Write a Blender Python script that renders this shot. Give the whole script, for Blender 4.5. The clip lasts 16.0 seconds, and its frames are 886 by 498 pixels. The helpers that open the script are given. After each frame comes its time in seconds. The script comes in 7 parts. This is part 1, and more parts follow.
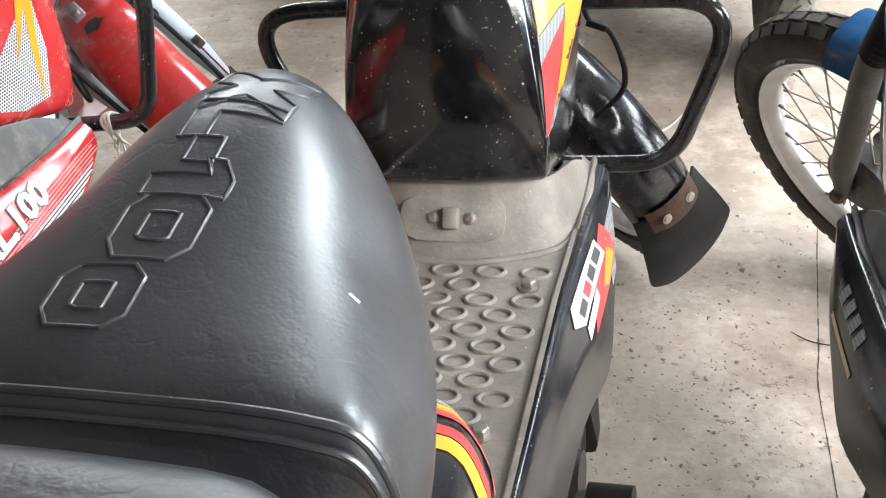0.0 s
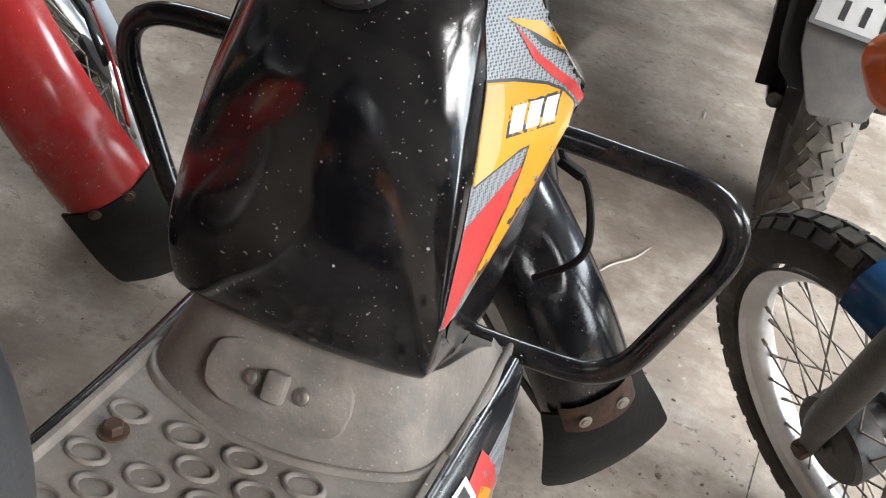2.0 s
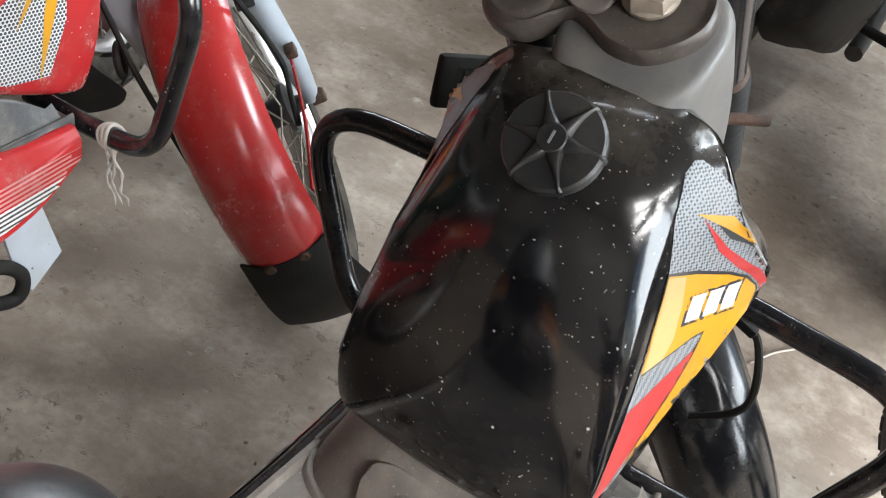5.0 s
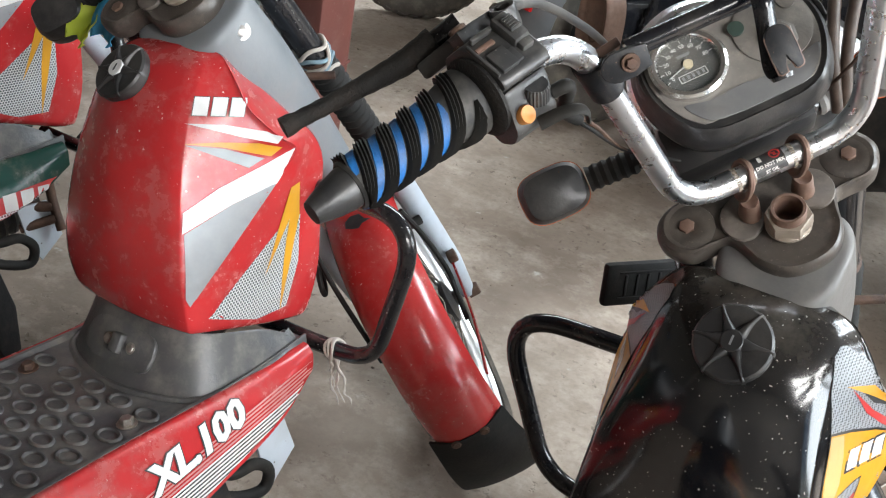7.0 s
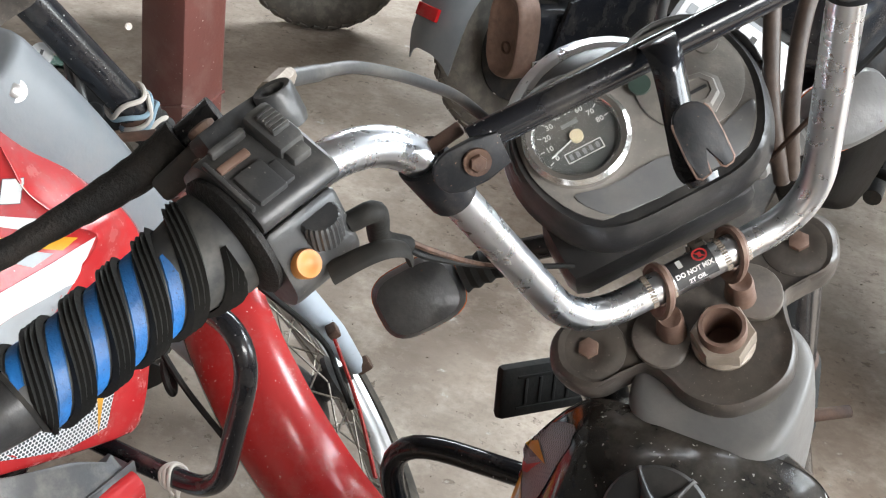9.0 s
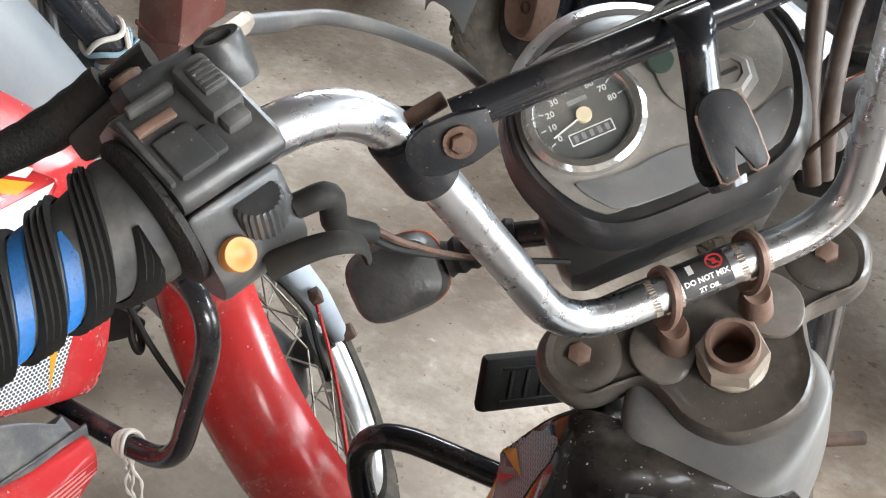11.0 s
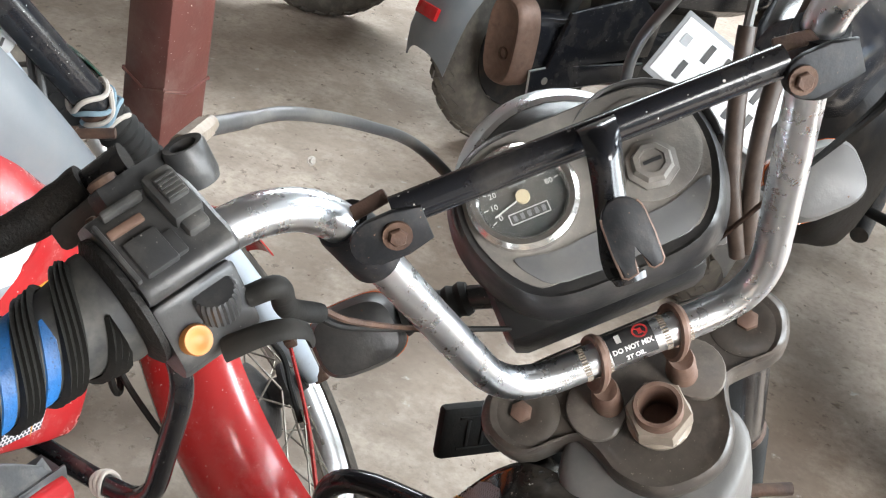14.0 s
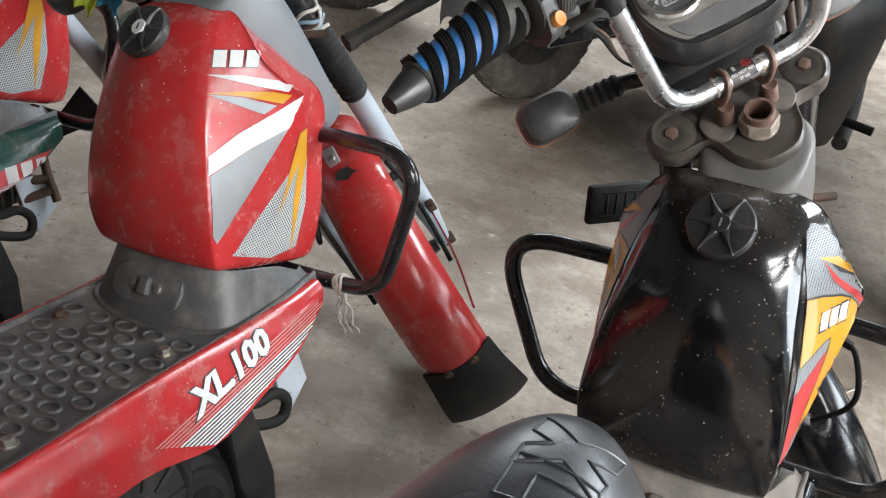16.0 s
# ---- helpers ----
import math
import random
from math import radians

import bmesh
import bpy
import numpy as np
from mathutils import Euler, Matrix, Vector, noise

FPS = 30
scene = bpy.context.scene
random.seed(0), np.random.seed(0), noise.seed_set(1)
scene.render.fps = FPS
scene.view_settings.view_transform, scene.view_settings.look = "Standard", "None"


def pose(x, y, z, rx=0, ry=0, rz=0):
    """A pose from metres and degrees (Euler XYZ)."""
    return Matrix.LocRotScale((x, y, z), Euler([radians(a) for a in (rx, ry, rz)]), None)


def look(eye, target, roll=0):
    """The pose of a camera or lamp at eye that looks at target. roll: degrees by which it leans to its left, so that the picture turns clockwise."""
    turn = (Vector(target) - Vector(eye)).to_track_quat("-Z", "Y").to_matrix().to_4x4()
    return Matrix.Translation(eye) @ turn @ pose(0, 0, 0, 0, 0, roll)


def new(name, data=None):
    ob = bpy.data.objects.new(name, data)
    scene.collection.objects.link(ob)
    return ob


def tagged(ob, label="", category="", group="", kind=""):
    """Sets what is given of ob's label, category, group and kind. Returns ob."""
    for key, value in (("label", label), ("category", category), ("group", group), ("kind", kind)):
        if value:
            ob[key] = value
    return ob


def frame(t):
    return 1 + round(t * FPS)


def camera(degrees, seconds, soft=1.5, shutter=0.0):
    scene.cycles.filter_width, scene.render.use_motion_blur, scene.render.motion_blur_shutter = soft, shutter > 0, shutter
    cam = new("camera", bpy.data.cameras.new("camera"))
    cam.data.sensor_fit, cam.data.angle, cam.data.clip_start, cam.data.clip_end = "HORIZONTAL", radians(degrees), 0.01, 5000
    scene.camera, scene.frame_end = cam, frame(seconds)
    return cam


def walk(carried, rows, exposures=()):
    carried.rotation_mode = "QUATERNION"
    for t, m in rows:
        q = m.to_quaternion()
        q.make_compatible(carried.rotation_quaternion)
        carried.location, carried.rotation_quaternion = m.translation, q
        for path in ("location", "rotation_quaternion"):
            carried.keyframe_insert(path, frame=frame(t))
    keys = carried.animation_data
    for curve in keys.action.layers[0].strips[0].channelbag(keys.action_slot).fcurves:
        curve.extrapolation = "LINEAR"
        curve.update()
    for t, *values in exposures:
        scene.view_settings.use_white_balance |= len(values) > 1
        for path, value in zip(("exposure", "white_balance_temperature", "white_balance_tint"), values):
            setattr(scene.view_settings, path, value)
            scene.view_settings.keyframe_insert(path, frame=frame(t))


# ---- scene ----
cam = camera(43.7, 16.0, soft=1.15)
PATH = [
    (0, (0.119, -0.007, 1.171), (-0.062, 1.645, 0.059), -2.4),
    (0.5, (0.049, 0.023, 1.188), (-0.049, 1.682, 0.075), -0.7),
    (1, (0.051, 0.139, 1.162), (-0.029, 1.795, 0.044), 5.1),
    (1.5, (0.103, 0.324, 1.106), (0.026, 1.979, -0.014), 12.4),
    (2, (0.134, 0.434, 1.093), (0.056, 2.093, -0.021), 17.7),
    (2.5, (0.146, 0.504, 1.056), (-0.012, 2.117, -0.116), 21.6),
    (3, (0.148, 0.563, 1.027), (-0.009, 2.136, -0.198), 23.9),
    (3.5, (0.17, 0.568, 1.029), (0.038, 2.108, -0.241), 25.0),
    (4, (0.136, 0.542, 1.065), (-0.003, 2.071, -0.216), 24.9),
    (4.5, (0.106, 0.506, 1.132), (-0.1, 2.015, -0.164), 23.2),
    (5, (0.073, 0.492, 1.199), (-0.251, 2.048, -0.014), 19.7),
    (5.2, (0.061, 0.498, 1.227), (-0.319, 2.065, 0.044), 17.9),
    (7.3, (-0.015, 0.227, 1.367), (-0.538, 1.867, 0.349), 10.0),
    (7.5, (-0.02, 0.218, 1.36), (-0.521, 1.868, 0.347), 9.6),
    (8, (-0.036, 0.348, 1.33), (-0.508, 2.005, 0.314), 9.2),
    (8.5, (-0.04, 0.514, 1.31), (-0.491, 2.171, 0.285), 9.4),
    (9, (-0.032, 0.571, 1.319), (-0.481, 2.229, 0.294), 9.8),
    (9.2, (-0.017, 0.583, 1.328), (-0.475, 2.231, 0.292), 10.1),
    (11.3, (-0.044, 0.661, 1.287), (-0.467, 2.282, 0.194), 14.5),
    (11.5, (-0.042, 0.658, 1.29), (-0.46, 2.283, 0.202), 14.6),
    (12, (-0.045, 0.662, 1.299), (-0.464, 2.289, 0.215), 14.6),
    (12.5, (-0.052, 0.681, 1.286), (-0.475, 2.31, 0.205), 14.7),
    (13, (-0.045, 0.656, 1.303), (-0.474, 2.283, 0.222), 14.7),
    (13.5, (-0.027, 0.612, 1.324), (-0.452, 2.241, 0.244), 14.9),
    (14, (-0.018, 0.629, 1.349), (-0.45, 2.278, 0.302), 14.9),
    (14.5, (-0.009, 0.623, 1.34), (-0.448, 2.274, 0.301), 15.0),
    (15, (-0.005, 0.513, 1.35), (-0.459, 2.169, 0.325), 13.6),
    (15.5, (-0.032, 0.272, 1.361), (-0.467, 1.946, 0.357), 10.9),
    (16, (-0.049, 0.055, 1.334), (-0.447, 1.743, 0.337), 10.2),
]
EXPOSURES = [(0, 0.86), (0.5, 0.74), (1, 0.63), (1.5, 0.45), (2, 0.22), (2.5, 0.22), (3.5, 0.36), (4, 0.36), (5, 0.33), (7.5, 0.46), (9, 0.52), (12, 0.76), (14.5, 0.68), (15, 0.62), (16, 0.33)]
walk(cam, [(t, look(eye, target, roll)) for t, eye, target, roll in PATH], EXPOSURES)
from mathutils.bvhtree import BVHTree

# ---- daylight from the open sides, with unseen fill lamps added overhead ----
scene.view_settings.exposure = 0.0
world = bpy.data.worlds.new("sky_world")
scene.world = world
world.use_nodes = True
wn = world.node_tree.nodes
sky = wn.new("ShaderNodeTexSky")
sky.sky_type = "NISHITA"
sky.sun_disc = False
sky.sun_elevation, sky.sun_rotation = radians(48), radians(75)
world.node_tree.links.new(sky.outputs[0], wn["Background"].inputs[0])
wn["Background"].inputs[1].default_value = 0.12


def sun_lamp():
    d = bpy.data.lights.new("sun", "SUN")
    d.energy, d.angle, d.color = 1.2, radians(12), (1.0, 0.97, 0.92)
    ob = new("sun", d)
    ob.matrix_world = look((6, 1.6, 7), (0, 0, 0))


def opening_light(name, eye, target, w, h, power, colour):
    d = bpy.data.lights.new(name, "AREA")
    d.shape, d.size, d.size_y, d.energy, d.color = "RECTANGLE", w, h, power, colour
    ob = new(name, d)
    ob.matrix_world = look(eye, target)


sun_lamp()
opening_light("daylight_side_bay", (4.6, 1.5, 1.9), (0.2, 1.4, 0.7), 6.2, 1.9, 400, (0.88, 0.95, 1.0))
# Overhead lamps added as fill and for seat highlights; the roof there is solid.
opening_light("overhead_fill", (-1.2, 5.7, 3.2), (-0.9, 4.9, 0.0), 3.8, 2.0, 340, (0.88, 0.95, 1.0))
opening_light("overhead_fill", (2.9, -0.9, 3.2), (2.5, -0.5, 0.0), 2.6, 3.4, 600, (0.97, 0.96, 0.95))
opening_light("overhead_fill", (1.9, 3.1, 3.2), (1.7, 2.7, 0.0), 1.5, 1.1, 150, (0.84, 0.93, 1.0))


# ---- materials ----
def nodes_of(name):
    m = bpy.data.materials.new(name)
    m.use_nodes = True
    nt = m.node_tree
    return m, nt, nt.nodes["Principled BSDF"]


def add(nt, kind, **values):
    n = nt.nodes.new(kind)
    for k, v in values.items():
        n.inputs[k.replace("_", " ")].default_value = v
    return n


def mixed(nt, fac, a, b):
    n = nt.nodes.new("ShaderNodeMix")
    n.data_type = "RGBA"
    for i, v in ((0, fac), (6, a), (7, b)):
        if hasattr(v, "is_linked"):
            nt.links.new(v, n.inputs[i])
        else:
            n.inputs[i].default_value = v if i == 0 else (*v, 1)
    return n.outputs[2]


def ramp(nt, src, lo, hi, flip=False):
    n = nt.nodes.new("ShaderNodeMapRange")
    n.inputs[1].default_value, n.inputs[2].default_value = lo, hi
    if flip:
        n.inputs[3].default_value, n.inputs[4].default_value = 1, 0
    nt.links.new(src, n.inputs[0])
    return n.outputs[0]


def noise_tex(nt, coord, scale, detail=4, rough=0.6):
    n = add(nt, "ShaderNodeTexNoise", Scale=scale, Detail=detail, Roughness=rough)
    nt.links.new(coord, n.inputs["Vector"])
    return n.outputs["Fac"]


def cells(nt, coord, scale, scatter=1.0):
    n = add(nt, "ShaderNodeTexVoronoi", Scale=scale, Randomness=scatter)
    nt.links.new(coord, n.inputs["Vector"])
    return n.outputs["Distance"]


def times(nt, a, b):
    n = nt.nodes.new("ShaderNodeMath")
    n.operation = "MULTIPLY"
    for i, v in enumerate((a, b)):
        if hasattr(v, "is_linked"):
            nt.links.new(v, n.inputs[i])
        else:
            n.inputs[i].default_value = v
    return n.outputs[0]


def worn(name, base, second, dust=(0.3, 0.26, 0.21), rough=0.4, metal=0.0, dust_amount=0.35, patch=9.0, grain=160.0,
         bump=0.15, coat=0.0, specks=0.0, speck_colour=(0.75, 0.72, 0.66), rust=0.0, rust_colour=(0.16, 0.065, 0.03), speck_scale=70.0, spec=0.5, settle=0.0):
    """A worn surface: base colour broken by large patches, dust, specks and rust, with fine relief."""
    m, nt, p = nodes_of(name)
    co = nt.nodes.new("ShaderNodeTexCoord").outputs["Object"]
    big = noise_tex(nt, co, patch, 5, 0.62)
    fine = noise_tex(nt, co, grain, 3, 0.6)
    col = mixed(nt, ramp(nt, big, 0.35, 0.7), base, second)
    dusty = times(nt, ramp(nt, noise_tex(nt, co, patch * 1.7 + 3, 6, 0.7), 0.48, 0.78), dust_amount)
    if settle:  # dust lies on faces that look upward
        nz = nt.nodes.new("ShaderNodeSeparateXYZ")
        nt.links.new(nt.nodes.new("ShaderNodeNewGeometry").outputs["Normal"], nz.inputs[0])
        lain = times(nt, ramp(nt, nz.outputs[2], 0.45, 1.0), ramp(nt, noise_tex(nt, co, 26, 6, 0.7), 0.30, 0.62))
        both = nt.nodes.new("ShaderNodeMath")
        both.operation = "MAXIMUM"
        nt.links.new(dusty, both.inputs[0])
        nt.links.new(times(nt, lain, settle), both.inputs[1])
        dusty = both.outputs[0]
    col = mixed(nt, dusty, col, dust)
    if rust:
        r = ramp(nt, noise_tex(nt, co, patch * 4 + 11, 7, 0.72), 0.70 - 0.3 * rust, 0.78 - 0.22 * rust)
        col = mixed(nt, r, col, rust_colour)
    if specks:
        where = ramp(nt, noise_tex(nt, co, 11.0, 3), 0.36, 0.62)
        cut = 0.74 - 0.05 * specks
        s = times(nt, ramp(nt, noise_tex(nt, co, speck_scale * 3.2, 2, 0.5), cut, cut + 0.02), where)
        dots = ramp(nt, cells(nt, co, speck_scale * 0.55), 0.06 + 0.03 * specks, 0.03 + 0.03 * specks)
        dots = times(nt, dots, ramp(nt, noise_tex(nt, co, speck_scale * 0.3, 2), 0.54, 0.60))
        both = nt.nodes.new("ShaderNodeMath")
        both.operation = "MAXIMUM"
        nt.links.new(s, both.inputs[0])
        nt.links.new(dots, both.inputs[1])
        s = both.outputs[0]
        col = mixed(nt, s, col, speck_colour)
    nt.links.new(col, p.inputs["Base Color"])
    ro = nt.nodes.new("ShaderNodeMapRange")
    ro.inputs[1].default_value, ro.inputs[2].default_value = 0.0, 1.0
    ro.inputs[3].default_value, ro.inputs[4].default_value = max(0.03, rough - 0.08), min(1, rough + 0.3)
    mix_r = nt.nodes.new("ShaderNodeMath")
    mix_r.operation = "ADD"
    nt.links.new(dusty, mix_r.inputs[0])
    nt.links.new(times(nt, fine, 0.25), mix_r.inputs[1])
    nt.links.new(mix_r.outputs[0], ro.inputs[0])
    nt.links.new(ro.outputs[0], p.inputs["Roughness"])
    if metal:
        if rust:
            inv = nt.nodes.new("ShaderNodeMath")
            inv.operation = "SUBTRACT"
            inv.inputs[0].default_value = metal
            nt.links.new(times(nt, r, metal), inv.inputs[1])
            nt.links.new(inv.outputs[0], p.inputs["Metallic"])
        else:
            p.inputs["Metallic"].default_value = metal
    p.inputs["Specular IOR Level"].default_value = spec
    p.inputs["Coat Weight"].default_value = coat
    p.inputs["Coat Roughness"].default_value = 0.08
    b = nt.nodes.new("ShaderNodeBump")
    b.inputs["Strength"].default_value, b.inputs["Distance"].default_value = bump, 0.002
    nt.links.new(fine, b.inputs["Height"])
    nt.links.new(b.outputs[0], p.inputs["Normal"])
    return m


def concrete():
    m, nt, p = nodes_of("stained_concrete")
    co = nt.nodes.new("ShaderNodeTexCoord").outputs["Object"]
    big = noise_tex(nt, co, 0.9, 6, 0.65)
    mid = noise_tex(nt, co, 5.5, 7, 0.7)
    fine = noise_tex(nt, co, 55, 5, 0.65)
    col = mixed(nt, ramp(nt, big, 0.36, 0.64), (0.185, 0.140, 0.104), (0.43, 0.355, 0.290))
    col = mixed(nt, times(nt, ramp(nt, mid, 0.46, 0.66), 0.75), col, (0.51, 0.435, 0.362))
    stain = times(nt, ramp(nt, noise_tex(nt, co, 2.3, 6, 0.7), 0.52, 0.68), 0.55)
    col = mixed(nt, stain, col, (0.155, 0.120, 0.094))
    col = mixed(nt, times(nt, ramp(nt, fine, 0.46, 0.68), 0.5), col, (0.23, 0.182, 0.148))
    where = ramp(nt, noise_tex(nt, co, 3.1, 3), 0.40, 0.56)
    pits = times(nt, ramp(nt, noise_tex(nt, co, 34, 5, 0.6), 0.60, 0.66), where)
    small = times(nt, ramp(nt, noise_tex(nt, co, 95, 3, 0.6), 0.66, 0.71), where)
    pits_all = nt.nodes.new("ShaderNodeMath")
    pits_all.operation = "MAXIMUM"
    nt.links.new(pits, pits_all.inputs[0])
    nt.links.new(small, pits_all.inputs[1])
    pits = pits_all.outputs[0]
    col = mixed(nt, times(nt, pits, 0.8), col, (0.15, 0.115, 0.085))
    pale = times(nt, ramp(nt, noise_tex(nt, co, 17, 5), 0.66, 0.72), 0.5)
    col = mixed(nt, pale, col, (0.66, 0.63, 0.57))
    nt.links.new(col, p.inputs["Base Color"])
    p.inputs["Roughness"].default_value = 0.78
    h = nt.nodes.new("ShaderNodeMath")
    h.operation = "SUBTRACT"
    nt.links.new(times(nt, fine, 0.5), h.inputs[0])
    nt.links.new(pits, h.inputs[1])
    b = nt.nodes.new("ShaderNodeBump")
    b.inputs["Strength"].default_value, b.inputs["Distance"].default_value = 0.5, 0.004
    nt.links.new(h.outputs[0], b.inputs["Height"])
    nt.links.new(b.outputs[0], p.inputs["Normal"])
    return m


def halftone(name, a, b, scale=420.0, size=0.42, rough=0.35):
    m, nt, p = nodes_of(name)
    co = nt.nodes.new("ShaderNodeTexCoord").outputs["Object"]
    d = cells(nt, co, scale, 0.12)
    col = mixed(nt, ramp(nt, d, size - 0.05, size + 0.05), b, a)
    col = mixed(nt, times(nt, ramp(nt, noise_tex(nt, co, 30, 5), 0.5, 0.8), 0.35), col, (0.3, 0.26, 0.22))
    nt.links.new(col, p.inputs["Base Color"])
    p.inputs["Roughness"].default_value = rough
    return m


def hexnet(name, light, dark, pitch=0.0046, cut=-0.35, rough=0.35):
    """A printed net: dark dots in a hexagonal lattice on a light ground."""
    m, nt, p = nodes_of(name)
    co = nt.nodes.new("ShaderNodeTexCoord").outputs["Object"]
    total = None
    for k in range(3):
        d = nt.nodes.new("ShaderNodeVectorMath")
        d.operation = "DOT_PRODUCT"
        a, f = radians(30 + 60 * k), 2 * math.pi / (pitch * 0.866)
        d.inputs[1].default_value = (0.0, f * math.cos(a), f * math.sin(a))
        nt.links.new(co, d.inputs[0])
        c = nt.nodes.new("ShaderNodeMath")
        c.operation = "COSINE"
        nt.links.new(d.outputs["Value"], c.inputs[0])
        if total is None:
            total = c.outputs[0]
        else:
            both = nt.nodes.new("ShaderNodeMath")
            nt.links.new(total, both.inputs[0])
            nt.links.new(c.outputs[0], both.inputs[1])
            total = both.outputs[0]
    col = mixed(nt, ramp(nt, total, cut - 0.3, cut + 0.3), light, dark)
    col = mixed(nt, times(nt, ramp(nt, noise_tex(nt, co, 30, 5), 0.5, 0.8), 0.35), col, (0.3, 0.26, 0.22))
    nt.links.new(col, p.inputs["Base Color"])
    p.inputs["Roughness"].default_value = rough
    return m


def spiral_grip():
    m, nt, p = nodes_of("wrapped_grip_rubber")
    co = nt.nodes.new("ShaderNodeTexCoord").outputs["Object"]
    n = noise_tex(nt, co, 60, 5)
    col = mixed(nt, ramp(nt, n, 0.4, 0.7), (0.025, 0.025, 0.025), (0.08, 0.075, 0.065))
    nt.links.new(col, p.inputs["Base Color"])
    p.inputs["Roughness"].default_value = 0.6
    return m


def leather():
    m, nt, p = nodes_of("black_leatherette")
    co = nt.nodes.new("ShaderNodeTexCoord").outputs["Object"]
    v = nt.nodes.new("ShaderNodeTexVoronoi")
    v.inputs["Scale"].default_value = 330
    nt.links.new(co, v.inputs["Vector"])
    fine = noise_tex(nt, co, 240, 4, 0.7)
    big = noise_tex(nt, co, 12, 6, 0.65)
    col = mixed(nt, ramp(nt, big, 0.3, 0.75), (0.009, 0.011, 0.014), (0.020, 0.022, 0.026))
    sc = times(nt, ramp(nt, noise_tex(nt, co, 90, 3), 0.70, 0.76), ramp(nt, big, 0.5, 0.62))
    col = mixed(nt, times(nt, sc, 0.5), col, (0.25, 0.24, 0.22))
    nt.links.new(col, p.inputs["Base Color"])
    r = nt.nodes.new("ShaderNodeMapRange")
    r.inputs[3].default_value, r.inputs[4].default_value = 0.29, 0.50
    nt.links.new(big, r.inputs[0])
    nt.links.new(r.outputs[0], p.inputs["Roughness"])
    p.inputs["Specular IOR Level"].default_value = 0.95
    p.inputs["Coat Weight"].default_value = 0.5
    p.inputs["Coat Roughness"].default_value = 0.36
    crease = nt.nodes.new("ShaderNodeMath")
    crease.operation = "ADD"
    nt.links.new(times(nt, v.outputs["Distance"], 0.35), crease.inputs[0])
    nt.links.new(times(nt, noise_tex(nt, co, 38, 3, 0.5), 1.6), crease.inputs[1])
    wr = nt.nodes.new("ShaderNodeMath")
    wr.operation = "SUBTRACT"
    nt.links.new(noise_tex(nt, co, 26, 4, 0.55), wr.inputs[0])
    wr.inputs[1].default_value = 0.5
    ab = nt.nodes.new("ShaderNodeMath")
    ab.operation = "ABSOLUTE"
    nt.links.new(wr.outputs[0], ab.inputs[0])
    folds = times(nt, ramp(nt, ab.outputs[0], 0.0, 0.05), 1.0)
    folded = mixed(nt, ramp(nt, noise_tex(nt, co, 7, 2), 0.42, 0.60), (1.0, 1.0, 1.0), folds)
    deep = nt.nodes.new("ShaderNodeMath")
    deep.operation = "ADD"
    nt.links.new(crease.outputs[0], deep.inputs[0])
    nt.links.new(folded, deep.inputs[1])
    b = nt.nodes.new("ShaderNodeBump")
    b.inputs["Strength"].default_value, b.inputs["Distance"].default_value = 0.15, 0.002
    nt.links.new(deep.outputs[0], b.inputs["Height"])
    nt.links.new(b.outputs[0], p.inputs["Normal"])
    return m


def glass_cover():
    m, nt, p = nodes_of("dusty_clear_cover")
    p.inputs["Transmission Weight"].default_value = 1.0
    p.inputs["Roughness"].default_value = 0.12
    p.inputs["IOR"].default_value = 1.2
    return m


def plain(name, colour, rough=0.5, metal=0.0):
    return worn(name, colour, tuple(0.8 * c for c in colour), rough=rough, metal=metal, dust_amount=0.2, bump=0.08)


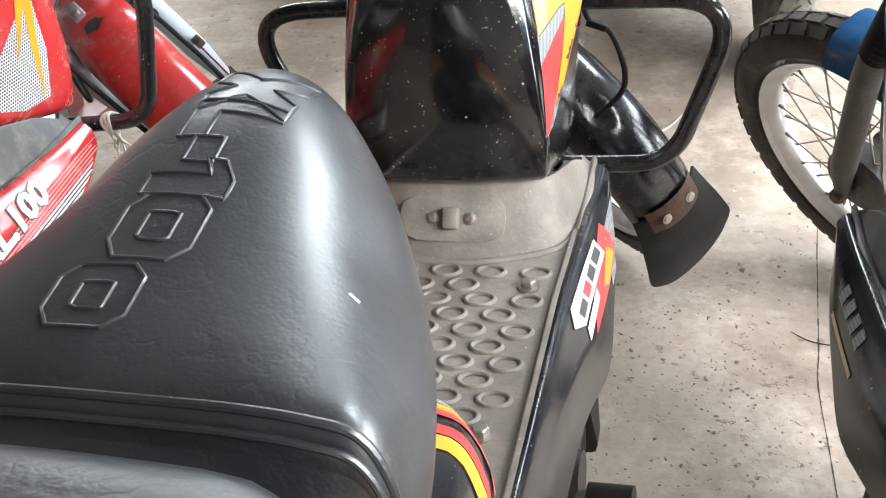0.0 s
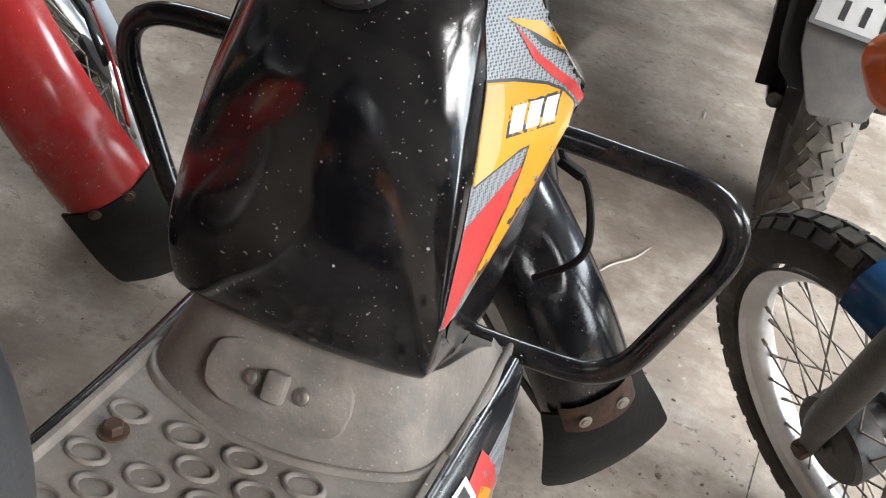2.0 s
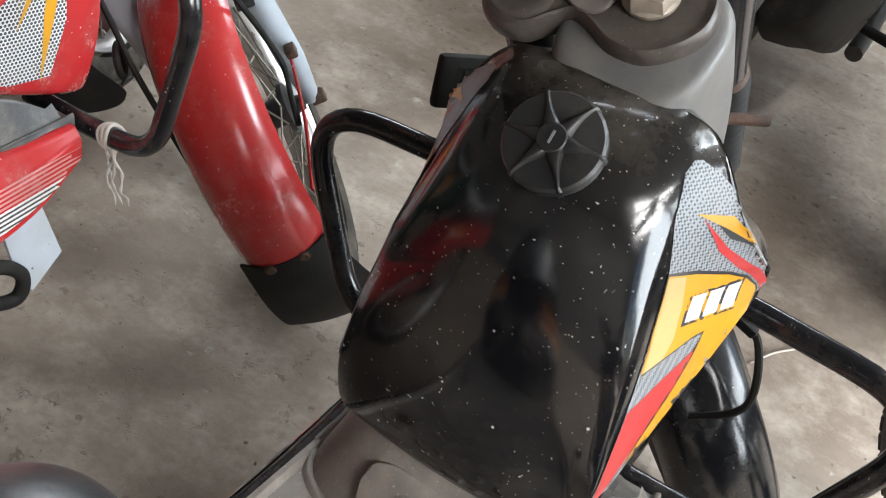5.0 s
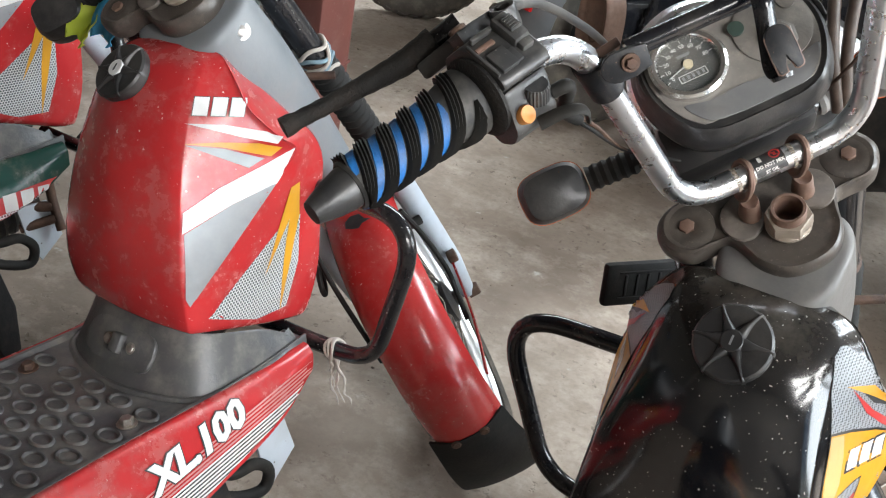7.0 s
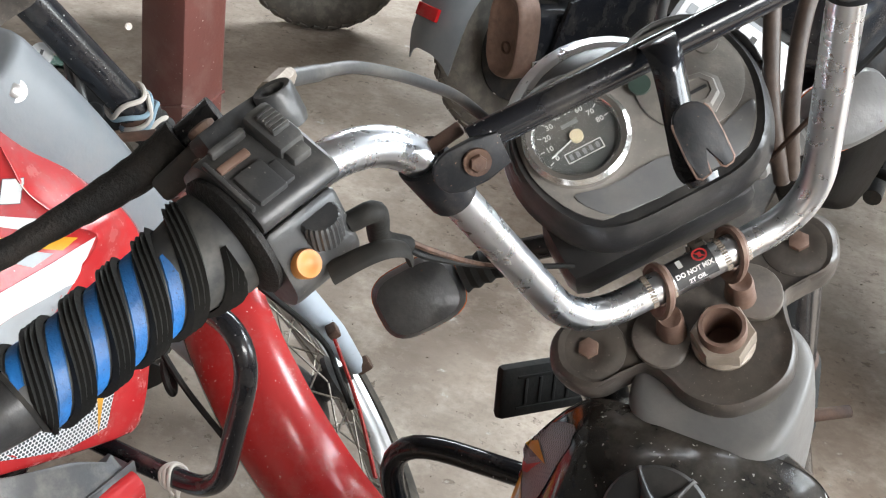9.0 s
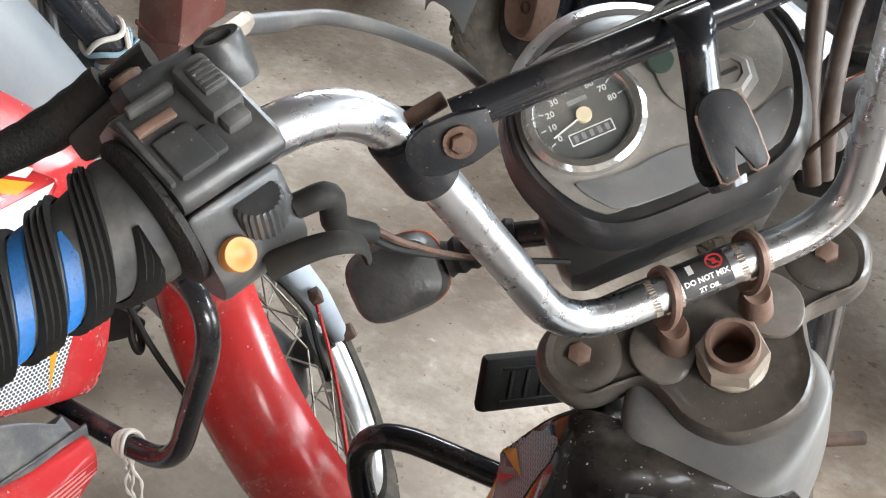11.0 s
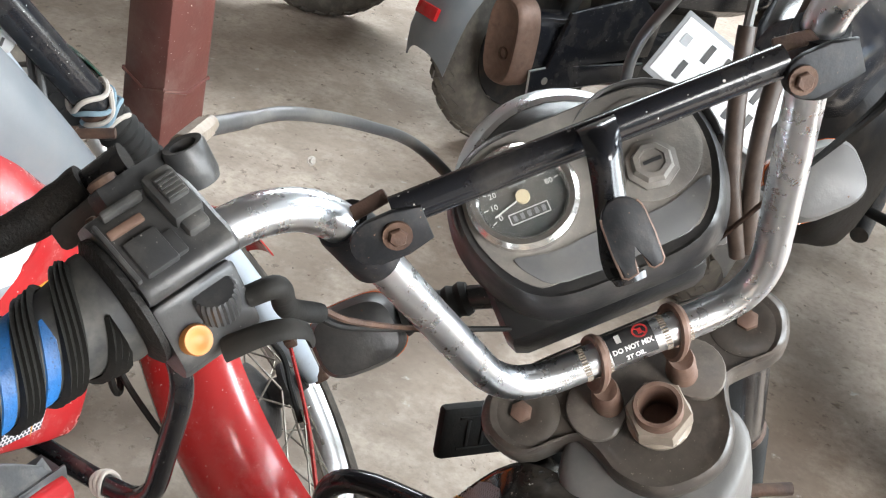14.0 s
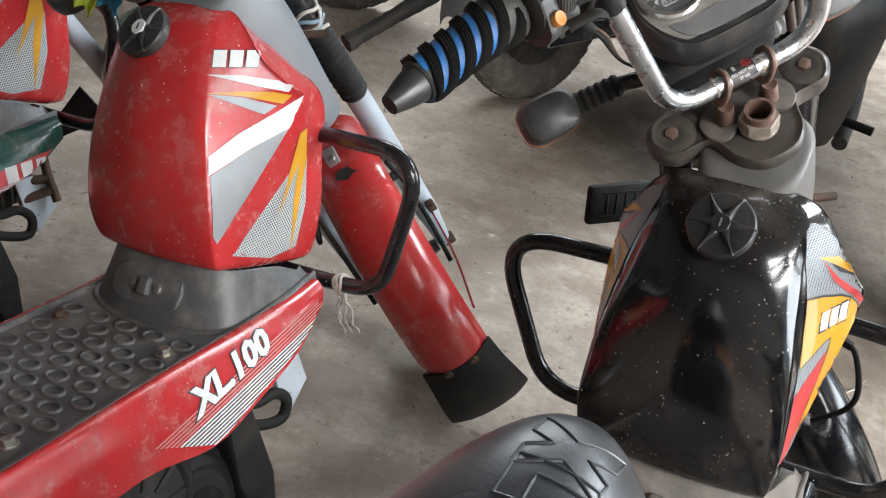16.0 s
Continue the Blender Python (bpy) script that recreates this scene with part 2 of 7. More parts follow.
MAT = dict(
    concrete=concrete(),
    seat=leather(),
    tank_black=worn("black_gloss_paint", (0.004, 0.004, 0.005), (0.008, 0.008, 0.009), rough=0.17, dust_amount=0.08, patch=11, bump=0.03, coat=0.55, specks=0.75, speck_colour=(0.50, 0.48, 0.44), speck_scale=95, settle=0.22),
    black_paint=worn("black_enamel", (0.008, 0.009, 0.012), (0.016, 0.016, 0.018), rough=0.22, dust_amount=0.12, bump=0.05, coat=0.1, specks=0.12, speck_scale=120),
    tank_red=worn("red_gloss_paint", (0.50, 0.026, 0.029), (0.38, 0.024, 0.026), dust=(0.36, 0.19, 0.165), rough=0.24, dust_amount=0.5, bump=0.04, coat=0.12, specks=0.3),
    red_dull=worn("faded_red_paint", (0.48, 0.030, 0.030), (0.39, 0.032, 0.031), dust=(0.4, 0.24, 0.2), rough=0.25, dust_amount=0.3, bump=0.05, coat=0.15, specks=0.45, rust=0.12),
    blue_paint=worn("blue_gloss_plastic", (0.012, 0.09, 0.24), (0.015, 0.075, 0.19), rough=0.2, dust_amount=0.2, bump=0.03, coat=0.4),
    green_paint=worn("dark_green_paint", (0.01, 0.06, 0.045), (0.015, 0.045, 0.035), rough=0.25, dust_amount=0.4, bump=0.04),
    board=worn("dusty_grey_plastic", (0.172, 0.154, 0.138), (0.240, 0.214, 0.190), dust=(0.35, 0.298, 0.252), rough=0.55, dust_amount=0.75, patch=13, bump=0.45, specks=0.9, speck_colour=(0.56, 0.49, 0.41), speck_scale=130),
    board_dark=worn("dark_grey_plastic", (0.06, 0.062, 0.066), (0.115, 0.112, 0.106), dust=(0.24, 0.22, 0.195), rough=0.42, dust_amount=0.75, patch=11, bump=0.3),
    shroud=worn("matt_grey_shroud", (0.110, 0.108, 0.107), (0.155, 0.150, 0.143), dust=(0.24, 0.22, 0.195), rough=0.45, dust_amount=0.55, bump=0.2),
    dusty_black=worn("dust_covered_black_plastic", (0.160, 0.149, 0.135), (0.225, 0.208, 0.188), dust=(0.34, 0.305, 0.265), rough=0.45, dust_amount=0.6, patch=26, bump=0.2, specks=0.5, speck_colour=(0.4, 0.36, 0.3), speck_scale=240),
    cable_grey=worn("grey_cable_sheath", (0.05, 0.05, 0.052), (0.09, 0.086, 0.08), rough=0.4, dust_amount=0.3, bump=0.1),
    black_plastic=worn("black_moulded_plastic", (0.017, 0.017, 0.018), (0.036, 0.035, 0.034), dust=(0.15, 0.138, 0.122), rough=0.36, dust_amount=0.34, bump=0.2),
    rubber=worn("black_rubber", (0.012, 0.012, 0.012), (0.022, 0.021, 0.019), dust=(0.10, 0.085, 0.07), rough=0.66, dust_amount=0.2, bump=0.25, spec=0.16),
    tyre=worn("dusty_tyre_rubber", (0.035, 0.031, 0.027), (0.065, 0.056, 0.046), dust=(0.2, 0.17, 0.135), rough=0.75, dust_amount=0.7, bump=0.4, spec=0.25),
    tyre_dusty=worn("dust_caked_tyre", (0.09, 0.082, 0.072), (0.15, 0.136, 0.118), dust=(0.26, 0.23, 0.19), rough=0.8, dust_amount=0.7, bump=0.4, spec=0.25),
    bracket_black=worn("chipped_black_steel", (0.007, 0.008, 0.010), (0.014, 0.014, 0.016), dust=(0.13, 0.11, 0.09), rough=0.48, dust_amount=0.25, patch=40, bump=0.15, spec=0.3, specks=0.3, speck_colour=(0.2, 0.12, 0.08), speck_scale=200),
    grime_black=worn("grimy_black_case", (0.010, 0.010, 0.011), (0.020, 0.019, 0.018), dust=(0.07, 0.058, 0.046), rough=0.6, dust_amount=0.5, bump=0.4, spec=0.2),
    decal_pink=plain("faded_pink_print", (0.60, 0.22, 0.21), 0.4),
    chrome=worn("pitted_chrome", (0.86, 0.885, 0.92), (0.76, 0.79, 0.83), dust=(0.62, 0.64, 0.67), rough=0.31, metal=1.0, dust_amount=0.22, patch=14, grain=90, bump=0.008, specks=0.15, speck_colour=(0.12, 0.1, 0.08), speck_scale=190),
    alloy=worn("dull_alloy", (0.66, 0.66, 0.66), (0.48, 0.47, 0.455), dust=(0.3, 0.26, 0.22), rough=0.35, metal=0.8, dust_amount=0.5, bump=0.2),
    silver=worn("pale_silver_paint", (0.44, 0.49, 0.54), (0.36, 0.40, 0.44), dust=(0.34, 0.30, 0.26), rough=0.35, dust_amount=0.35, bump=0.1, specks=0.3, speck_colour=(0.1, 0.08, 0.06)),
    shroud_blue=worn("blue_grey_cowl", (0.15, 0.165, 0.18), (0.19, 0.20, 0.21), dust=(0.24, 0.22, 0.2), rough=0.45, dust_amount=0.35, bump=0.12),
    rust=worn("rusted_steel", (0.105, 0.056, 0.036), (0.06, 0.038, 0.03), dust=(0.22, 0.15, 0.1), rough=0.7, metal=0.3, dust_amount=0.5, patch=40, bump=0.6),
    rust_brown=worn("brown_rust_film", (0.19, 0.115, 0.085), (0.13, 0.08, 0.06), dust=(0.27, 0.2, 0.16), rough=0.55, metal=0.2, dust_amount=0.45, patch=50, bump=0.3),
    nut_metal=worn("worn_nut_metal", (0.32, 0.27, 0.22), (0.23, 0.19, 0.15), dust=(0.3, 0.25, 0.2), rough=0.42, metal=0.15, dust_amount=0.5, patch=60, bump=0.25),
    clamp_dust=worn("dusty_black_steel", (0.085, 0.075, 0.066), (0.15, 0.128, 0.11), dust=(0.24, 0.21, 0.18), rough=0.42, dust_amount=0.6, patch=30, bump=0.15, specks=0.4, speck_colour=(0.3, 0.26, 0.2), speck_scale=200),
    clamp_black=worn("dusty_black_pressing", (0.040, 0.034, 0.030), (0.080, 0.068, 0.058), dust=(0.17, 0.142, 0.116), rough=0.36, dust_amount=0.6, patch=26, bump=0.12, specks=0.5, speck_colour=(0.30, 0.26, 0.22), speck_scale=170, settle=0.25),
    lip_sheen=worn("sky_sheen_grey", (0.150, 0.152, 0.155), (0.190, 0.188, 0.184), dust=(0.28, 0.26, 0.23), rough=0.22, dust_amount=0.3, patch=20, bump=0.04),
    switch_plastic=worn("greyed_black_plastic", (0.028, 0.028, 0.029), (0.050, 0.049, 0.047), dust=(0.17, 0.157, 0.14), rough=0.38, dust_amount=0.45, patch=24, bump=0.15, specks=0.25, speck_colour=(0.3, 0.28, 0.25), speck_scale=200),
    sleeve_rubber=worn("ribbed_black_rubber", (0.010, 0.010, 0.010), (0.020, 0.018, 0.016), dust=(0.09, 0.07, 0.055), rough=0.6, dust_amount=0.4, patch=18, grain=420, bump=0.7, spec=0.25),
    sleeve_brown=worn("sun_baked_sleeve", (0.032, 0.020, 0.014), (0.055, 0.036, 0.026), dust=(0.15, 0.11, 0.085), rough=0.5, dust_amount=0.4, patch=40, bump=0.2),
    zinc=worn("zinc_plated_bolt", (0.45, 0.42, 0.38), (0.3, 0.27, 0.23), dust=(0.25, 0.2, 0.15), rough=0.4, metal=0.8, dust_amount=0.4, patch=60, bump=0.3, rust=0.3),
    spoke=worn("dull_steel_spoke", (0.28, 0.25, 0.21), (0.18, 0.15, 0.12), rough=0.45, metal=0.7, dust_amount=0.5, patch=60, bump=0.2),
    decal_white=plain("white_sticker", (0.74, 0.73, 0.71), 0.4),
    decal_dark=plain("charcoal_sticker", (0.035, 0.037, 0.04), 0.4),
    decal_yellow=plain("yellow_sticker", (0.68, 0.33, 0.02), 0.35),
    decal_red=plain("red_sticker", (0.58, 0.045, 0.045), 0.35),
    decal_grey=halftone("grey_dotted_sticker", (0.30, 0.32, 0.34), (0.06, 0.065, 0.07)),
    decal_net=hexnet("netted_white_sticker", (0.66, 0.67, 0.68), (0.035, 0.05, 0.055)),
    decal_bars=hexnet("netted_dark_sticker", (0.60, 0.60, 0.61), (0.16, 0.02, 0.025), 0.0048),
    decal_fade=plain("sun_faded_yellow_sticker", (0.62, 0.42, 0.17), 0.35),
    decal_silver=worn("silver_sticker", (0.33, 0.34, 0.35), (0.22, 0.23, 0.24), rough=0.42, metal=0.2, dust_amount=0.25, bump=0.03),
    blue_tape=worn("bright_blue_tape", (0.016, 0.15, 0.43), (0.014, 0.08, 0.22), dust=(0.05, 0.06, 0.075), rough=0.5, dust_amount=0.8, patch=24, bump=0.4, specks=1.6, speck_colour=(0.02, 0.022, 0.028), speck_scale=190),
    orange=plain("orange_plastic", (0.62, 0.24, 0.05), 0.5),
    red_lens=plain("red_lens_plastic", (0.45, 0.01, 0.012), 0.2),
    amber=plain("amber_lens_plastic", (0.7, 0.13, 0.02), 0.15),
    white_plastic=plain("white_plastic", (0.75, 0.76, 0.76), 0.4),
    yarn=plain("frayed_white_cord", (0.5, 0.45, 0.4), 0.9),
    blue_cord=plain("pale_blue_cord", (0.2, 0.3, 0.36), 0.8),
    bore_black=plain("bore_shade_black", (0.008, 0.007, 0.006), 0.6),
    bezel=worn("dull_bright_bezel", (0.80, 0.79, 0.77), (0.62, 0.60, 0.57), rough=0.22, metal=0.95, dust_amount=0.4, patch=40, bump=0.1),
    dial=worn("dusty_black_dial", (0.05, 0.056, 0.056), (0.075, 0.08, 0.076), rough=0.5, dust_amount=0.35, bump=0.1),
    cream=plain("cream_plastic", (0.7, 0.6, 0.4), 0.5),
    brown_paint=worn("brown_oxide_paint", (0.15, 0.05, 0.040), (0.11, 0.042, 0.035), dust=(0.3, 0.24, 0.2), rough=0.38, dust_amount=0.3, patch=6, bump=0.2, specks=0.3),
    engine=worn("dark_engine_casting", (0.03, 0.03, 0.032), (0.06, 0.056, 0.05), dust=(0.16, 0.13, 0.1), rough=0.5, metal=0.3, dust_amount=0.6, bump=0.5),
    grip=spiral_grip(),
    cover=glass_cover(),
    green_lens=plain("green_lens", (0.045, 0.070, 0.058), 0.35),
    lime=plain("lime_cloth", (0.35, 0.42, 0.03), 0.8),
    sky_cloth=plain("sky_blue_cloth", (0.05, 0.35, 0.6), 0.8),
    grit=worn("dirt_crumbs", (0.18, 0.138, 0.105), (0.29, 0.23, 0.18), rough=0.9, dust_amount=0.3, bump=0.3),
    wall=worn("unseen_wall_plaster", (0.15, 0.14, 0.125), (0.11, 0.10, 0.09), rough=0.85, dust_amount=0.4, patch=1.5, grain=40, bump=0.4),
    roof=worn("unseen_roof_sheet", (0.13, 0.122, 0.115), (0.10, 0.094, 0.09), rough=0.6, dust_amount=0.4, patch=1.2, bump=0.2),
)


# ---- mesh helpers ----
def part(name, bm, material, parent, label="", smooth=True):
    """Links a bmesh as one mesh object under a thing or a part."""
    me = bpy.data.meshes.new(name)
    bm.normal_update()
    bm.to_mesh(me)
    bm.free()
    if smooth:
        for f in me.polygons:
            f.use_smooth = True
        me.set_sharp_from_angle(angle=radians(38))
    me.materials.append(MAT[material])
    ob = new(name, me)
    if parent is not None:
        ob.parent = parent
    if label:
        ob["label"] = label
    return ob


def thing(name, label, category, m=Matrix(), group=""):
    ob = new(name)
    ob.empty_display_size = 0.1
    ob.matrix_world = m
    return tagged(ob, label, category, group)


def catmull(pts, n, closed=False):
    """A smooth run of points through the given ones."""
    p = [Vector(q) for q in pts]
    out, k = [], len(p)
    for i in range(k if closed else k - 1):
        a, b = p[i], p[(i + 1) % k]
        z = p[i - 1] if closed or i else a + (a - b)
        c = p[(i + 2) % k] if closed or i + 2 < k else b + (b - a)
        for j in range(n):
            t = j / n
            out.append(0.5 * (2 * a + (b - z) * t + (2 * z - 5 * a + 4 * b - c) * t * t + (3 * a - z - 3 * b + c) * t ** 3))
    if not closed:
        out.append(p[-1])
    return out


def fillet(pts, radius, n=6):
    """A polyline with its corners rounded."""
    p = [Vector(q) for q in pts]
    out = [p[0]]
    for i in range(1, len(p) - 1):
        a, b, c = p[i - 1], p[i], p[i + 1]
        r = radius[i - 1] if isinstance(radius, (list, tuple)) else radius
        u, v = (a - b), (c - b)
        d = min(r, 0.48 * u.length, 0.48 * v.length)
        s, e = b + u.normalized() * d, b + v.normalized() * d
        for j in range(n + 1):
            t = j / n
            out.append(s * (1 - t) ** 2 + b * 2 * t * (1 - t) + e * t * t)
    out.append(p[-1])
    return out


def tube(bm, pts, r, seg=12, caps=True, flat=1.0):
    """A round bar swept along points; r is a number or a function of the share of the length."""
    p = [Vector(q) for q in pts]
    up = None
    rings = []
    total = max(1e-6, sum((p[i + 1] - p[i]).length for i in range(len(p) - 1)))
    run = 0.0
    for i, q in enumerate(p):
        t = (p[min(i + 1, len(p) - 1)] - p[max(i - 1, 0)]).normalized()
        if up is None:
            up = t.orthogonal().normalized()
        up = (up - t * up.dot(t)).normalized()
        side = t.cross(up)
        if i:
            run += (q - p[i - 1]).length
        rad = r(run / total) if callable(r) else r
        rings.append([bm.verts.new(q + up * math.cos(a) * rad + side * math.sin(a) * rad * flat)
                      for a in (2 * math.pi * k / seg for k in range(seg))])
    for a, b in zip(rings, rings[1:]):
        for k in range(seg):
            bm.faces.new((a[k], a[(k + 1) % seg], b[(k + 1) % seg], b[k]))
    if caps:
        bm.faces.new(rings[0][::-1])
        bm.faces.new(rings[-1])
    return bm


def axis_frame(base, axis, hint=(1, 0, 0)):
    """A frame at base whose z runs along axis."""
    z = Vector(axis).normalized()
    x = Vector(hint)
    x = (x - z * x.dot(z))
    x = x.normalized() if x.length > 1e-4 else z.orthogonal().normalized()
    y = z.cross(x)
    m = Matrix((x, y, z)).transposed().to_4x4()
    m.translation = base
    return m


def lathe(bm, profile, m=Matrix(), seg=24, sx=1.0, sy=1.0):
    """A turned shape: (radius, height) pairs round m's z axis."""
    rings = []
    for r, h in profile:
        if r < 1e-6:
            rings.append([bm.verts.new(m @ Vector((0, 0, h)))])
        else:
            rings.append([bm.verts.new(m @ Vector((r * sx * math.cos(a), r * sy * math.sin(a), h)))
                          for a in (2 * math.pi * k / seg for k in range(seg))])
    for a, b in zip(rings, rings[1:]):
        for k in range(seg):
            q = (k + 1) % seg
            if len(a) == 1 and len(b) > 1:
                bm.faces.new((a[0], b[q], b[k])[::-1])
            elif len(b) == 1 and len(a) > 1:
                bm.faces.new((a[k], a[q], b[0]))
            elif len(a) > 1:
                bm.faces.new((a[k], a[q], b[q], b[k]))
    for ring, flip in ((rings[0], True), (rings[-1], False)):
        if len(ring) > 2:
            bm.faces.new(ring[::-1] if flip else ring)
    return bm


def block(bm, size, m=Matrix(), bevel=0.003, seg=2):
    """A box with rounded edges, its centre at m."""
    got = bmesh.ops.create_cube(bm, size=1.0, matrix=m @ Matrix.Diagonal((*size, 1)))
    if bevel:
        edges = list({e for v in got["verts"] for e in v.link_edges})
        bmesh.ops.bevel(bm, geom=edges, offset=bevel, segments=seg, profile=0.5, affect="EDGES")
    return bm


def prism(bm, outline, depth, m=Matrix(), bevel=0.0):
    """A plate: an outline in m's xy plane, raised along its z."""
    lo = [bm.verts.new(m @ Vector((x, y, 0))) for x, y in outline]
    hi = [bm.verts.new(m @ Vector((x, y, depth))) for x, y in outline]
    n = len(lo)
    bot, top = bm.faces.new(lo[::-1]), bm.faces.new(hi)
    for k in range(n):
        bm.faces.new((lo[k], lo[(k + 1) % n], hi[(k + 1) % n], hi[k]))
    if bevel:
        bmesh.ops.bevel(bm, geom=list(top.edges) + list(bot.edges), offset=bevel, segments=2, profile=0.5, affect="EDGES")
    return bm


def grid_surface(bm, rows, closed=False, caps=False):
    """A skin over rows of points."""
    vs = [[bm.verts.new(q) for q in row] for row in rows]
    n = len(vs[0])
    for a, b in zip(vs, vs[1:]):
        for k in range(n if closed else n - 1):
            bm.faces.new((a[k], a[(k + 1) % n], b[(k + 1) % n], b[k]))
    if caps:
        bm.faces.new(vs[0][::-1])
        bm.faces.new(vs[-1])
    return bm


def smooth_rows(ctrl, nu, nv, closed=False):
    """Rows of control points made dense both ways."""
    fine = [catmull(row, nu, closed) for row in ctrl]
    cols = [catmull([row[k] for row in fine], nv) for k in range(len(fine[0]))]
    return [[c[i] for c in cols] for i in range(len(cols[0]))]


def solid(bm, thickness, out=None):
    """Gives a skin its thickness, inward from the side that faces out."""
    bmesh.ops.recalc_face_normals(bm, faces=bm.faces[:])
    bm.normal_update()
    if out is not None and sum(f.normal.dot(Vector(out)) * f.calc_area() for f in bm.faces) < 0:
        bmesh.ops.reverse_faces(bm, faces=bm.faces[:])
        bm.normal_update()
    bmesh.ops.solidify(bm, geom=bm.faces[:], thickness=abs(thickness))
    return bm


def projected(poly, frame_m, tree, lift, step=0.012):
    """A sticker: an outline in the frame's xy plane, laid on the skin below it (along minus z)."""
    bm = bmesh.new()
    vs = [bm.verts.new((x, y, 0)) for x, y in poly]
    f = bm.faces.new(vs)
    bmesh.ops.triangulate(bm, faces=[f])
    lay(bm, frame_m, tree, lift, step)
    return bm


def lay(bm, frame_m, tree, lift, step=0.012):
    for _ in range(4):
        long = [e for e in bm.edges if e.calc_length() > step]
        if not long:
            break
        bmesh.ops.subdivide_edges(bm, edges=long, cuts=1, use_grid_fill=False)
        bmesh.ops.triangulate(bm, faces=bm.faces[:])
    down = -(frame_m.to_3x3() @ Vector((0, 0, 1)))
    for v in bm.verts:
        start = frame_m @ Vector((v.co.x, v.co.y, 0)) - down * 0.15
        hit, normal, _, _ = tree.ray_cast(start, down)
        if hit is None:
            hit, normal, _, _ = tree.find_nearest(start + down * 0.15)
        if normal.dot(down) > 0:
            normal = -normal
        v.co = hit + normal * (lift + v.co.z)
    return bm


def letters(text, size, shear=0.0, extrude=0.0, bold=0.0):
    """Lettering as a mesh, centred, in the xy plane."""
    cu = bpy.data.curves.new("lettering", "FONT")
    cu.body, cu.size, cu.align_x, cu.align_y, cu.shear, cu.resolution_u = text, size, "CENTER", "CENTER", shear, 2
    cu.extrude, cu.offset = extrude, bold
    ob = bpy.data.objects.new("lettering", cu)
    me = bpy.data.meshes.new_from_object(ob)
    bm = bmesh.new()
    bm.from_mesh(me)
    bpy.data.objects.remove(ob)
    bpy.data.curves.remove(cu)
    bpy.data.meshes.remove(me)
    return bm


def hexagon(bm, m, r, h):
    return lathe(bm, [(r, 0), (r, h * 0.85), (r * 0.85, h)], m, 6)


def bolt_head(name, base, axis, r, h, parent, material="zinc", label=""):
    bm = bmesh.new()
    m = axis_frame(base, axis)
    lathe(bm, [(r * 1.5, 0), (r * 1.5, h * 0.25)], m, 16)
    hexagon(bm, m @ Matrix.Translation((0, 0, h * 0.25)), r, h)
    return part(name, bm, material, parent, label)


def round_screw(name, base, axis, r, parent, material="zinc"):
    bm = bmesh.new()
    m = axis_frame(base, axis)
    lathe(bm, [(r * 1.25, 0), (r * 1.25, r * 0.15), (r, r * 0.2), (r * 0.9, r * 0.5), (r * 0.5, r * 0.7), (r * 0.35, r * 0.68), (0, r * 0.45)], m, 16)
    return part(name, bm, material, parent)


# ---- the mopeds: x to the rider's right, y ahead, z up, origin on the ground ----
HEAD = Vector((0, 0.1233, 0.927))
RAKE = radians(37.36)
STEER_AXIS = Vector((0, -math.sin(RAKE), math.cos(RAKE)))
STEER_AHEAD = Vector((0, math.cos(RAKE), math.sin(RAKE)))
AXLE = Vector((0, 0.60, 0.285))


def head_point(x, ahead, up):
    """A point in the steering head's own frame."""
    return HEAD + Vector((x, 0, 0)) + STEER_AHEAD * ahead + STEER_AXIS * up


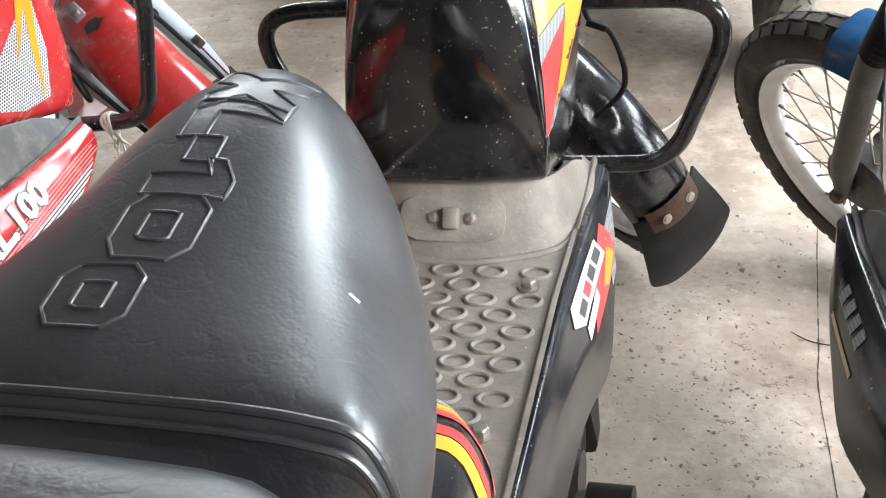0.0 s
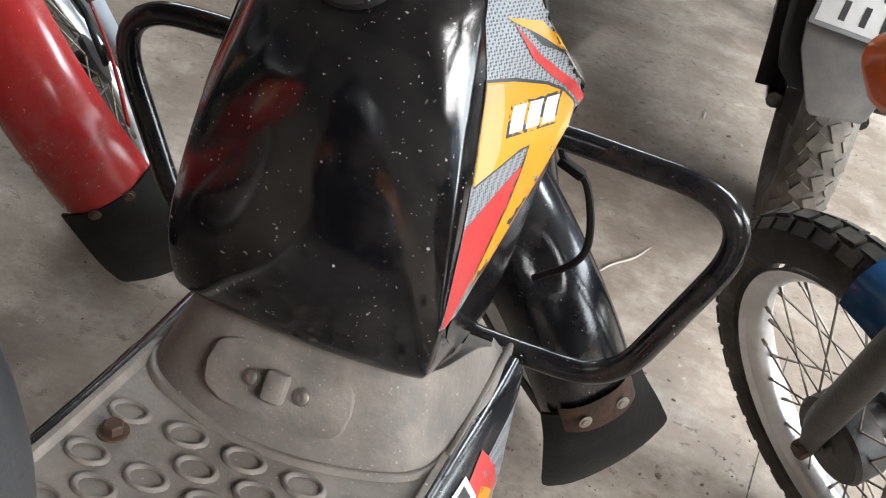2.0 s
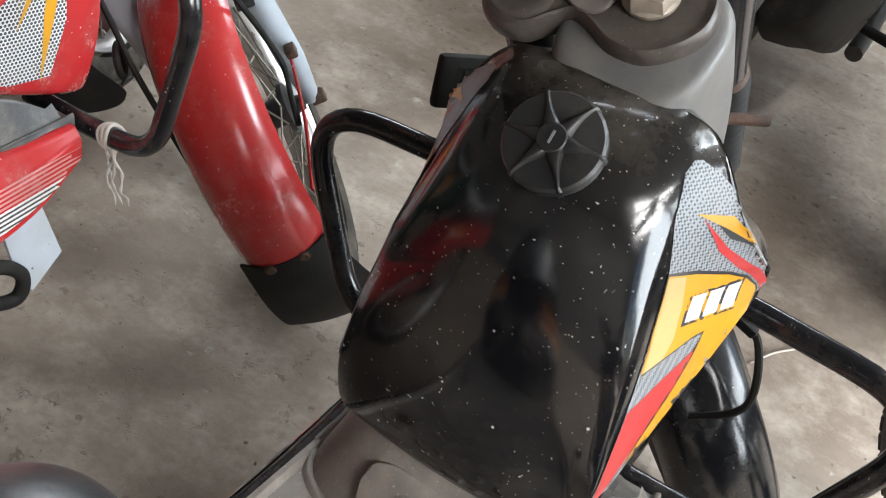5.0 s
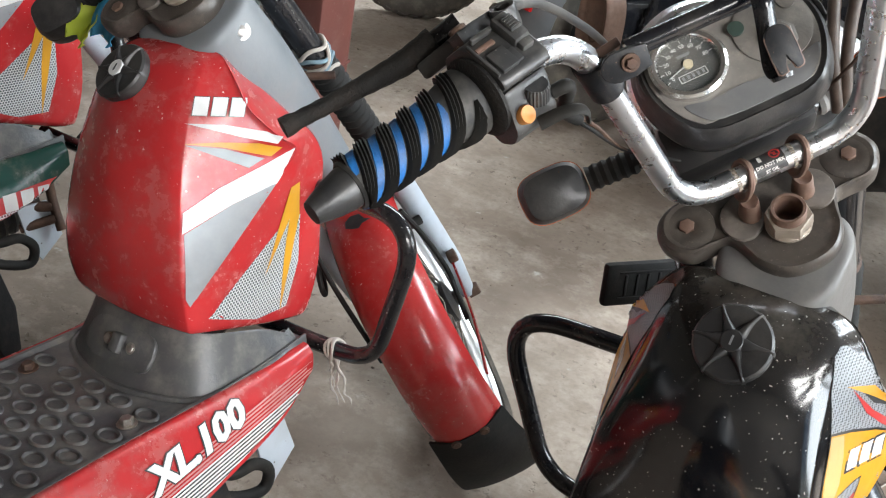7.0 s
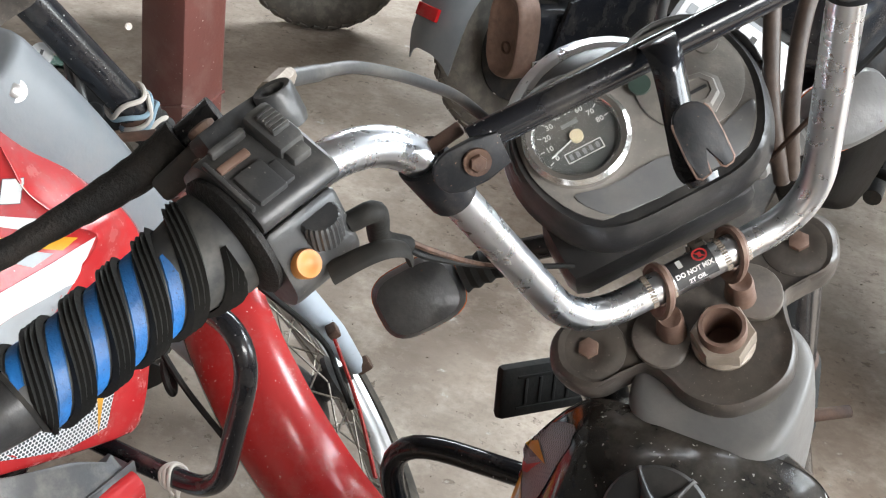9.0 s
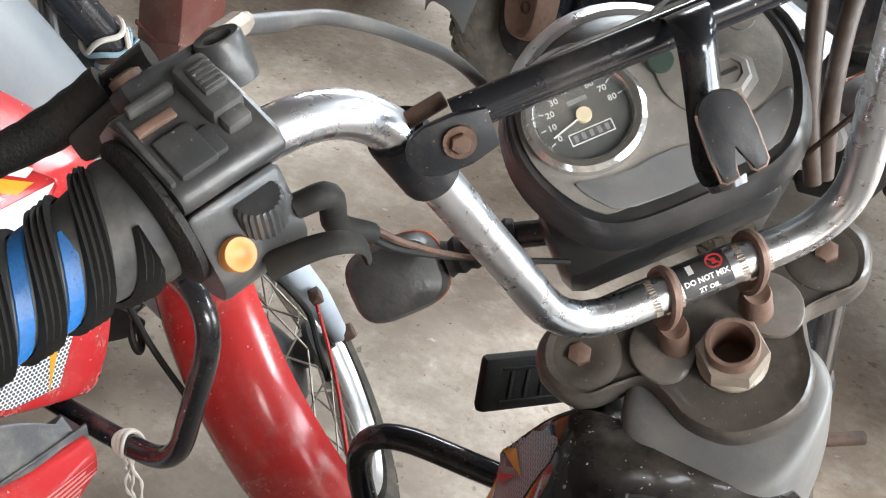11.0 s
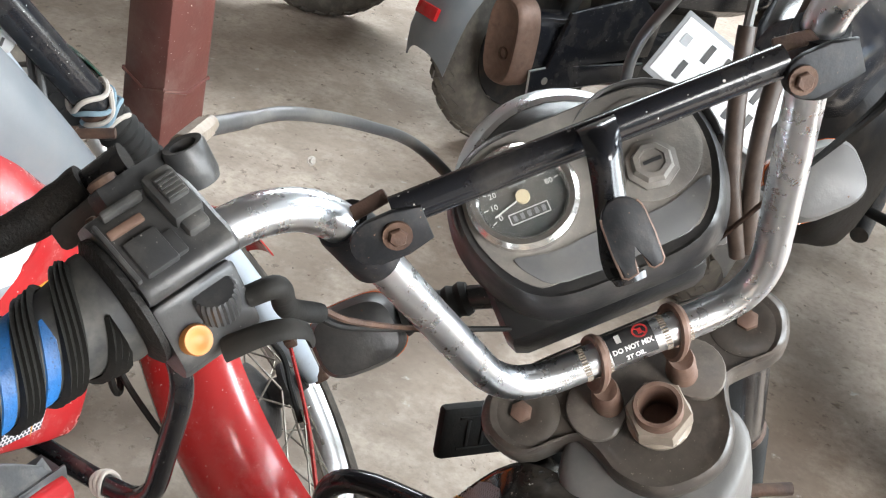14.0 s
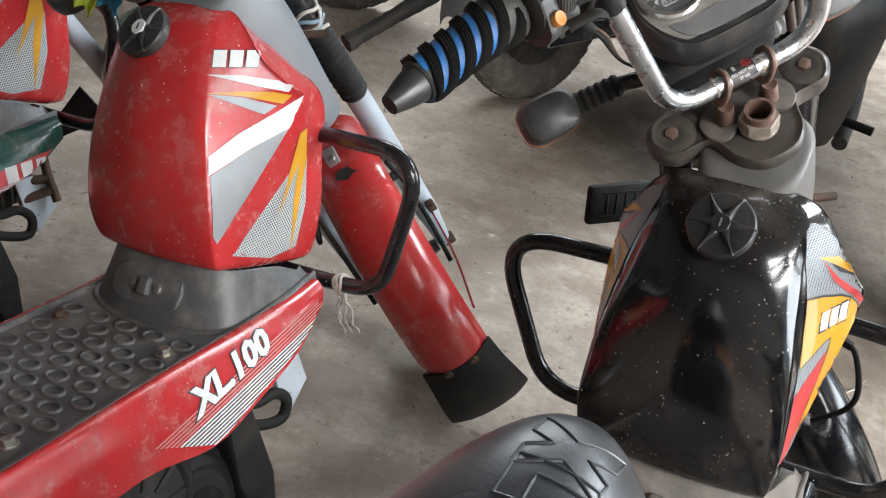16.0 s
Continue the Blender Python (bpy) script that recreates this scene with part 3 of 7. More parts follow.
def tank_rows():
    """Level cuts of the tank: height, rear centre, rear corner, outermost point, front corner, front."""
    cuts = [
        (0.521, 0.026, (0.094, 0.034), (0.096, 0.09), (0.085, 0.20), 0.23),
        (0.526, 0.010, (0.107, 0.022), (0.107, 0.09), (0.095, 0.21), 0.24),
        (0.540, 0.001, (0.113, 0.015), (0.114, 0.08), (0.102, 0.22), 0.25),
        (0.580, -0.006, (0.1165, 0.011), (0.119, 0.030), (0.112, 0.23), 0.26),
        (0.630, -0.005, (0.113, 0.015), (0.128, 0.082), (0.120, 0.235), 0.265),
        (0.690, 0.002, (0.1055, 0.029), (0.141, 0.140), (0.128, 0.240), 0.27),
        (0.727, 0.009, (0.0995, 0.042), (0.146, 0.180), (0.122, 0.232), 0.265),
        (0.750, 0.015, (0.0955, 0.052), (0.140, 0.157), (0.106, 0.215), 0.245),
        (0.785, 0.028, (0.0900, 0.069), (0.123, 0.130), (0.084, 0.190), 0.220),
        (0.812, 0.044, (0.0855, 0.085), (0.107, 0.127), (0.066, 0.172), 0.195),
        (0.832, 0.064, (0.0800, 0.101), (0.092, 0.127), (0.055, 0.158), 0.172),
        (0.844, 0.086, (0.0660, 0.112), (0.075, 0.129), (0.046, 0.148), 0.158),
        (0.851, 0.108, (0.0380, 0.120), (0.040, 0.126), (0.028, 0.138), 0.150),
    ]
    rows = []
    for z, yc, (px, py), (ox, oy), (fx, fy), yf in cuts:
        half = [(0.0, yc), (0.45 * px, yc + 0.18 * (py - yc)), (0.80 * px, yc + 0.55 * (py - yc)), (0.955 * px, yc + 0.86 * (py - yc)),
                (px + 0.06 * (ox - px), py + 0.06 * (oy - py)), (px + 0.5 * (ox - px), py + 0.5 * (oy - py)), (px + 0.93 * (ox - px), py + 0.93 * (oy - py)),
                (ox - 0.03 * (ox - fx), oy + 0.06 * (fy - oy)), (fx, fy), (0.6 * fx, yf - 0.012)]
        dip = 0.30 * min(1.0, max(0.0, (0.64 - z) / 0.10))  # the lower edge falls away ahead
        ring = [(x, y, z) for x, y in half] + [(0.0, yf, z)] + [(-x, y, z) for x, y in half[:0:-1]]
        rows.append([(x, y, h - dip * max(0.0, y - 0.02)) for x, y, h in ring])
    return smooth_rows(rows, 4, 4, closed=True)


def seat_rows():
    cuts = [  # y, half width, top, drop of the sides
        (-0.338, 0.020, 0.775, 0.03), (-0.345, 0.040, 0.808, 0.07), (-0.362, 0.068, 0.837, 0.11), (-0.40, 0.096, 0.854, 0.14),
        (-0.46, 0.126, 0.856, 0.15), (-0.53, 0.156, 0.850, 0.145), (-0.60, 0.180, 0.843, 0.135), (-0.67, 0.193, 0.838, 0.13),
        (-0.700, 0.197, 0.832, 0.125), (-0.712, 0.195, 0.819, 0.11), (-0.716, 0.192, 0.797, 0.09),
    ]
    rows = []
    for y, w, z, d in cuts:
        half = [(0, 0), (0.28, -0.035), (0.52, -0.135), (0.72, -0.29), (0.87, -0.50), (0.965, -0.70), (1.0, -0.88), (0.985, -1.0)]
        boxy = [(0, 0), (0.30, -0.005), (0.56, -0.015), (0.78, -0.05), (0.92, -0.12), (0.985, -0.35), (1.0, -0.7), (0.985, -1.0)]
        k = min(1.0, max(0.0, (-y - 0.56) / 0.14))
        lean, w, z = 0.004, w - 0.005 - 0.06 * max(0.0, -0.5 - y), z - 0.004 - 0.10 * max(0.0, -0.45 - y)
        y = y if y > -0.60 else -0.60 + 0.85 * (y + 0.60)
        right = [(w * (a + (p - a) * k), y, z + d * (b + (q - b) * k)) for (a, b), (p, q) in zip(half, boxy)]
        rows.append([(lean - x, yy, zz) for x, yy, zz in right[:0:-1]] + [(lean + x, yy, zz) for x, yy, zz in right])
    return smooth_rows(rows, 4, 4)


def wheel(parent, m, name, style):
    """A wire wheel about m's x axis: tyre with its blocks, rim, hub, spokes."""
    R, r_rim, sec = 0.285, 0.205, 0.034
    turn = m @ Matrix.Rotation(radians(90), 4, "Y")
    w = new(name)
    w.empty_display_size = 0.05
    w.parent = parent
    bm = bmesh.new()
    prof = []
    for k in range(13):
        a = radians(-120 + 240 * k / 12)
        prof.append((R - sec * 1.05 + sec * 1.05 * math.cos(a), sec * math.sin(a)))
    lathe(bm, prof + [prof[0]], turn, 56)
    for f in [f for f in bm.faces if len(f.verts) > 6]:
        bm.faces.remove(f)
    part("tyre", bm, "tyre", w, "dusty black tyre with a block tread")
    bm = bmesh.new()
    for k in range(44):
        a = 2 * math.pi * k / 44
        for side in (-1, 0, 1):
            aa = a + (math.pi / 44 if side == 0 else 0)
            tilt = side * 0.62
            rad = R - sec * 1.05 + (sec * 1.05 + 0.0015) * math.cos(tilt)
            c = Vector((sec * math.sin(tilt), rad * math.cos(aa), rad * math.sin(aa)))
            out = Vector((math.sin(tilt) * 1.0, math.cos(aa) * math.cos(tilt), math.sin(aa) * math.cos(tilt)))
            fr = axis_frame(c, out, (1, 0, 0))
            block(bm, (0.0165, 0.031, 0.0045), m @ fr, 0)
    part("tread", bm, "tyre", w, smooth=False)
    bm = bmesh.new()
    lathe(bm, [(r_rim + 0.016, -0.028), (r_rim + 0.018, -0.024), (r_rim + 0.006, -0.020), (r_rim - 0.002, -0.014), (r_rim - 0.008, -0.006), (r_rim - 0.008, 0.006),
               (r_rim - 0.002, 0.014), (r_rim + 0.006, 0.020), (r_rim + 0.018, 0.024), (r_rim + 0.016, 0.028), (r_rim + 0.004, 0.016), (r_rim + 0.004, -0.016), (r_rim + 0.016, -0.028)], turn, 56)
    for f in [f for f in bm.faces if len(f.verts) > 6]:
        bm.faces.remove(f)
    part("rim", bm, "alloy", w, "dull grey steel rim")
    bm = bmesh.new()
    lathe(bm, [(0.012, -0.062), (0.014, -0.052), (0.055, -0.05), (0.060, -0.044), (0.060, -0.008), (0.045, 0.0), (0.022, 0.01), (0.022, 0.03), (0.038, 0.034), (0.038, 0.042), (0.014, 0.05), (0.012, 0.062)], turn, 24)
    part("hub", bm, "engine", w)
    for k in range(36):
        a = 2 * math.pi * k / 36
        side = 1 if k % 2 else -1
        lead = radians(48) * (1 if (k // 2) % 2 else -1)
        h = Vector((0.036 * side, 0.045 * math.cos(a + lead), 0.045 * math.sin(a + lead)))
        e = Vector((0.004 * side, (r_rim - 0.004) * math.cos(a), (r_rim - 0.004) * math.sin(a)))
        bm = bmesh.new()
        tube(bm, [m @ h, m @ h.lerp(e, 0.93)], 0.0016, 5, caps=False)
        tube(bm, [m @ h.lerp(e, 0.92), m @ e], 0.0030, 6)
        part("spoke", bm, "spoke", w)
    return w


def moped(m, style, label, group, steer, full=True):
    """One step-through moped with all its parts; style names its paints."""
    top = thing("moped", label, "moped", m, group)
    turn = Matrix.Translation(HEAD) @ Matrix.Rotation(radians(steer), 4, STEER_AXIS) @ Matrix.Translation(-HEAD)

    shift = Matrix.Translation(style["bar_shift"])

    def fixed(name, bm, material, parent=top, lab="", smooth=True):
        return part(name, bm, material, parent, lab, smooth)

    def turned(name, bm, material, parent=top, lab="", smooth=True):
        bm.transform(turn)
        return part(name, bm, material, parent, lab, smooth)

    # tank with its sloping rear face
    rows = tank_rows()
    bm = bmesh.new()
    grid_surface(bm, rows, closed=True, caps=True)
    bmesh.ops.recalc_face_normals(bm, faces=bm.faces[:])
    skin = BVHTree.FromBMesh(bm)
    tank = fixed("fuel_tank", bm, style["tank"], top, style["tank_label"])
    a, b, c = Vector((0.115, 0.012, 0.583)), Vector((0.146, 0.176, 0.727)), Vector((0.081, 0.104, 0.835))
    u = (b - a).normalized()
    n = (b - a).cross(c - a).normalized()
    right_m = Matrix((u, n.cross(u), n)).transposed().to_4x4()
    right_m.translation = a
    um, nm = Vector((-u.x, u.y, u.z)), Vector((-n.x, n.y, n.z))
    left_m = Matrix((um, nm.cross(um), nm)).transposed().to_4x4()
    left_m.translation = Vector((-a.x, a.y, a.z))
    a, b, c = Vector((0.119, 0.03, 0.580)), Vector((0.146, 0.180, 0.727)), Vector((0.114, 0.17, 0.54))
    u = (b - a).normalized()
    n = (c - a).cross(b - a).normalized()
    low_right = Matrix((u, n.cross(u), n)).transposed().to_4x4()
    low_right.translation = a
    um, nm = Vector((-u.x, u.y, u.z)), Vector((-n.x, n.y, n.z))
    low_left = Matrix((um, nm.cross(um), nm)).transposed().to_4x4()
    low_left.translation = Vector((-a.x, a.y, a.z))
    for side_m, low_m, flip in ((right_m, low_right, 1), (left_m, low_left, -1)):
        for where, stickers in ((side_m, style["tank_stickers"]), (low_m, style["low_stickers"])):
            for name, mat, lift, poly in stickers:
                pts = [(x, y * flip) for x, y in poly]
                fixed(name, projected(pts if flip > 0 else pts[::-1], where, skin, lift, 0.008), mat, tank)
        cx, cy, ang, size = style["tank_badge"]
        for k in range(3):  # three slanted blocks stand for the maker's badge
            for grow, mat, lift in ((style["badge_edge"], "decal_dark", 0.0012), (0.0, "decal_white", 0.0016)):
                w, h = size * 0.40 + grow, size * 0.5 + grow
                o = Vector((size * 1.0 * (k - 1), 0))
                quad = [(-w - h * 0.2, -h), (w - h * 0.2, -h), (w + h * 0.2, h), (-w + h * 0.2, h)]
                ca, sa = math.cos(ang), math.sin(ang)
                pts = [(cx + (o.x + x) * ca - (o.y + y) * sa, (cy + (o.x + x) * sa + (o.y + y) * ca) * flip) for x, y in quad]
                fixed("badge_block", projected(pts if flip > 0 else pts[::-1], side_m, skin, lift, 0.01), mat, tank)
    # filler cap with its six ribs
    cap_axis = Vector((0, -0.72, 0.69)).normalized()
    hit, nrm, _, _ = skin.ray_cast(Vector((0, 0.05, 0.822)) + cap_axis * 0.2, -cap_axis)
    cm = axis_frame(hit - cap_axis * 0.004, cap_axis) @ Matrix.Scale(style['cap_scale'], 4)
    bm = bmesh.new()
    lathe(bm, [(0.036, 0), (0.0365, 0.008), (0.043, 0.009), (0.0435, 0.020), (0.041, 0.0235), (0.030, 0.0245), (0.014, 0.0235), (0.013, 0.027), (0.0115, 0.028), (0, 0.028)], cm, 36)
    cap = fixed("filler_cap", bm, "black_plastic", tank, "round black ribbed filler cap")
    for k in range(6):  # arms of the star narrow towards the rim
        bm = bmesh.new()
        r = cm @ Matrix.Rotation(k * math.pi / 3 + 0.1, 4, "Z")
        rws = []
        for d, w, h in ((0.008, 0.0085, 0.0285), (0.014, 0.0080, 0.0295), (0.022, 0.0050, 0.0290), (0.031, 0.0030, 0.0275), (0.040, 0.0022, 0.0262), (0.0440, 0.0022, 0.0225), (0.0448, 0.0022, 0.012)):
            low = min(h, 0.0235) - 0.002
            rws.append([r @ Vector((d, -w, low)), r @ Vector((d, -w * 0.55, h - 0.001)), r @ Vector((d, 0, h)), r @ Vector((d, w * 0.55, h - 0.001)), r @ Vector((d, w, low))])
        grid_surface(bm, smooth_rows(rws, 2, 2))
        fixed("star_arm", bm, "black_plastic", cap)
    bm = bmesh.new()
    lathe(bm, [(0.0125, 0.0275), (0.0125, 0.0300), (0.0115, 0.0308), (0, 0.0308)], cm, 24)
    lock = fixed("cap_lock", bm, style["cap_lock"], cap)
    bm = bmesh.new()
    block(bm, (0.0022, 0.011, 0.0012), cm @ Matrix.Translation((0, 0, 0.0310)), 0)
    fixed("key_slot", bm, "decal_silver" if style["cap_lock"] == "black_plastic" else "decal_dark", lock)

    # floorboard: flat tread, riser below the tank, side rails
    def board_x(y):
        return 0.139 + 0.010 * max(0, -y - 0.1) / 0.3

    ys = [-0.52, -0.46, -0.38, -0.28, -0.18, -0.10, -0.05, -0.025, -0.008, 0.006, 0.018, 0.028, 0.036]
    rows = []
    for y in ys:
        w = board_x(y)
        row = []
        for s in (-1, -0.985, -0.96, -0.93, -0.86, -0.80, -0.72, -0.6, -0.3, 0, 0.3, 0.6, 0.72, 0.80, 0.86, 0.93, 0.96, 0.985, 1):
            t = abs(s)
            z = 0.445 + (0.006 if t > 0.95 else 0.0)
            row.append((s * w, y, z))
        rows.append(row)
    bm = bmesh.new()
    grid_surface(bm, smooth_rows(rows, 2, 3))
    solid(bm, 0.006, (0, 0, 1))
    board = fixed("floorboard", bm, style["board"], top, style["board_label"])
    for sx in (-1, 1):  # flat arms of the board that run forward beside the tank
        bm = bmesh.new()
        rws = []
        for y, zo in ((0.034, 0.445), (0.08, 0.448), (0.13, 0.454), (0.182, 0.462)):
            rws.append([(sx * 0.098, y, zo), (sx * 0.124, y, zo), (sx * 0.133, y, zo), (sx * 0.136, y, zo + 0.006), (sx * 0.141, y, zo + 0.005), (sx * 0.141, y, zo - 0.02)])
        grid_surface(bm, smooth_rows(rws, 3, 3))
        solid(bm, 0.004, (sx * 0.3, 0, 1))
        fixed("board_arm", bm, style["board"], board)
    # moulded collar that rises from a curved groove in the board to the foot of the tank
    foot = [(0.0, -0.030, 0.4455), (0.030, -0.028, 0.4455), (0.062, -0.021, 0.4455), (0.095, -0.009, 0.4455), (0.118, 0.006, 0.4455), (0.131, 0.030, 0.446), (0.135, 0.070, 0.449), (0.1365, 0.120, 0.455), (0.134, 0.170, 0.462)]
    brim = [(0.0, 0.014, 0.521), (0.032, 0.015, 0.521), (0.062, 0.018, 0.520), (0.086, 0.026, 0.518), (0.102, 0.040, 0.514), (0.112, 0.060, 0.509), (0.118, 0.090, 0.502), (0.124, 0.126, 0.492), (0.1285, 0.162, 0.473)]
    rws = []
    for f, b in zip(foot, brim):
        f, b = Vector(f), Vector(b)
        out = Vector((f.x - b.x, f.y - b.y, 0)).normalized()
        across = [f + out * 0.010 + Vector((0, 0, 0.0002)), f + out * 0.006 + Vector((0, 0, 0.0034)), f + out * 0.002 + Vector((0, 0, 0.0028)), f + Vector((0, 0, 0.0016)),
                  f.lerp(b, 0.12) + out * 0.001, f.lerp(b, 0.45) + out * 0.0005, f.lerp(b, 0.85), b + Vector((0, 0, 0.001)), b - out * 0.004 + Vector((0, 0, 0.0005)), b - out * 0.016 + Vector((0, 0, -0.008))]
        rws.append(across)
    rws = [[Vector((-q.x, q.y, q.z)) for q in row] for row in rws[:0:-1]] + rws
    bm = bmesh.new()
    grid_surface(bm, smooth_rows(rws, 3, 4))
    solid(bm, 0.003, (0, -0.5, 1))
    fixed("collar", bm, style["board"], board)
    # raised pad on the riser with hook and two screws
    slope = Vector((0, -0.84, 0.54)).normalized()
    pad = axis_frame(Vector((0, -0.0045, 0.4865)), slope, (1, 0, 0))
    bm = bmesh.new()
    ring = []
    for k in range(28):
        t = 2 * math.pi * k / 28
        ring.append((0.064 * math.copysign(abs(math.cos(t)) ** 0.45, math.cos(t)), 0.027 * math.copysign(abs(math.sin(t)) ** 0.55, math.sin(t))))
    prism(bm, ring, 0.006, pad @ Matrix.Translation((0, 0, -0.003)), 0.0025)
    fixed("riser_pad", bm, style["board"], board)
    bm = bmesh.new()
    block(bm, (0.019, 0.026, 0.014), pad @ Matrix.Translation((0, 0, 0.006)), 0.004)
    fixed("pad_hook", bm, style["board"], board)
    for sx in (-1, 1):
        round_screw("screw", pad @ Vector((sx * 0.0225, 0, 0.003)), slope, 0.0062, board)
    for x, y in ((-0.102, -0.078), (0.102, -0.078), (0.104, -0.318), (-0.104, -0.318)):
        bolt_head("board_bolt", Vector((x, y, 0.4452)), (0, 0, 1), 0.0085, 0.008, board, "rust" if x < 0 else "zinc")
    # oval studs of the tread
    ring_me = bpy.data.meshes.new("stud")
    bm = bmesh.new()
    rr = []
    for f, h in ((1.0, 0.0), (0.90, 0.0034), (0.76, 0.0030), (0.66, 0.0004)):
        rr.append([(0.0198 * f * math.cos(t), 0.0128 * f * math.sin(t), h) for t in (2 * math.pi * k / 16 for k in range(16))])
    grid_surface(bm, rr, closed=True)
    bmesh.ops.recalc_face_normals(bm, faces=bm.faces[:])
    bm.to_mesh(ring_me)
    bm.free()
    for f in ring_me.polygons:
        f.use_smooth = True
    ring_me.materials.append(MAT[style["board"]])
    for i in range(16 if full else 12):
        y = -0.052 - 0.0271 * i
        for k in range(-3, 4):
            x = 0.0525 * k + (0.0 if i % 2 == 0 else 0.02625)
            if abs(x) > 0.121 or (abs(abs(x) - 0.102) < 0.024 and min(abs(y + 0.078), abs(y + 0.318)) < 0.02):
                continue
            stud = new("stud", ring_me)
            stud.parent = board
            stud.location = (x, y, 0.4452)
            stud.rotation_euler = (0, 0, random.uniform(-0.05, 0.05))

    # side panels
    for sx in (-1, 1):
        upper = [(0.143, 0.176, 0.459), (0.1435, 0.10, 0.453), (0.142, 0.0, 0.449), (0.143, -0.10, 0.449), (0.146, -0.22, 0.449), (0.150, -0.36, 0.449), (0.153, -0.52, 0.449)]
        lower = [(0.150, 0.180, 0.420), (0.168, 0.105, 0.385), (0.180, 0.0, 0.358), (0.185, -0.09, 0.340), (0.174, -0.20, 0.352), (0.170, -0.36, 0.335), (0.170, -0.52, 0.335)]
        rws = []
        for q, w in zip(upper, lower):
            q, w = Vector(q), Vector(w)
            mid = q.lerp(w, 0.5) + Vector((0.010, 0, 0.006))
            sh = q.lerp(w, 0.10) + Vector((0.006, 0, 0.003))
            row = [q + Vector((-0.004, 0, 0.001)), q + Vector((0.003, 0, 0.001)), sh, q.lerp(w, 0.28) + Vector((0.008, 0, 0.005)), mid, w.lerp(q, 0.1) + Vector((0.004, 0, 0)), w, w + Vector((-0.018, 0, -0.004))]
            rws.append([(sx * p.x, p.y, p.z) for p in row])
        bm = bmesh.new()
        grid_surface(bm, smooth_rows(rws, 3, 4))
        bmesh.ops.recalc_face_normals(bm, faces=bm.faces[:])
        tree = BVHTree.FromBMesh(bm)
        bmesh.ops.solidify(bm, geom=bm.faces[:], thickness=0.003)
        panel = fixed("side_panel", bm, style["panel"], top, style["panel_label"])
        nrm = Vector((sx * 0.80, 0.10, 0.59)).normalized()
        ahead = Vector((0, 1, -0.16)).normalized()
        fm = axis_frame(Vector((sx * 0.168, 0.03, 0.408)), nrm, ahead)
        # on the far side the frame's y runs the other way
        for name, mat, lift, poly in style["panel_stickers"]:
            pts = [(x, y * sx) for x, y in poly]
            fixed(name, projected(pts, fm, tree, lift, 0.015), mat, panel)
        text, size, shear, tx, ty, slant = style["panel_text"]
        if text:
            for lift, mat, grow in ((0.0016, "decal_dark", 0.0036), (0.0024, "decal_white", 0.0021)):
                bm = letters(text, size, shear, 0.0, grow)
                facing = Matrix() if sx > 0 else Matrix.Rotation(math.pi, 4, "Z")
                bm.transform(Matrix.Translation((tx, ty * sx, 0)) @ Matrix.Rotation(slant * sx, 4, "Z") @ facing @ Matrix.Diagonal((1.16, 1, 1, 1)))
                lay(bm, fm, tree, lift, 0.01)
                fixed("lettering", bm, mat, panel)

    if style["under_parts"]:  # pale bracket, hose loop and round cover below the panel
        bm = bmesh.new()
        prism(bm, [(0.146, 0.360), (0.166, 0.294), (0.124, 0.258), (0.106, 0.292), (0.092, 0.360)], 0.006, Matrix.Translation((0.118, 0, 0)) @ Matrix(((0, 0, 1, 0), (1, 0, 0, 0), (0, 1, 0, 0), (0, 0, 0, 1))), 0.0015)
        stay = fixed("engine_bracket", bm, "silver", top, "pale grey flat engine bracket")
        bolt_head("bracket_bolt", m @ Vector((0.121, 0.135, 0.305)), m.to_3x3() @ Vector((1, 0, 0)), 0.007, 0.005, stay)
        bm = bmesh.new()
        tube(bm, catmull([(0.10, 0.02, 0.330), (0.125, 0.050, 0.312), (0.132, 0.085, 0.312), (0.132, 0.108, 0.290), (0.128, 0.100, 0.262), (0.125, 0.060, 0.270), (0.11, 0.02, 0.29)], 6), 0.0085, 10)
        fixed("hose_loop", bm, "rubber", top, "black rubber hose loop")
        bm = bmesh.new()
        prism(bm, [(0.026, 0.330), (0.060, 0.200), (0.058, 0.120), (0.020, 0.110), (-0.012, 0.215), (-0.030, 0.330)], 0.05, Matrix.Translation((0.095, 0, 0)) @ Matrix(((0, 0, 1, 0), (1, 0, 0, 0), (0, 1, 0, 0), (0, 0, 0, 1))), 0.008)
        fixed("crankcase_wing", bm, "grime_black", top)
        bm = bmesh.new()
        lathe(bm, [(0.100, -0.05), (0.100, 0.0), (0.094, 0.010), (0.086, 0.010), (0.082, 0.016), (0.074, 0.020), (0.066, 0.018), (0.062, 0.024), (0.046, 0.028), (0.042, 0.026), (0.0, 0.028)], axis_frame(Vector((0.110, -0.085, 0.205)), (1, 0, 0)), 40)
        fixed("flywheel_cover", bm, "grime_black", top, "round ringed black flywheel cover")
    # crash guard: a loop of black tube on each side
    for sx in style['guards']:
        path = [(sx * 0.04, 0.232, 0.655), (sx * 0.138, 0.234, 0.657), (sx * 0.318, 0.207, 0.664), (sx * 0.232, 0.212, 0.443), (sx * 0.126, 0.206, 0.444), (sx * 0.03, 0.204, 0.446)]
        bm = bmesh.new()
        tube(bm, fillet(path, [0.02, 0.10, 0.055, 0.02], 10), 0.0115, 14)
        fixed("crash_guard", bm, "black_paint", top, "black tubular crash guard")

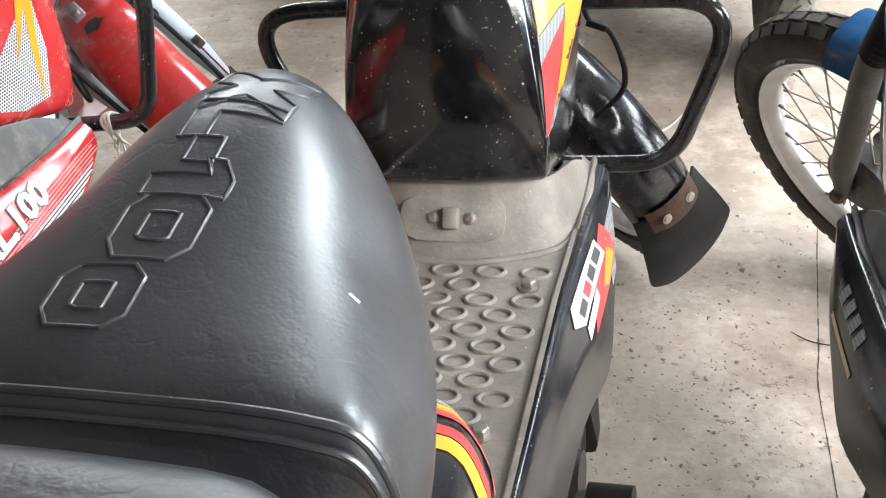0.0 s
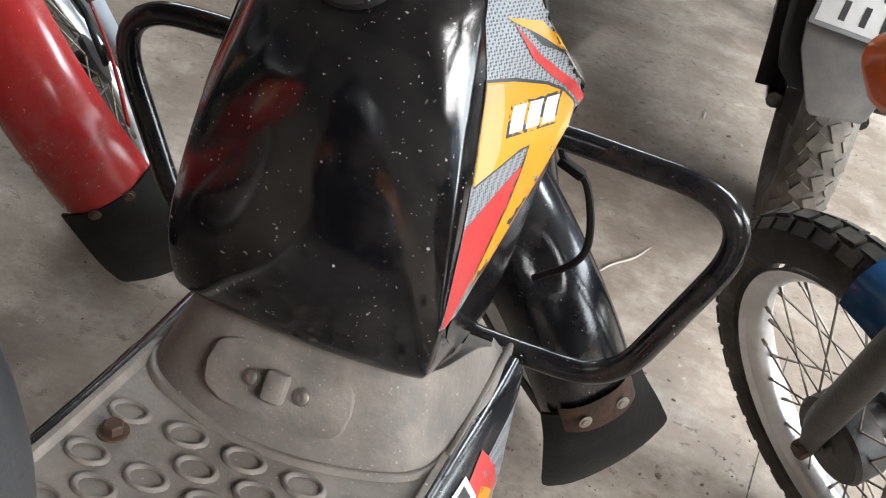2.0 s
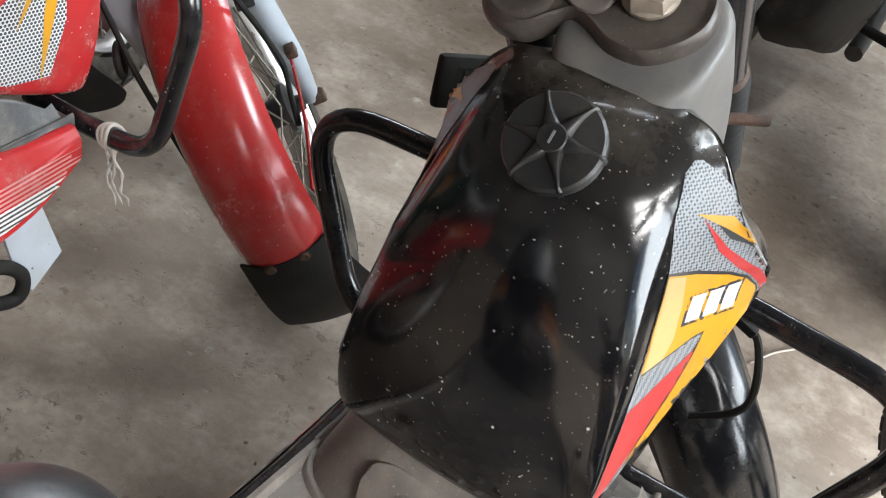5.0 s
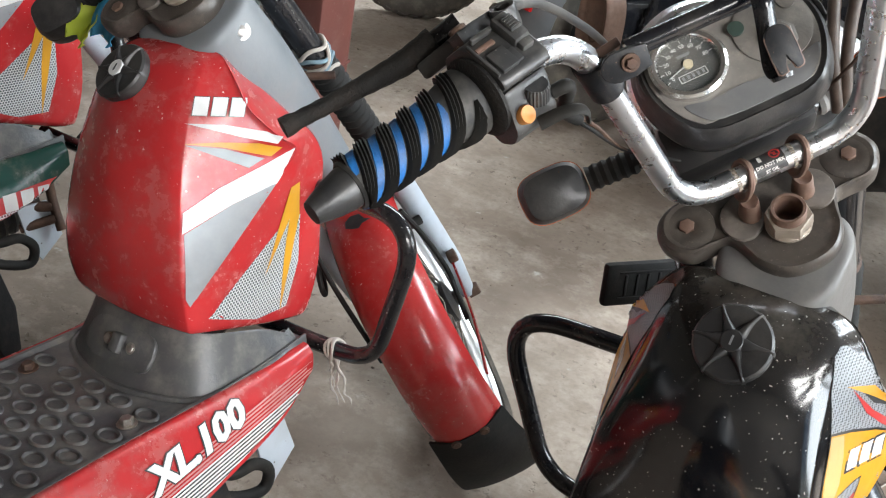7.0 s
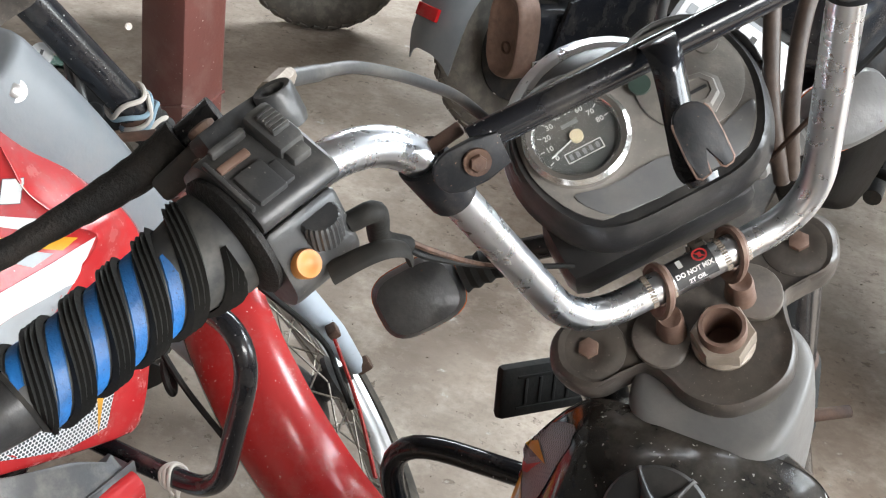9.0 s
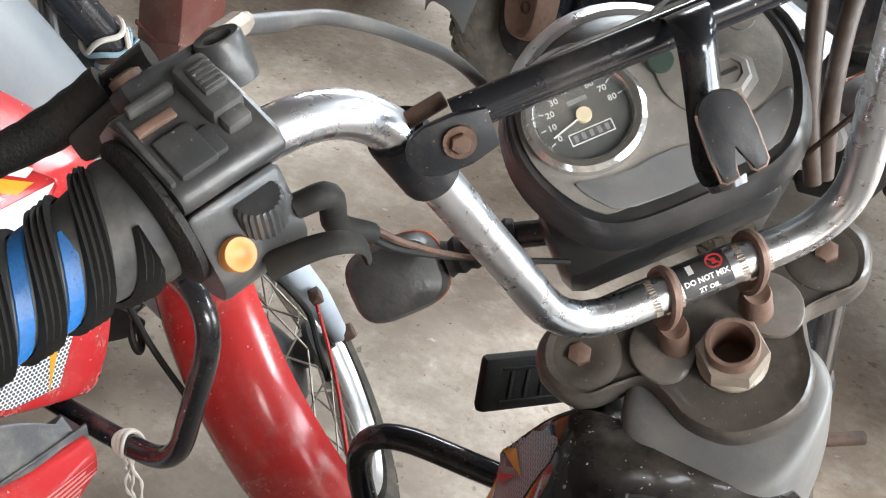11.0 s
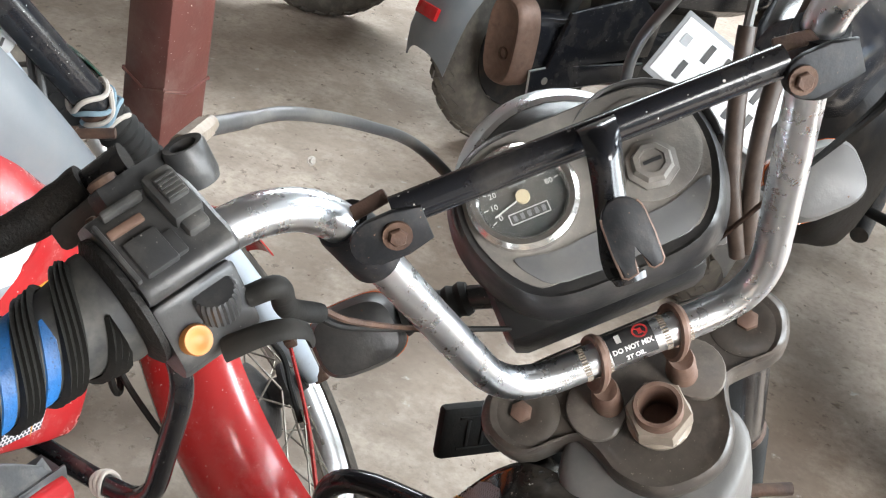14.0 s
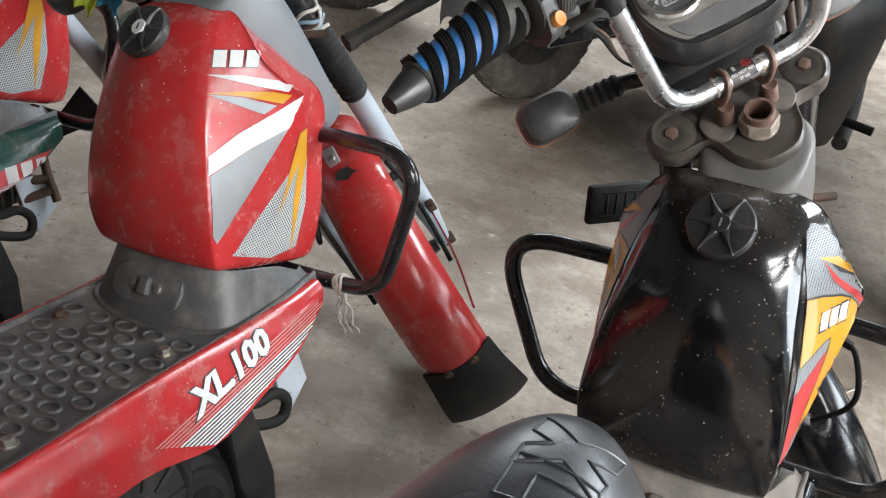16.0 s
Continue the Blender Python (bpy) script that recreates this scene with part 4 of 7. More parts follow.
    if style["fender"] == "black_paint":
        bm = bmesh.new()
        tube(bm, catmull([(0.11, 0.285, 0.66), (0.118, 0.29, 0.625), (0.125, 0.29, 0.608), (0.150, 0.292, 0.590), (0.166, 0.29, 0.54), (0.158, 0.30, 0.50), (0.12, 0.31, 0.46)], 6), 0.004, 8)
        loop = fixed("cable_loop", bm, "rubber", top)
        bm = bmesh.new()
        block(bm, (0.028, 0.012, 0.010), pose(0.133, 0.29, 0.602, 0, 20, 0), 0.003)
        fixed("cable_clip", bm, "rubber", loop)

    # seat with stitched seam and pressed lettering
    rows = seat_rows()
    bm = bmesh.new()
    grid_surface(bm, rows)
    bmesh.ops.recalc_face_normals(bm, faces=bm.faces[:])
    stree = BVHTree.FromBMesh(bm)
    bmesh.ops.solidify(bm, geom=bm.faces[:], thickness=0.004)
    seat = fixed("seat", bm, "seat", top, "padded black leatherette saddle")
    # piping round the rear edge
    edge = rows[-8]
    bm = bmesh.new()
    tube(bm, [Vector(q) + Vector((0, 0.0, 0.001)) for q in edge[6:-6]], 0.0028, 8)
    fixed("piping", bm, "seat", seat)
    bm = bmesh.new()
    tube(bm, [Vector(q) + Vector((0, -0.006, -0.004)) for q in rows[-7][4:-4]], 0.0024, 8)
    fixed("piping", bm, "seat", seat)
    if full:
        bm = bmesh.new()
        hit, nr, _, _ = stree.ray_cast(Vector((0.130, -0.578, 0.95)), Vector((0, 0, -1)))
        block(bm, (0.0022, 0.008, 0.0004), axis_frame(hit, nr, (0.3, 1, 0)), 0)
        fixed("white_scuff", bm, "decal_white", seat)
    bm = bmesh.new()
    rws = [[Vector(q) for q in rows[-3]], [Vector(q) + Vector((0, -0.006, -0.022)) for q in rows[-2]], [Vector((q[0] * 1.0, -0.724, min(q[2], 0.80) - 0.05)) for q in rows[-1]], [Vector((q[0], -0.712, 0.705)) for q in rows[-1]]]
    grid_surface(bm, rws)
    solid(bm, 0.003, (0, -1, 0))
    fixed("rear_skirt", bm, "seat", seat)
    if style["seat_text"]:
        fm = axis_frame(Vector((0, 0, 0.86)), (0, 0, 1), (0, 1, 0))
        for ch, at, mid, long, wide in (("X", -0.425, 0.018, 0.062, 0.063), ("L", -0.468, 0.019, 0.042, 0.062), ("-", -0.501, 0.016, 0.066, 0.056), ("1", -0.532, 0.011, 0.052, 0.052), ("0", -0.571, 0.011, 0.053, 0.050), ("0", -0.627, -0.005, 0.046, 0.050)):
            for line in stroke_letter(ch):
                pts = [fm @ Vector((at - p[0] * long, (p[1] - 0.5) * -wide - mid, 0)) for p in line]
                out = []
                fine = []
                for q0, q1 in zip(pts, pts[1:]):
                    for j in range(5):
                        fine.append(q0.lerp(q1, j / 5))
                fine.append(pts[-1])
                for q in fine:
                    hit, nr, _, _ = stree.ray_cast(q + Vector((0, 0, 0.1)), Vector((0, 0, -1)))
                    if hit:
                        out.append(hit + Vector((0, 0, -0.0001)))
                if len(out) > 2:
                    bm = bmesh.new()
                    tube(bm, out, 0.0016, 8)
                    fixed("pressed_letter", bm, "seat", seat)
    # pillion pad behind
    bm = bmesh.new()
    rws = []
    for y, w, z in ((-0.722, 0.095, 0.770), (-0.724, 0.118, 0.790), (-0.732, 0.148, 0.802), (-0.76, 0.166, 0.810), (-0.85, 0.170, 0.812), (-0.95, 0.155, 0.805), (-0.97, 0.145, 0.79), (-0.975, 0.14, 0.76)):
        rws.append([(-w, y, z - 0.055), (-w * 0.99, y, z - 0.03), (-w * 0.9, y, z - 0.006), (-w * 0.4, y, z), (0, y, z + 0.001), (w * 0.4, y, z), (w * 0.9, y, z - 0.006), (w * 0.99, y, z - 0.03), (w, y, z - 0.055)])
    grid_surface(bm, smooth_rows(rws, 3, 3))
    solid(bm, 0.004, (0, 0, 1))
    fixed("pillion_pad", bm, "seat", top, "black pillion pad")
    # tail cover below the seat with its stripes
    bm = bmesh.new()
    rws = []
    for y, w, zt, zb in ((-0.420, 0.07, 0.575, 0.47), (-0.430, 0.115, 0.592, 0.455), (-0.46, 0.145, 0.608, 0.452), (-0.53, 0.168, 0.635, 0.45), (-0.75, 0.172, 0.69, 0.50), (-1.0, 0.13, 0.69, 0.56)):
        rws.append([(-w * 0.8, y, zt), (-w, y, zt - 0.03), (-w * 1.02, y, 0.5 * (zt + zb)), (-w * 0.8, y, zb), (0, y + 0.015, zb), (w * 0.8, y, zb), (w * 1.02, y, 0.5 * (zt + zb)), (w, y, zt - 0.03), (w * 0.8, y, zt), (0, y + 0.015, zt)])
    grid_surface(bm, smooth_rows(rws, 3, 3, closed=True), closed=True, caps=True)
    bmesh.ops.recalc_face_normals(bm, faces=bm.faces[:])
    ttree = BVHTree.FromBMesh(bm)
    tail = fixed("tail_cover", bm, style["panel"], top)
    for sx in (-1, 1):
        fm = axis_frame(Vector((sx * 0.135, -0.49, 0.605)), (sx * 0.55, 0.25, 0.8), (0, 1, 0))
        for mat, lo, hi in (("decal_grey", 0.036, 0.050), ("decal_yellow", 0.018, 0.034), ("decal_red", 0.004, 0.018), ("decal_red", -0.028, -0.014), ("decal_yellow", -0.050, -0.030)):
            pts = [(lo - 0.010, -0.055), (hi - 0.010, -0.055), (hi, 0.0), (hi - 0.004, 0.055), (lo - 0.004, 0.055), (lo, 0.0)]
            fixed("stripe", projected([(x, y * sx) for x, y in pts], fm, ttree, 0.0012, 0.012), mat, tail)

    # engine block, cover, kick lever, frame tube
    bm = bmesh.new()
    block(bm, (0.17, 0.20, 0.18), pose(0.0, -0.20, 0.29), 0.02)
    tube(bm, [(0, 0.04, 0.33), (0, 0.16, 0.36)], 0.062, 16)
    for k in range(5):
        lathe(bm, [(0.078, 0), (0.078, 0.005)], axis_frame(Vector((0, 0.045 + 0.02 * k, 0.33 + 0.006 * k)), (0, 1, 0.25)), 20)
    engine = fixed("engine", bm, "engine", top, "grimy dark engine below the board")
    for sx in (-1, 1):
        bm = bmesh.new()
        cmx = axis_frame(Vector((sx * 0.085, -0.20, 0.285)), (sx, 0, 0), (0, 1, 0))
        lathe(bm, [(0.105, 0), (0.105, 0.05), (0.100, 0.065), (0.085, 0.075), (0.080, 0.070), (0.03, 0.072), (0.028, 0.085), (0, 0.086)], cmx, 36)
        cov = fixed("engine_cover", bm, "black_plastic", engine)
        for k in range(10):
            bm = bmesh.new()
            block(bm, (0.04, 0.008, 0.006), cmx @ Matrix.Rotation(k * math.pi / 5, 4, "Z") @ Matrix.Translation((0.058, 0, 0.072)), 0.001)
            fixed("cover_rib", bm, "black_plastic", cov)
    bm = bmesh.new()
    tube(bm, fillet([(0.165, -0.25, 0.27), (0.185, -0.29, 0.33), (0.205, -0.36, 0.42), (0.245, -0.365, 0.425)], 0.03), 0.008, 10)
    fixed("kick_lever", bm, "zinc", top)
    bm = bmesh.new()
    tube(bm, [(0.21, -0.364, 0.424), (0.25, -0.366, 0.426)], 0.014, 14)
    fixed("kick_rubber", bm, "rubber", top)
    bm = bmesh.new()
    tube(bm, fillet([head_point(0, -0.005, -0.05), head_point(0, -0.03, -0.30), (0, 0.16, 0.46), (0, -0.1, 0.40), (0, -0.5, 0.40), (0, -0.62, 0.62), (0, -1.0, 0.66)], 0.06), 0.026, 14)
    fixed("frame_tube", bm, "black_paint", top)
    for sx in (-1, 1):
        bm = bmesh.new()
        tube(bm, [(sx * 0.10, -0.30, 0.30), (sx * 0.105, -0.72, 0.285)], 0.014, 10)
        fixed("swing_arm", bm, "black_paint", top)
    bm = bmesh.new()
    tube(bm, fillet([(-0.07, -0.12, 0.22), (-0.13, -0.16, 0.13), (-0.16, -0.20, 0.005)], 0.02), 0.009, 10)
    fixed("stand_leg", bm, "black_paint", top)
    wheel(top, Matrix.Translation((0, -0.70, 0.285)), "rear_wheel", style)

    # headstock shroud, fixed to the frame
    bm = bmesh.new()
    rws = []
    for up, wx, ya, yb in ((-0.052, 0.050, -0.050, 0.040), (-0.058, 0.058, -0.064, 0.05), (-0.085, 0.060, -0.078, 0.052), (-0.13, 0.062, -0.090, 0.052), (-0.19, 0.062, -0.085, 0.05), (-0.27, 0.058, -0.06, 0.045), (-0.36, 0.050, -0.03, 0.04)):
        ring = []
        for k in range(20):
            t = 2 * math.pi * k / 20
            ct, stt = math.cos(t), math.sin(t)
            x = wx * style["cowl"] * math.copysign(abs(ct) ** 0.55, ct)
            y = (yb if stt > 0 else -ya) * math.copysign(abs(stt) ** 0.75, stt)
            ring.append(head_point(x, y, up))
        rws.append(ring)
    grid_surface(bm, smooth_rows(rws, 2, 3, closed=True), closed=True, caps=True)
    bmesh.ops.recalc_face_normals(bm, faces=bm.faces[:])
    shroud = fixed("headstock_shroud", bm, style["shroud"], top, "matt grey plastic headstock shroud")
    bolt_head("shroud_bolt", head_point(0.056, -0.050, -0.105), (0.8, -0.5, 0.3), 0.006, 0.006, shroud, "shroud")
    bm = bmesh.new()
    stud0 = Vector((0.050, 0.300, 0.775))
    tube(bm, [stud0 + Vector((-0.03, -0.03, 0.0)), stud0 + Vector((0.028, 0.020, 0.004))], 0.0055, 10)
    hexagon(bm, axis_frame(stud0 + Vector((-0.008, -0.008, 0)), (0.06, 0.05, 0.004)), 0.009, 0.008)
    fixed("long_bolt", bm, "rust", top, "rusty threaded bolt")

    # ---- what turns with the handlebar ----
    # front wheel, fender, flap
    wheel(top, turn @ Matrix.Translation(AXLE), "front_wheel", style)
    R = 0.302
    rws = []
    for k in range(34):
        t = radians(style['fender_arc'][0] - (style['fender_arc'][0] - style['fender_arc'][1]) * k / 33)
        w = 0.066 if k else 0.0645
        c, s = math.cos(t), math.sin(t)
        row = []
        for a in range(-8, 9):
            f = a / 8
            drop = 0.040 * abs(f) ** 2.6
            if style["fender"] == "black_paint":
                drop += 0.007 * math.exp(-((math.degrees(t) - 155) / 4.5) ** 2 - ((w * f + 0.007) / 0.018) ** 2)
            row.append(AXLE + Vector((w * f * (1 - 0.08 * abs(f) ** 4), (R - drop) * c, (R - drop) * s)))
        rws.append(row)
    bm = bmesh.new()
    grid_surface(bm, smooth_rows(rws, 2, 3))
    solid(bm, -0.0022)
    fender = turned("front_fender", bm, style["fender"], top, style["fender_label"])
    if style["torn"]:
        tr = Matrix.Translation(AXLE) @ Matrix.Rotation(radians(style["torn"]), 4, "X")
        bm = bmesh.new()
        jag = [(-0.012, 0.006), (-0.004, 0.011), (0.008, 0.008), (0.012, -0.002), (0.020, -0.007), (0.007, -0.008), (0.002, -0.013), (-0.006, -0.009), (-0.014, -0.004)]
        # Flat dark outline laid on the fender for the shade inside the tear.
        bm.faces.new([bm.verts.new(tr @ Vector((x, -R - 0.0042, z))) for x, z in [(1.25 * u, 1.25 * v - 0.014) for u, v in jag]])
        turned("torn_hole_patch", bm, "decal_dark", fender, "jagged dark patch for the shaded torn hole in the fender")
        bm = bmesh.new()
        block(bm, (0.022, 0.008, 0.034), tr @ pose(-0.006, -R - 0.012, 0.026, 12), 0.003)
        tab = turned("fender_tab", bm, "alloy", fender)
        bm = bmesh.new()
        hexagon(bm, axis_frame(tr @ Vector((-0.006, -R - 0.016, 0.016)), tr.to_3x3() @ Vector((0, -1, 0))), 0.007, 0.006)
        turned("tab_nut", bm, "zinc", tab)
    if style["flap"]:
        rws = []
        for k, w, out in ((0, 0.062, 0.006), (1, 0.068, 0.005), (2, 0.076, 0.005), (3, 0.083, 0.008), (4, 0.088, 0.013), (5, 0.082, 0.015)):
            t0 = 192 + 8.0 * k if style["fender"] == "black_paint" else 205 + 10.4 * k
            w *= 1.0 if style["fender"] == "black_paint" else 1.0 - 0.03 * k
            row = []
            for a in range(-4, 5):
                f = a / 4
                t = radians(t0 - (6.5 * abs(f) ** 3 if k == 5 else 1.5 * abs(f) ** 3 if k == 4 else 0))
                c, s = math.cos(t), math.sin(t)
                drop = 0.026 * abs(f) ** 2.2 * (1 - 0.12 * k)
                yb = 0.006 * (1 - abs(f) ** 3) if k == 5 else 0
                row.append(AXLE + Vector((w * f, (R + out - 0.008 - drop) * c, (R + out - 0.008 - drop) * s - yb)))
            rws.append(row)
        bm = bmesh.new()
        grid_surface(bm, smooth_rows(rws, 2, 3))
        solid(bm, -0.004)
        turned("mud_flap", bm, "rubber", fender, "black rubber mud flap")
        for sx in (-1, 1):
            t = radians(194 if style["fender"] == "black_paint" else 206)
            c, s = math.cos(t), math.sin(t)
            up_r = R + (0.006 if style["fender"] == "black_paint" else -0.001)
            base = AXLE + Vector((sx * 0.024, up_r * c, up_r * s))
            bm = bmesh.new()
            mm = axis_frame(base, (0, c, s))
            lathe(bm, [(0.0085, 0), (0.0085, 0.001), (0.006, 0.0015), (0.0055, 0.003), (0.003, 0.0033), (0, 0.002)], mm, 12)
            turned("flap_nut", bm, "zinc" if style["fender"] == "black_paint" else "rust", fender)
        if style["fender"] == "black_paint":
            bm = bmesh.new()
            rws = []
            for k in range(4):
                t = radians(189.5 + 3.0 * k)
                c, s = math.cos(t), math.sin(t)
                rws.append([AXLE + Vector((0.046 * a / 4, (R + 0.0055 - 0.040 * abs(0.046 * a / 4 / 0.066) ** 2.6) * c, (R + 0.0030 - 0.040 * abs(0.046 * a / 4 / 0.066) ** 2.6) * s)) for a in range(-4, 5)])
            grid_surface(bm, rws)
            solid(bm, -0.001)
            turned("rust_patch", bm, "rust", fender, "rusty repair plate")
    if style["torn"]:  # stay, hoses and hanger beside the red fender
        bm = bmesh.new()
        pts = [Vector((0.088, 0.522, 0.365)), Vector((0.085, 0.423, 0.294)), Vector((0.070, 0.345, 0.227))]
        rws = [[q + Vector((0, -d * 0.6, d * 0.8)) for d in (-0.004, 0.004)] for q in catmull(pts, 5)]
        grid_surface(bm, rws)
        solid(bm, 0.003, (1, 0, 0))
        turned("fender_stay", bm, "red_dull", fender, "thin red fender stay")
        bm = bmesh.new()
        block(bm, (0.016, 0.020, 0.016), pose(0.090, 0.520, 0.372, 30), 0.003)
        turned("stay_clip", bm, "rust", fender)
        for run, r, nm in (([(0.068, 0.40, 0.50), (0.075, 0.422, 0.458), (0.075, 0.472, 0.409), (0.075, 0.502, 0.359), (0.075, 0.457, 0.327), (0.073, 0.427, 0.293)], 0.0042, "brake_hose"),
                           ([(-0.07, 0.37, 0.58), (-0.07, 0.368, 0.511), (-0.07, 0.360, 0.450), (-0.07, 0.369, 0.383), (-0.07, 0.385, 0.307)], 0.0042, "brake_cable")):
            bm = bmesh.new()
            tube(bm, catmull(run, 6), r, 8)
            turned(nm, bm, "rubber", top)
        bm = bmesh.new()
        c0 = Vector((-0.085, 0.378, 0.465))
        tube(bm, [c0 + Vector((0.006 * math.sin(t), 0.018 * math.cos(t), 0.020 * math.sin(t))) for t in (2 * math.pi * j / 20 for j in range(21))], 0.0045, 8)
        turned("cable_hanger", bm, "rubber", top)
        bm = bmesh.new()
        tube(bm, [(0.058, 0.47, 0.46), (0.080, 0.478, 0.459)], 0.008, 10)
        turned("hose_bracket", bm, "rubber", fender)
        bolt_head("cowl_bolt", head_point(0.075, -0.004, -0.075), (0.8, -0.5, 0.3), 0.0075, 0.004, shroud, "alloy")
    turn = turn @ shift
    # forks
    for sx in (-1, 1):
        x = sx * 0.083

        def leg(s):
            return head_point(x, 0.042, -s)
        bm = bmesh.new()
        tube(bm, [leg(0.03), leg(0.245)], 0.0195, 16)
        fork = turned("fork_leg", bm, "black_paint", top)
        bm = bmesh.new()
        lathe(bm, [(0.021, 0), (0.022, 0.006), (0.018, 0.012)], axis_frame(leg(0.25), STEER_AXIS), 18)
        turned("fork_ring", bm, "rust", fork)
        bm = bmesh.new()
        prof = []
        for k in range(25):
            prof.append((0.0245 if k % 2 else 0.0205, -0.17 * k / 24))
        lathe(bm, prof, axis_frame(leg(0.25), STEER_AXIS), 18)
        turned("gaiter", bm, "rubber", fork, "ribbed rubber gaiter")
        bm = bmesh.new()
        end = AXLE + Vector((sx * 0.076, -0.005, 0.0))
        tube(bm, fillet([leg(0.40), leg(0.46), end + (leg(0.6) - end) * 0.3, end], 0.05), lambda t: 0.0205 if t < 0.8 else 0.0205 - 0.008 * (t - 0.8) / 0.2, 14)
        turned("lower_leg", bm, style["fork"], fork)
        bm = bmesh.new()
        hexagon(bm, axis_frame(end, (sx, 0, 0)), 0.013, 0.02)
        turned("axle_nut", bm, "rust", fork)
    # triple clamp with rim
    def clamp_outline(g):
        half = [(0, -0.047), (0.024, -0.042), (0.041, -0.024), (0.047, -0.004), (0.055, 0.012), (0.072, 0.015), (0.096, 0.017), (0.110, 0.040), (0.101, 0.063), (0.076, 0.072), (0.04, 0.074)]
        pts = [(x * g, y * g + 0.01 * (1 - g)) for x, y in half] + [(0, 0.074 * g)] + [(-x * g, y * g + 0.01 * (1 - g)) for x, y in half[:0:-1]]
        return [(q.x, q.y) for q in catmull([(x, y, 0) for x, y in pts], 4, True)]
    cm = Matrix((Vector((1, 0, 0)), STEER_AHEAD, STEER_AXIS)).transposed().to_4x4()
    cm.translation = HEAD
    bm = bmesh.new()
    levels = ((0.97, -0.056), (1.02, -0.052), (1.035, -0.042), (1.03, -0.035), (1.005, -0.0295), (0.965, -0.0270), (0.925, -0.0278), (0.88, -0.0300), (0.80, -0.0305))
    grid_surface(bm, [[cm @ Vector((x, y, h)) for x, y in clamp_outline(g)] for g, h in levels], closed=True, caps=True)
    bmesh.ops.recalc_face_normals(bm, faces=bm.faces[:])
    clamp = turned("triple_clamp", bm, "clamp_black", top, "dusty black pressed-steel triple clamp with a worn rim")
    for sx in (-1, 1):
        bm = bmesh.new()
        lathe(bm, [(0.0275, -0.010), (0.0280, -0.003), (0.0265, 0.0002), (0.0225, 0.0018), (0.012, 0.0024), (0.0105, 0.0014), (0, 0.0014)], cm @ Matrix.Translation((sx * 0.084, 0.042, -0.030)), 28)
        turned("fork_cap", bm, "clamp_black", clamp)
        bm = bmesh.new()
        hexagon(bm, cm @ Matrix.Translation((sx * 0.084, 0.042, -0.0286)), 0.0078, 0.004)
        turned("fork_bolt", bm, "rust_brown", clamp)
        bm = bmesh.new()
        lathe(bm, [(0.0125, 0), (0.0118, 0.005), (0.0108, 0.020), (0.0095, 0.0235), (0.0060, 0.0225), (0.0, 0.019)], cm @ Matrix.Translation((sx * 0.027, 0.024, -0.022)), 18, 0.85, 1.0)
        turned("bar_post", bm, "rust_brown", clamp)
        bm = bmesh.new()
        loop = []
        for k in range(25):
            t = 2 * math.pi * k / 24
            loop.append(cm @ Vector((sx * 0.027 + 0.006 * math.sin(t), 0.033 + 0.0140 * math.cos(t), 0.0245 + 0.0190 * math.sin(t))))
        tube(bm, loop, 0.0032, 8, flat=1.6)
        turned("bar_clamp", bm, "rust_brown", clamp, "rusty bar clamp")
    bm = bmesh.new()  # curved mounting plate of the bar, hollowed round the stem nut
    half_plate = [(0.0, 0.022), (0.012, 0.019), (0.022, 0.008), (0.034, 0.000), (0.048, 0.004), (0.056, 0.018), (0.054, 0.034), (0.042, 0.046), (0.020, 0.050)]
    plate = half_plate + [(0.0, 0.050)] + [(-x, y) for x, y in half_plate[:0:-1]]
    prism(bm, [(q.x, q.y) for q in catmull([(x, y, 0) for x, y in plate], 3, True)], 0.006, cm @ Matrix.Translation((0, 0, -0.0300)), 0.0025)
    turned("bar_plate", bm, "clamp_dust", clamp)
    bm = bmesh.new()
    lathe(bm, [(0.0215, 0), (0.0220, 0.004), (0.0195, 0.006)], cm @ Matrix.Translation((0, 0, -0.028)), 24)
    for f in [f for f in bm.faces if len(f.verts) > 8]:
        bm.faces.remove(f)
    nut = []
    for r_in, h in ((True, -0.024), (False, -0.024), (False, -0.0105), (False, -0.009), (True, -0.009)):
        ring = []
        for k in range(48):
            t = 2 * math.pi * k / 48
            flat_r = 0.0192 / math.cos((t + math.pi / 6) % (math.pi / 3) - math.pi / 6)
            rr = 0.0158 if r_in else flat_r - (0.0008 if h > -0.010 else 0)
            ring.append(cm @ Vector((rr * math.cos(t), rr * math.sin(t), h)))
        nut.append(ring)
    grid_surface(bm, nut, closed=True)
    bmesh.ops.recalc_face_normals(bm, faces=bm.faces[:])
    turned("stem_nut", bm, "nut_metal", clamp, "worn zinc stem nut")
    bm = bmesh.new()
    lathe(bm, [(0.0165, -0.02), (0.0165, 0.010), (0.0158, 0.0115), (0.0132, 0.0115), (0.0124, 0.008), (0.0124, -0.09), (0.0, -0.09)], cm @ Matrix.Translation((0, 0, -0.010)), 28)
    stem = turned("stem_tube", bm, "rust_brown", clamp, "hollow rusty steering stem")
    # Near-black disc in the bore, standing in for its deep shade.
    bm = bmesh.new()
    lathe(bm, [(0.0123, -0.026), (0.0120, -0.030), (0.0, -0.031)], cm @ Matrix.Translation((0, 0, -0.010)), 24)
    turned("bore_shade", bm, "bore_black", stem, "black disc painted for the shade inside the hollow stem")

    # handlebar
    half = [(0.0, 0.131, 0.971), (-0.088, 0.131, 0.971), (-0.137, 0.021, 1.186), (-0.344, -0.088, 1.171)]
    grip_dir = (Vector(half[3]) - Vector(half[2])).normalized()
    left = fillet(half, [0.055, 0.055], 10)
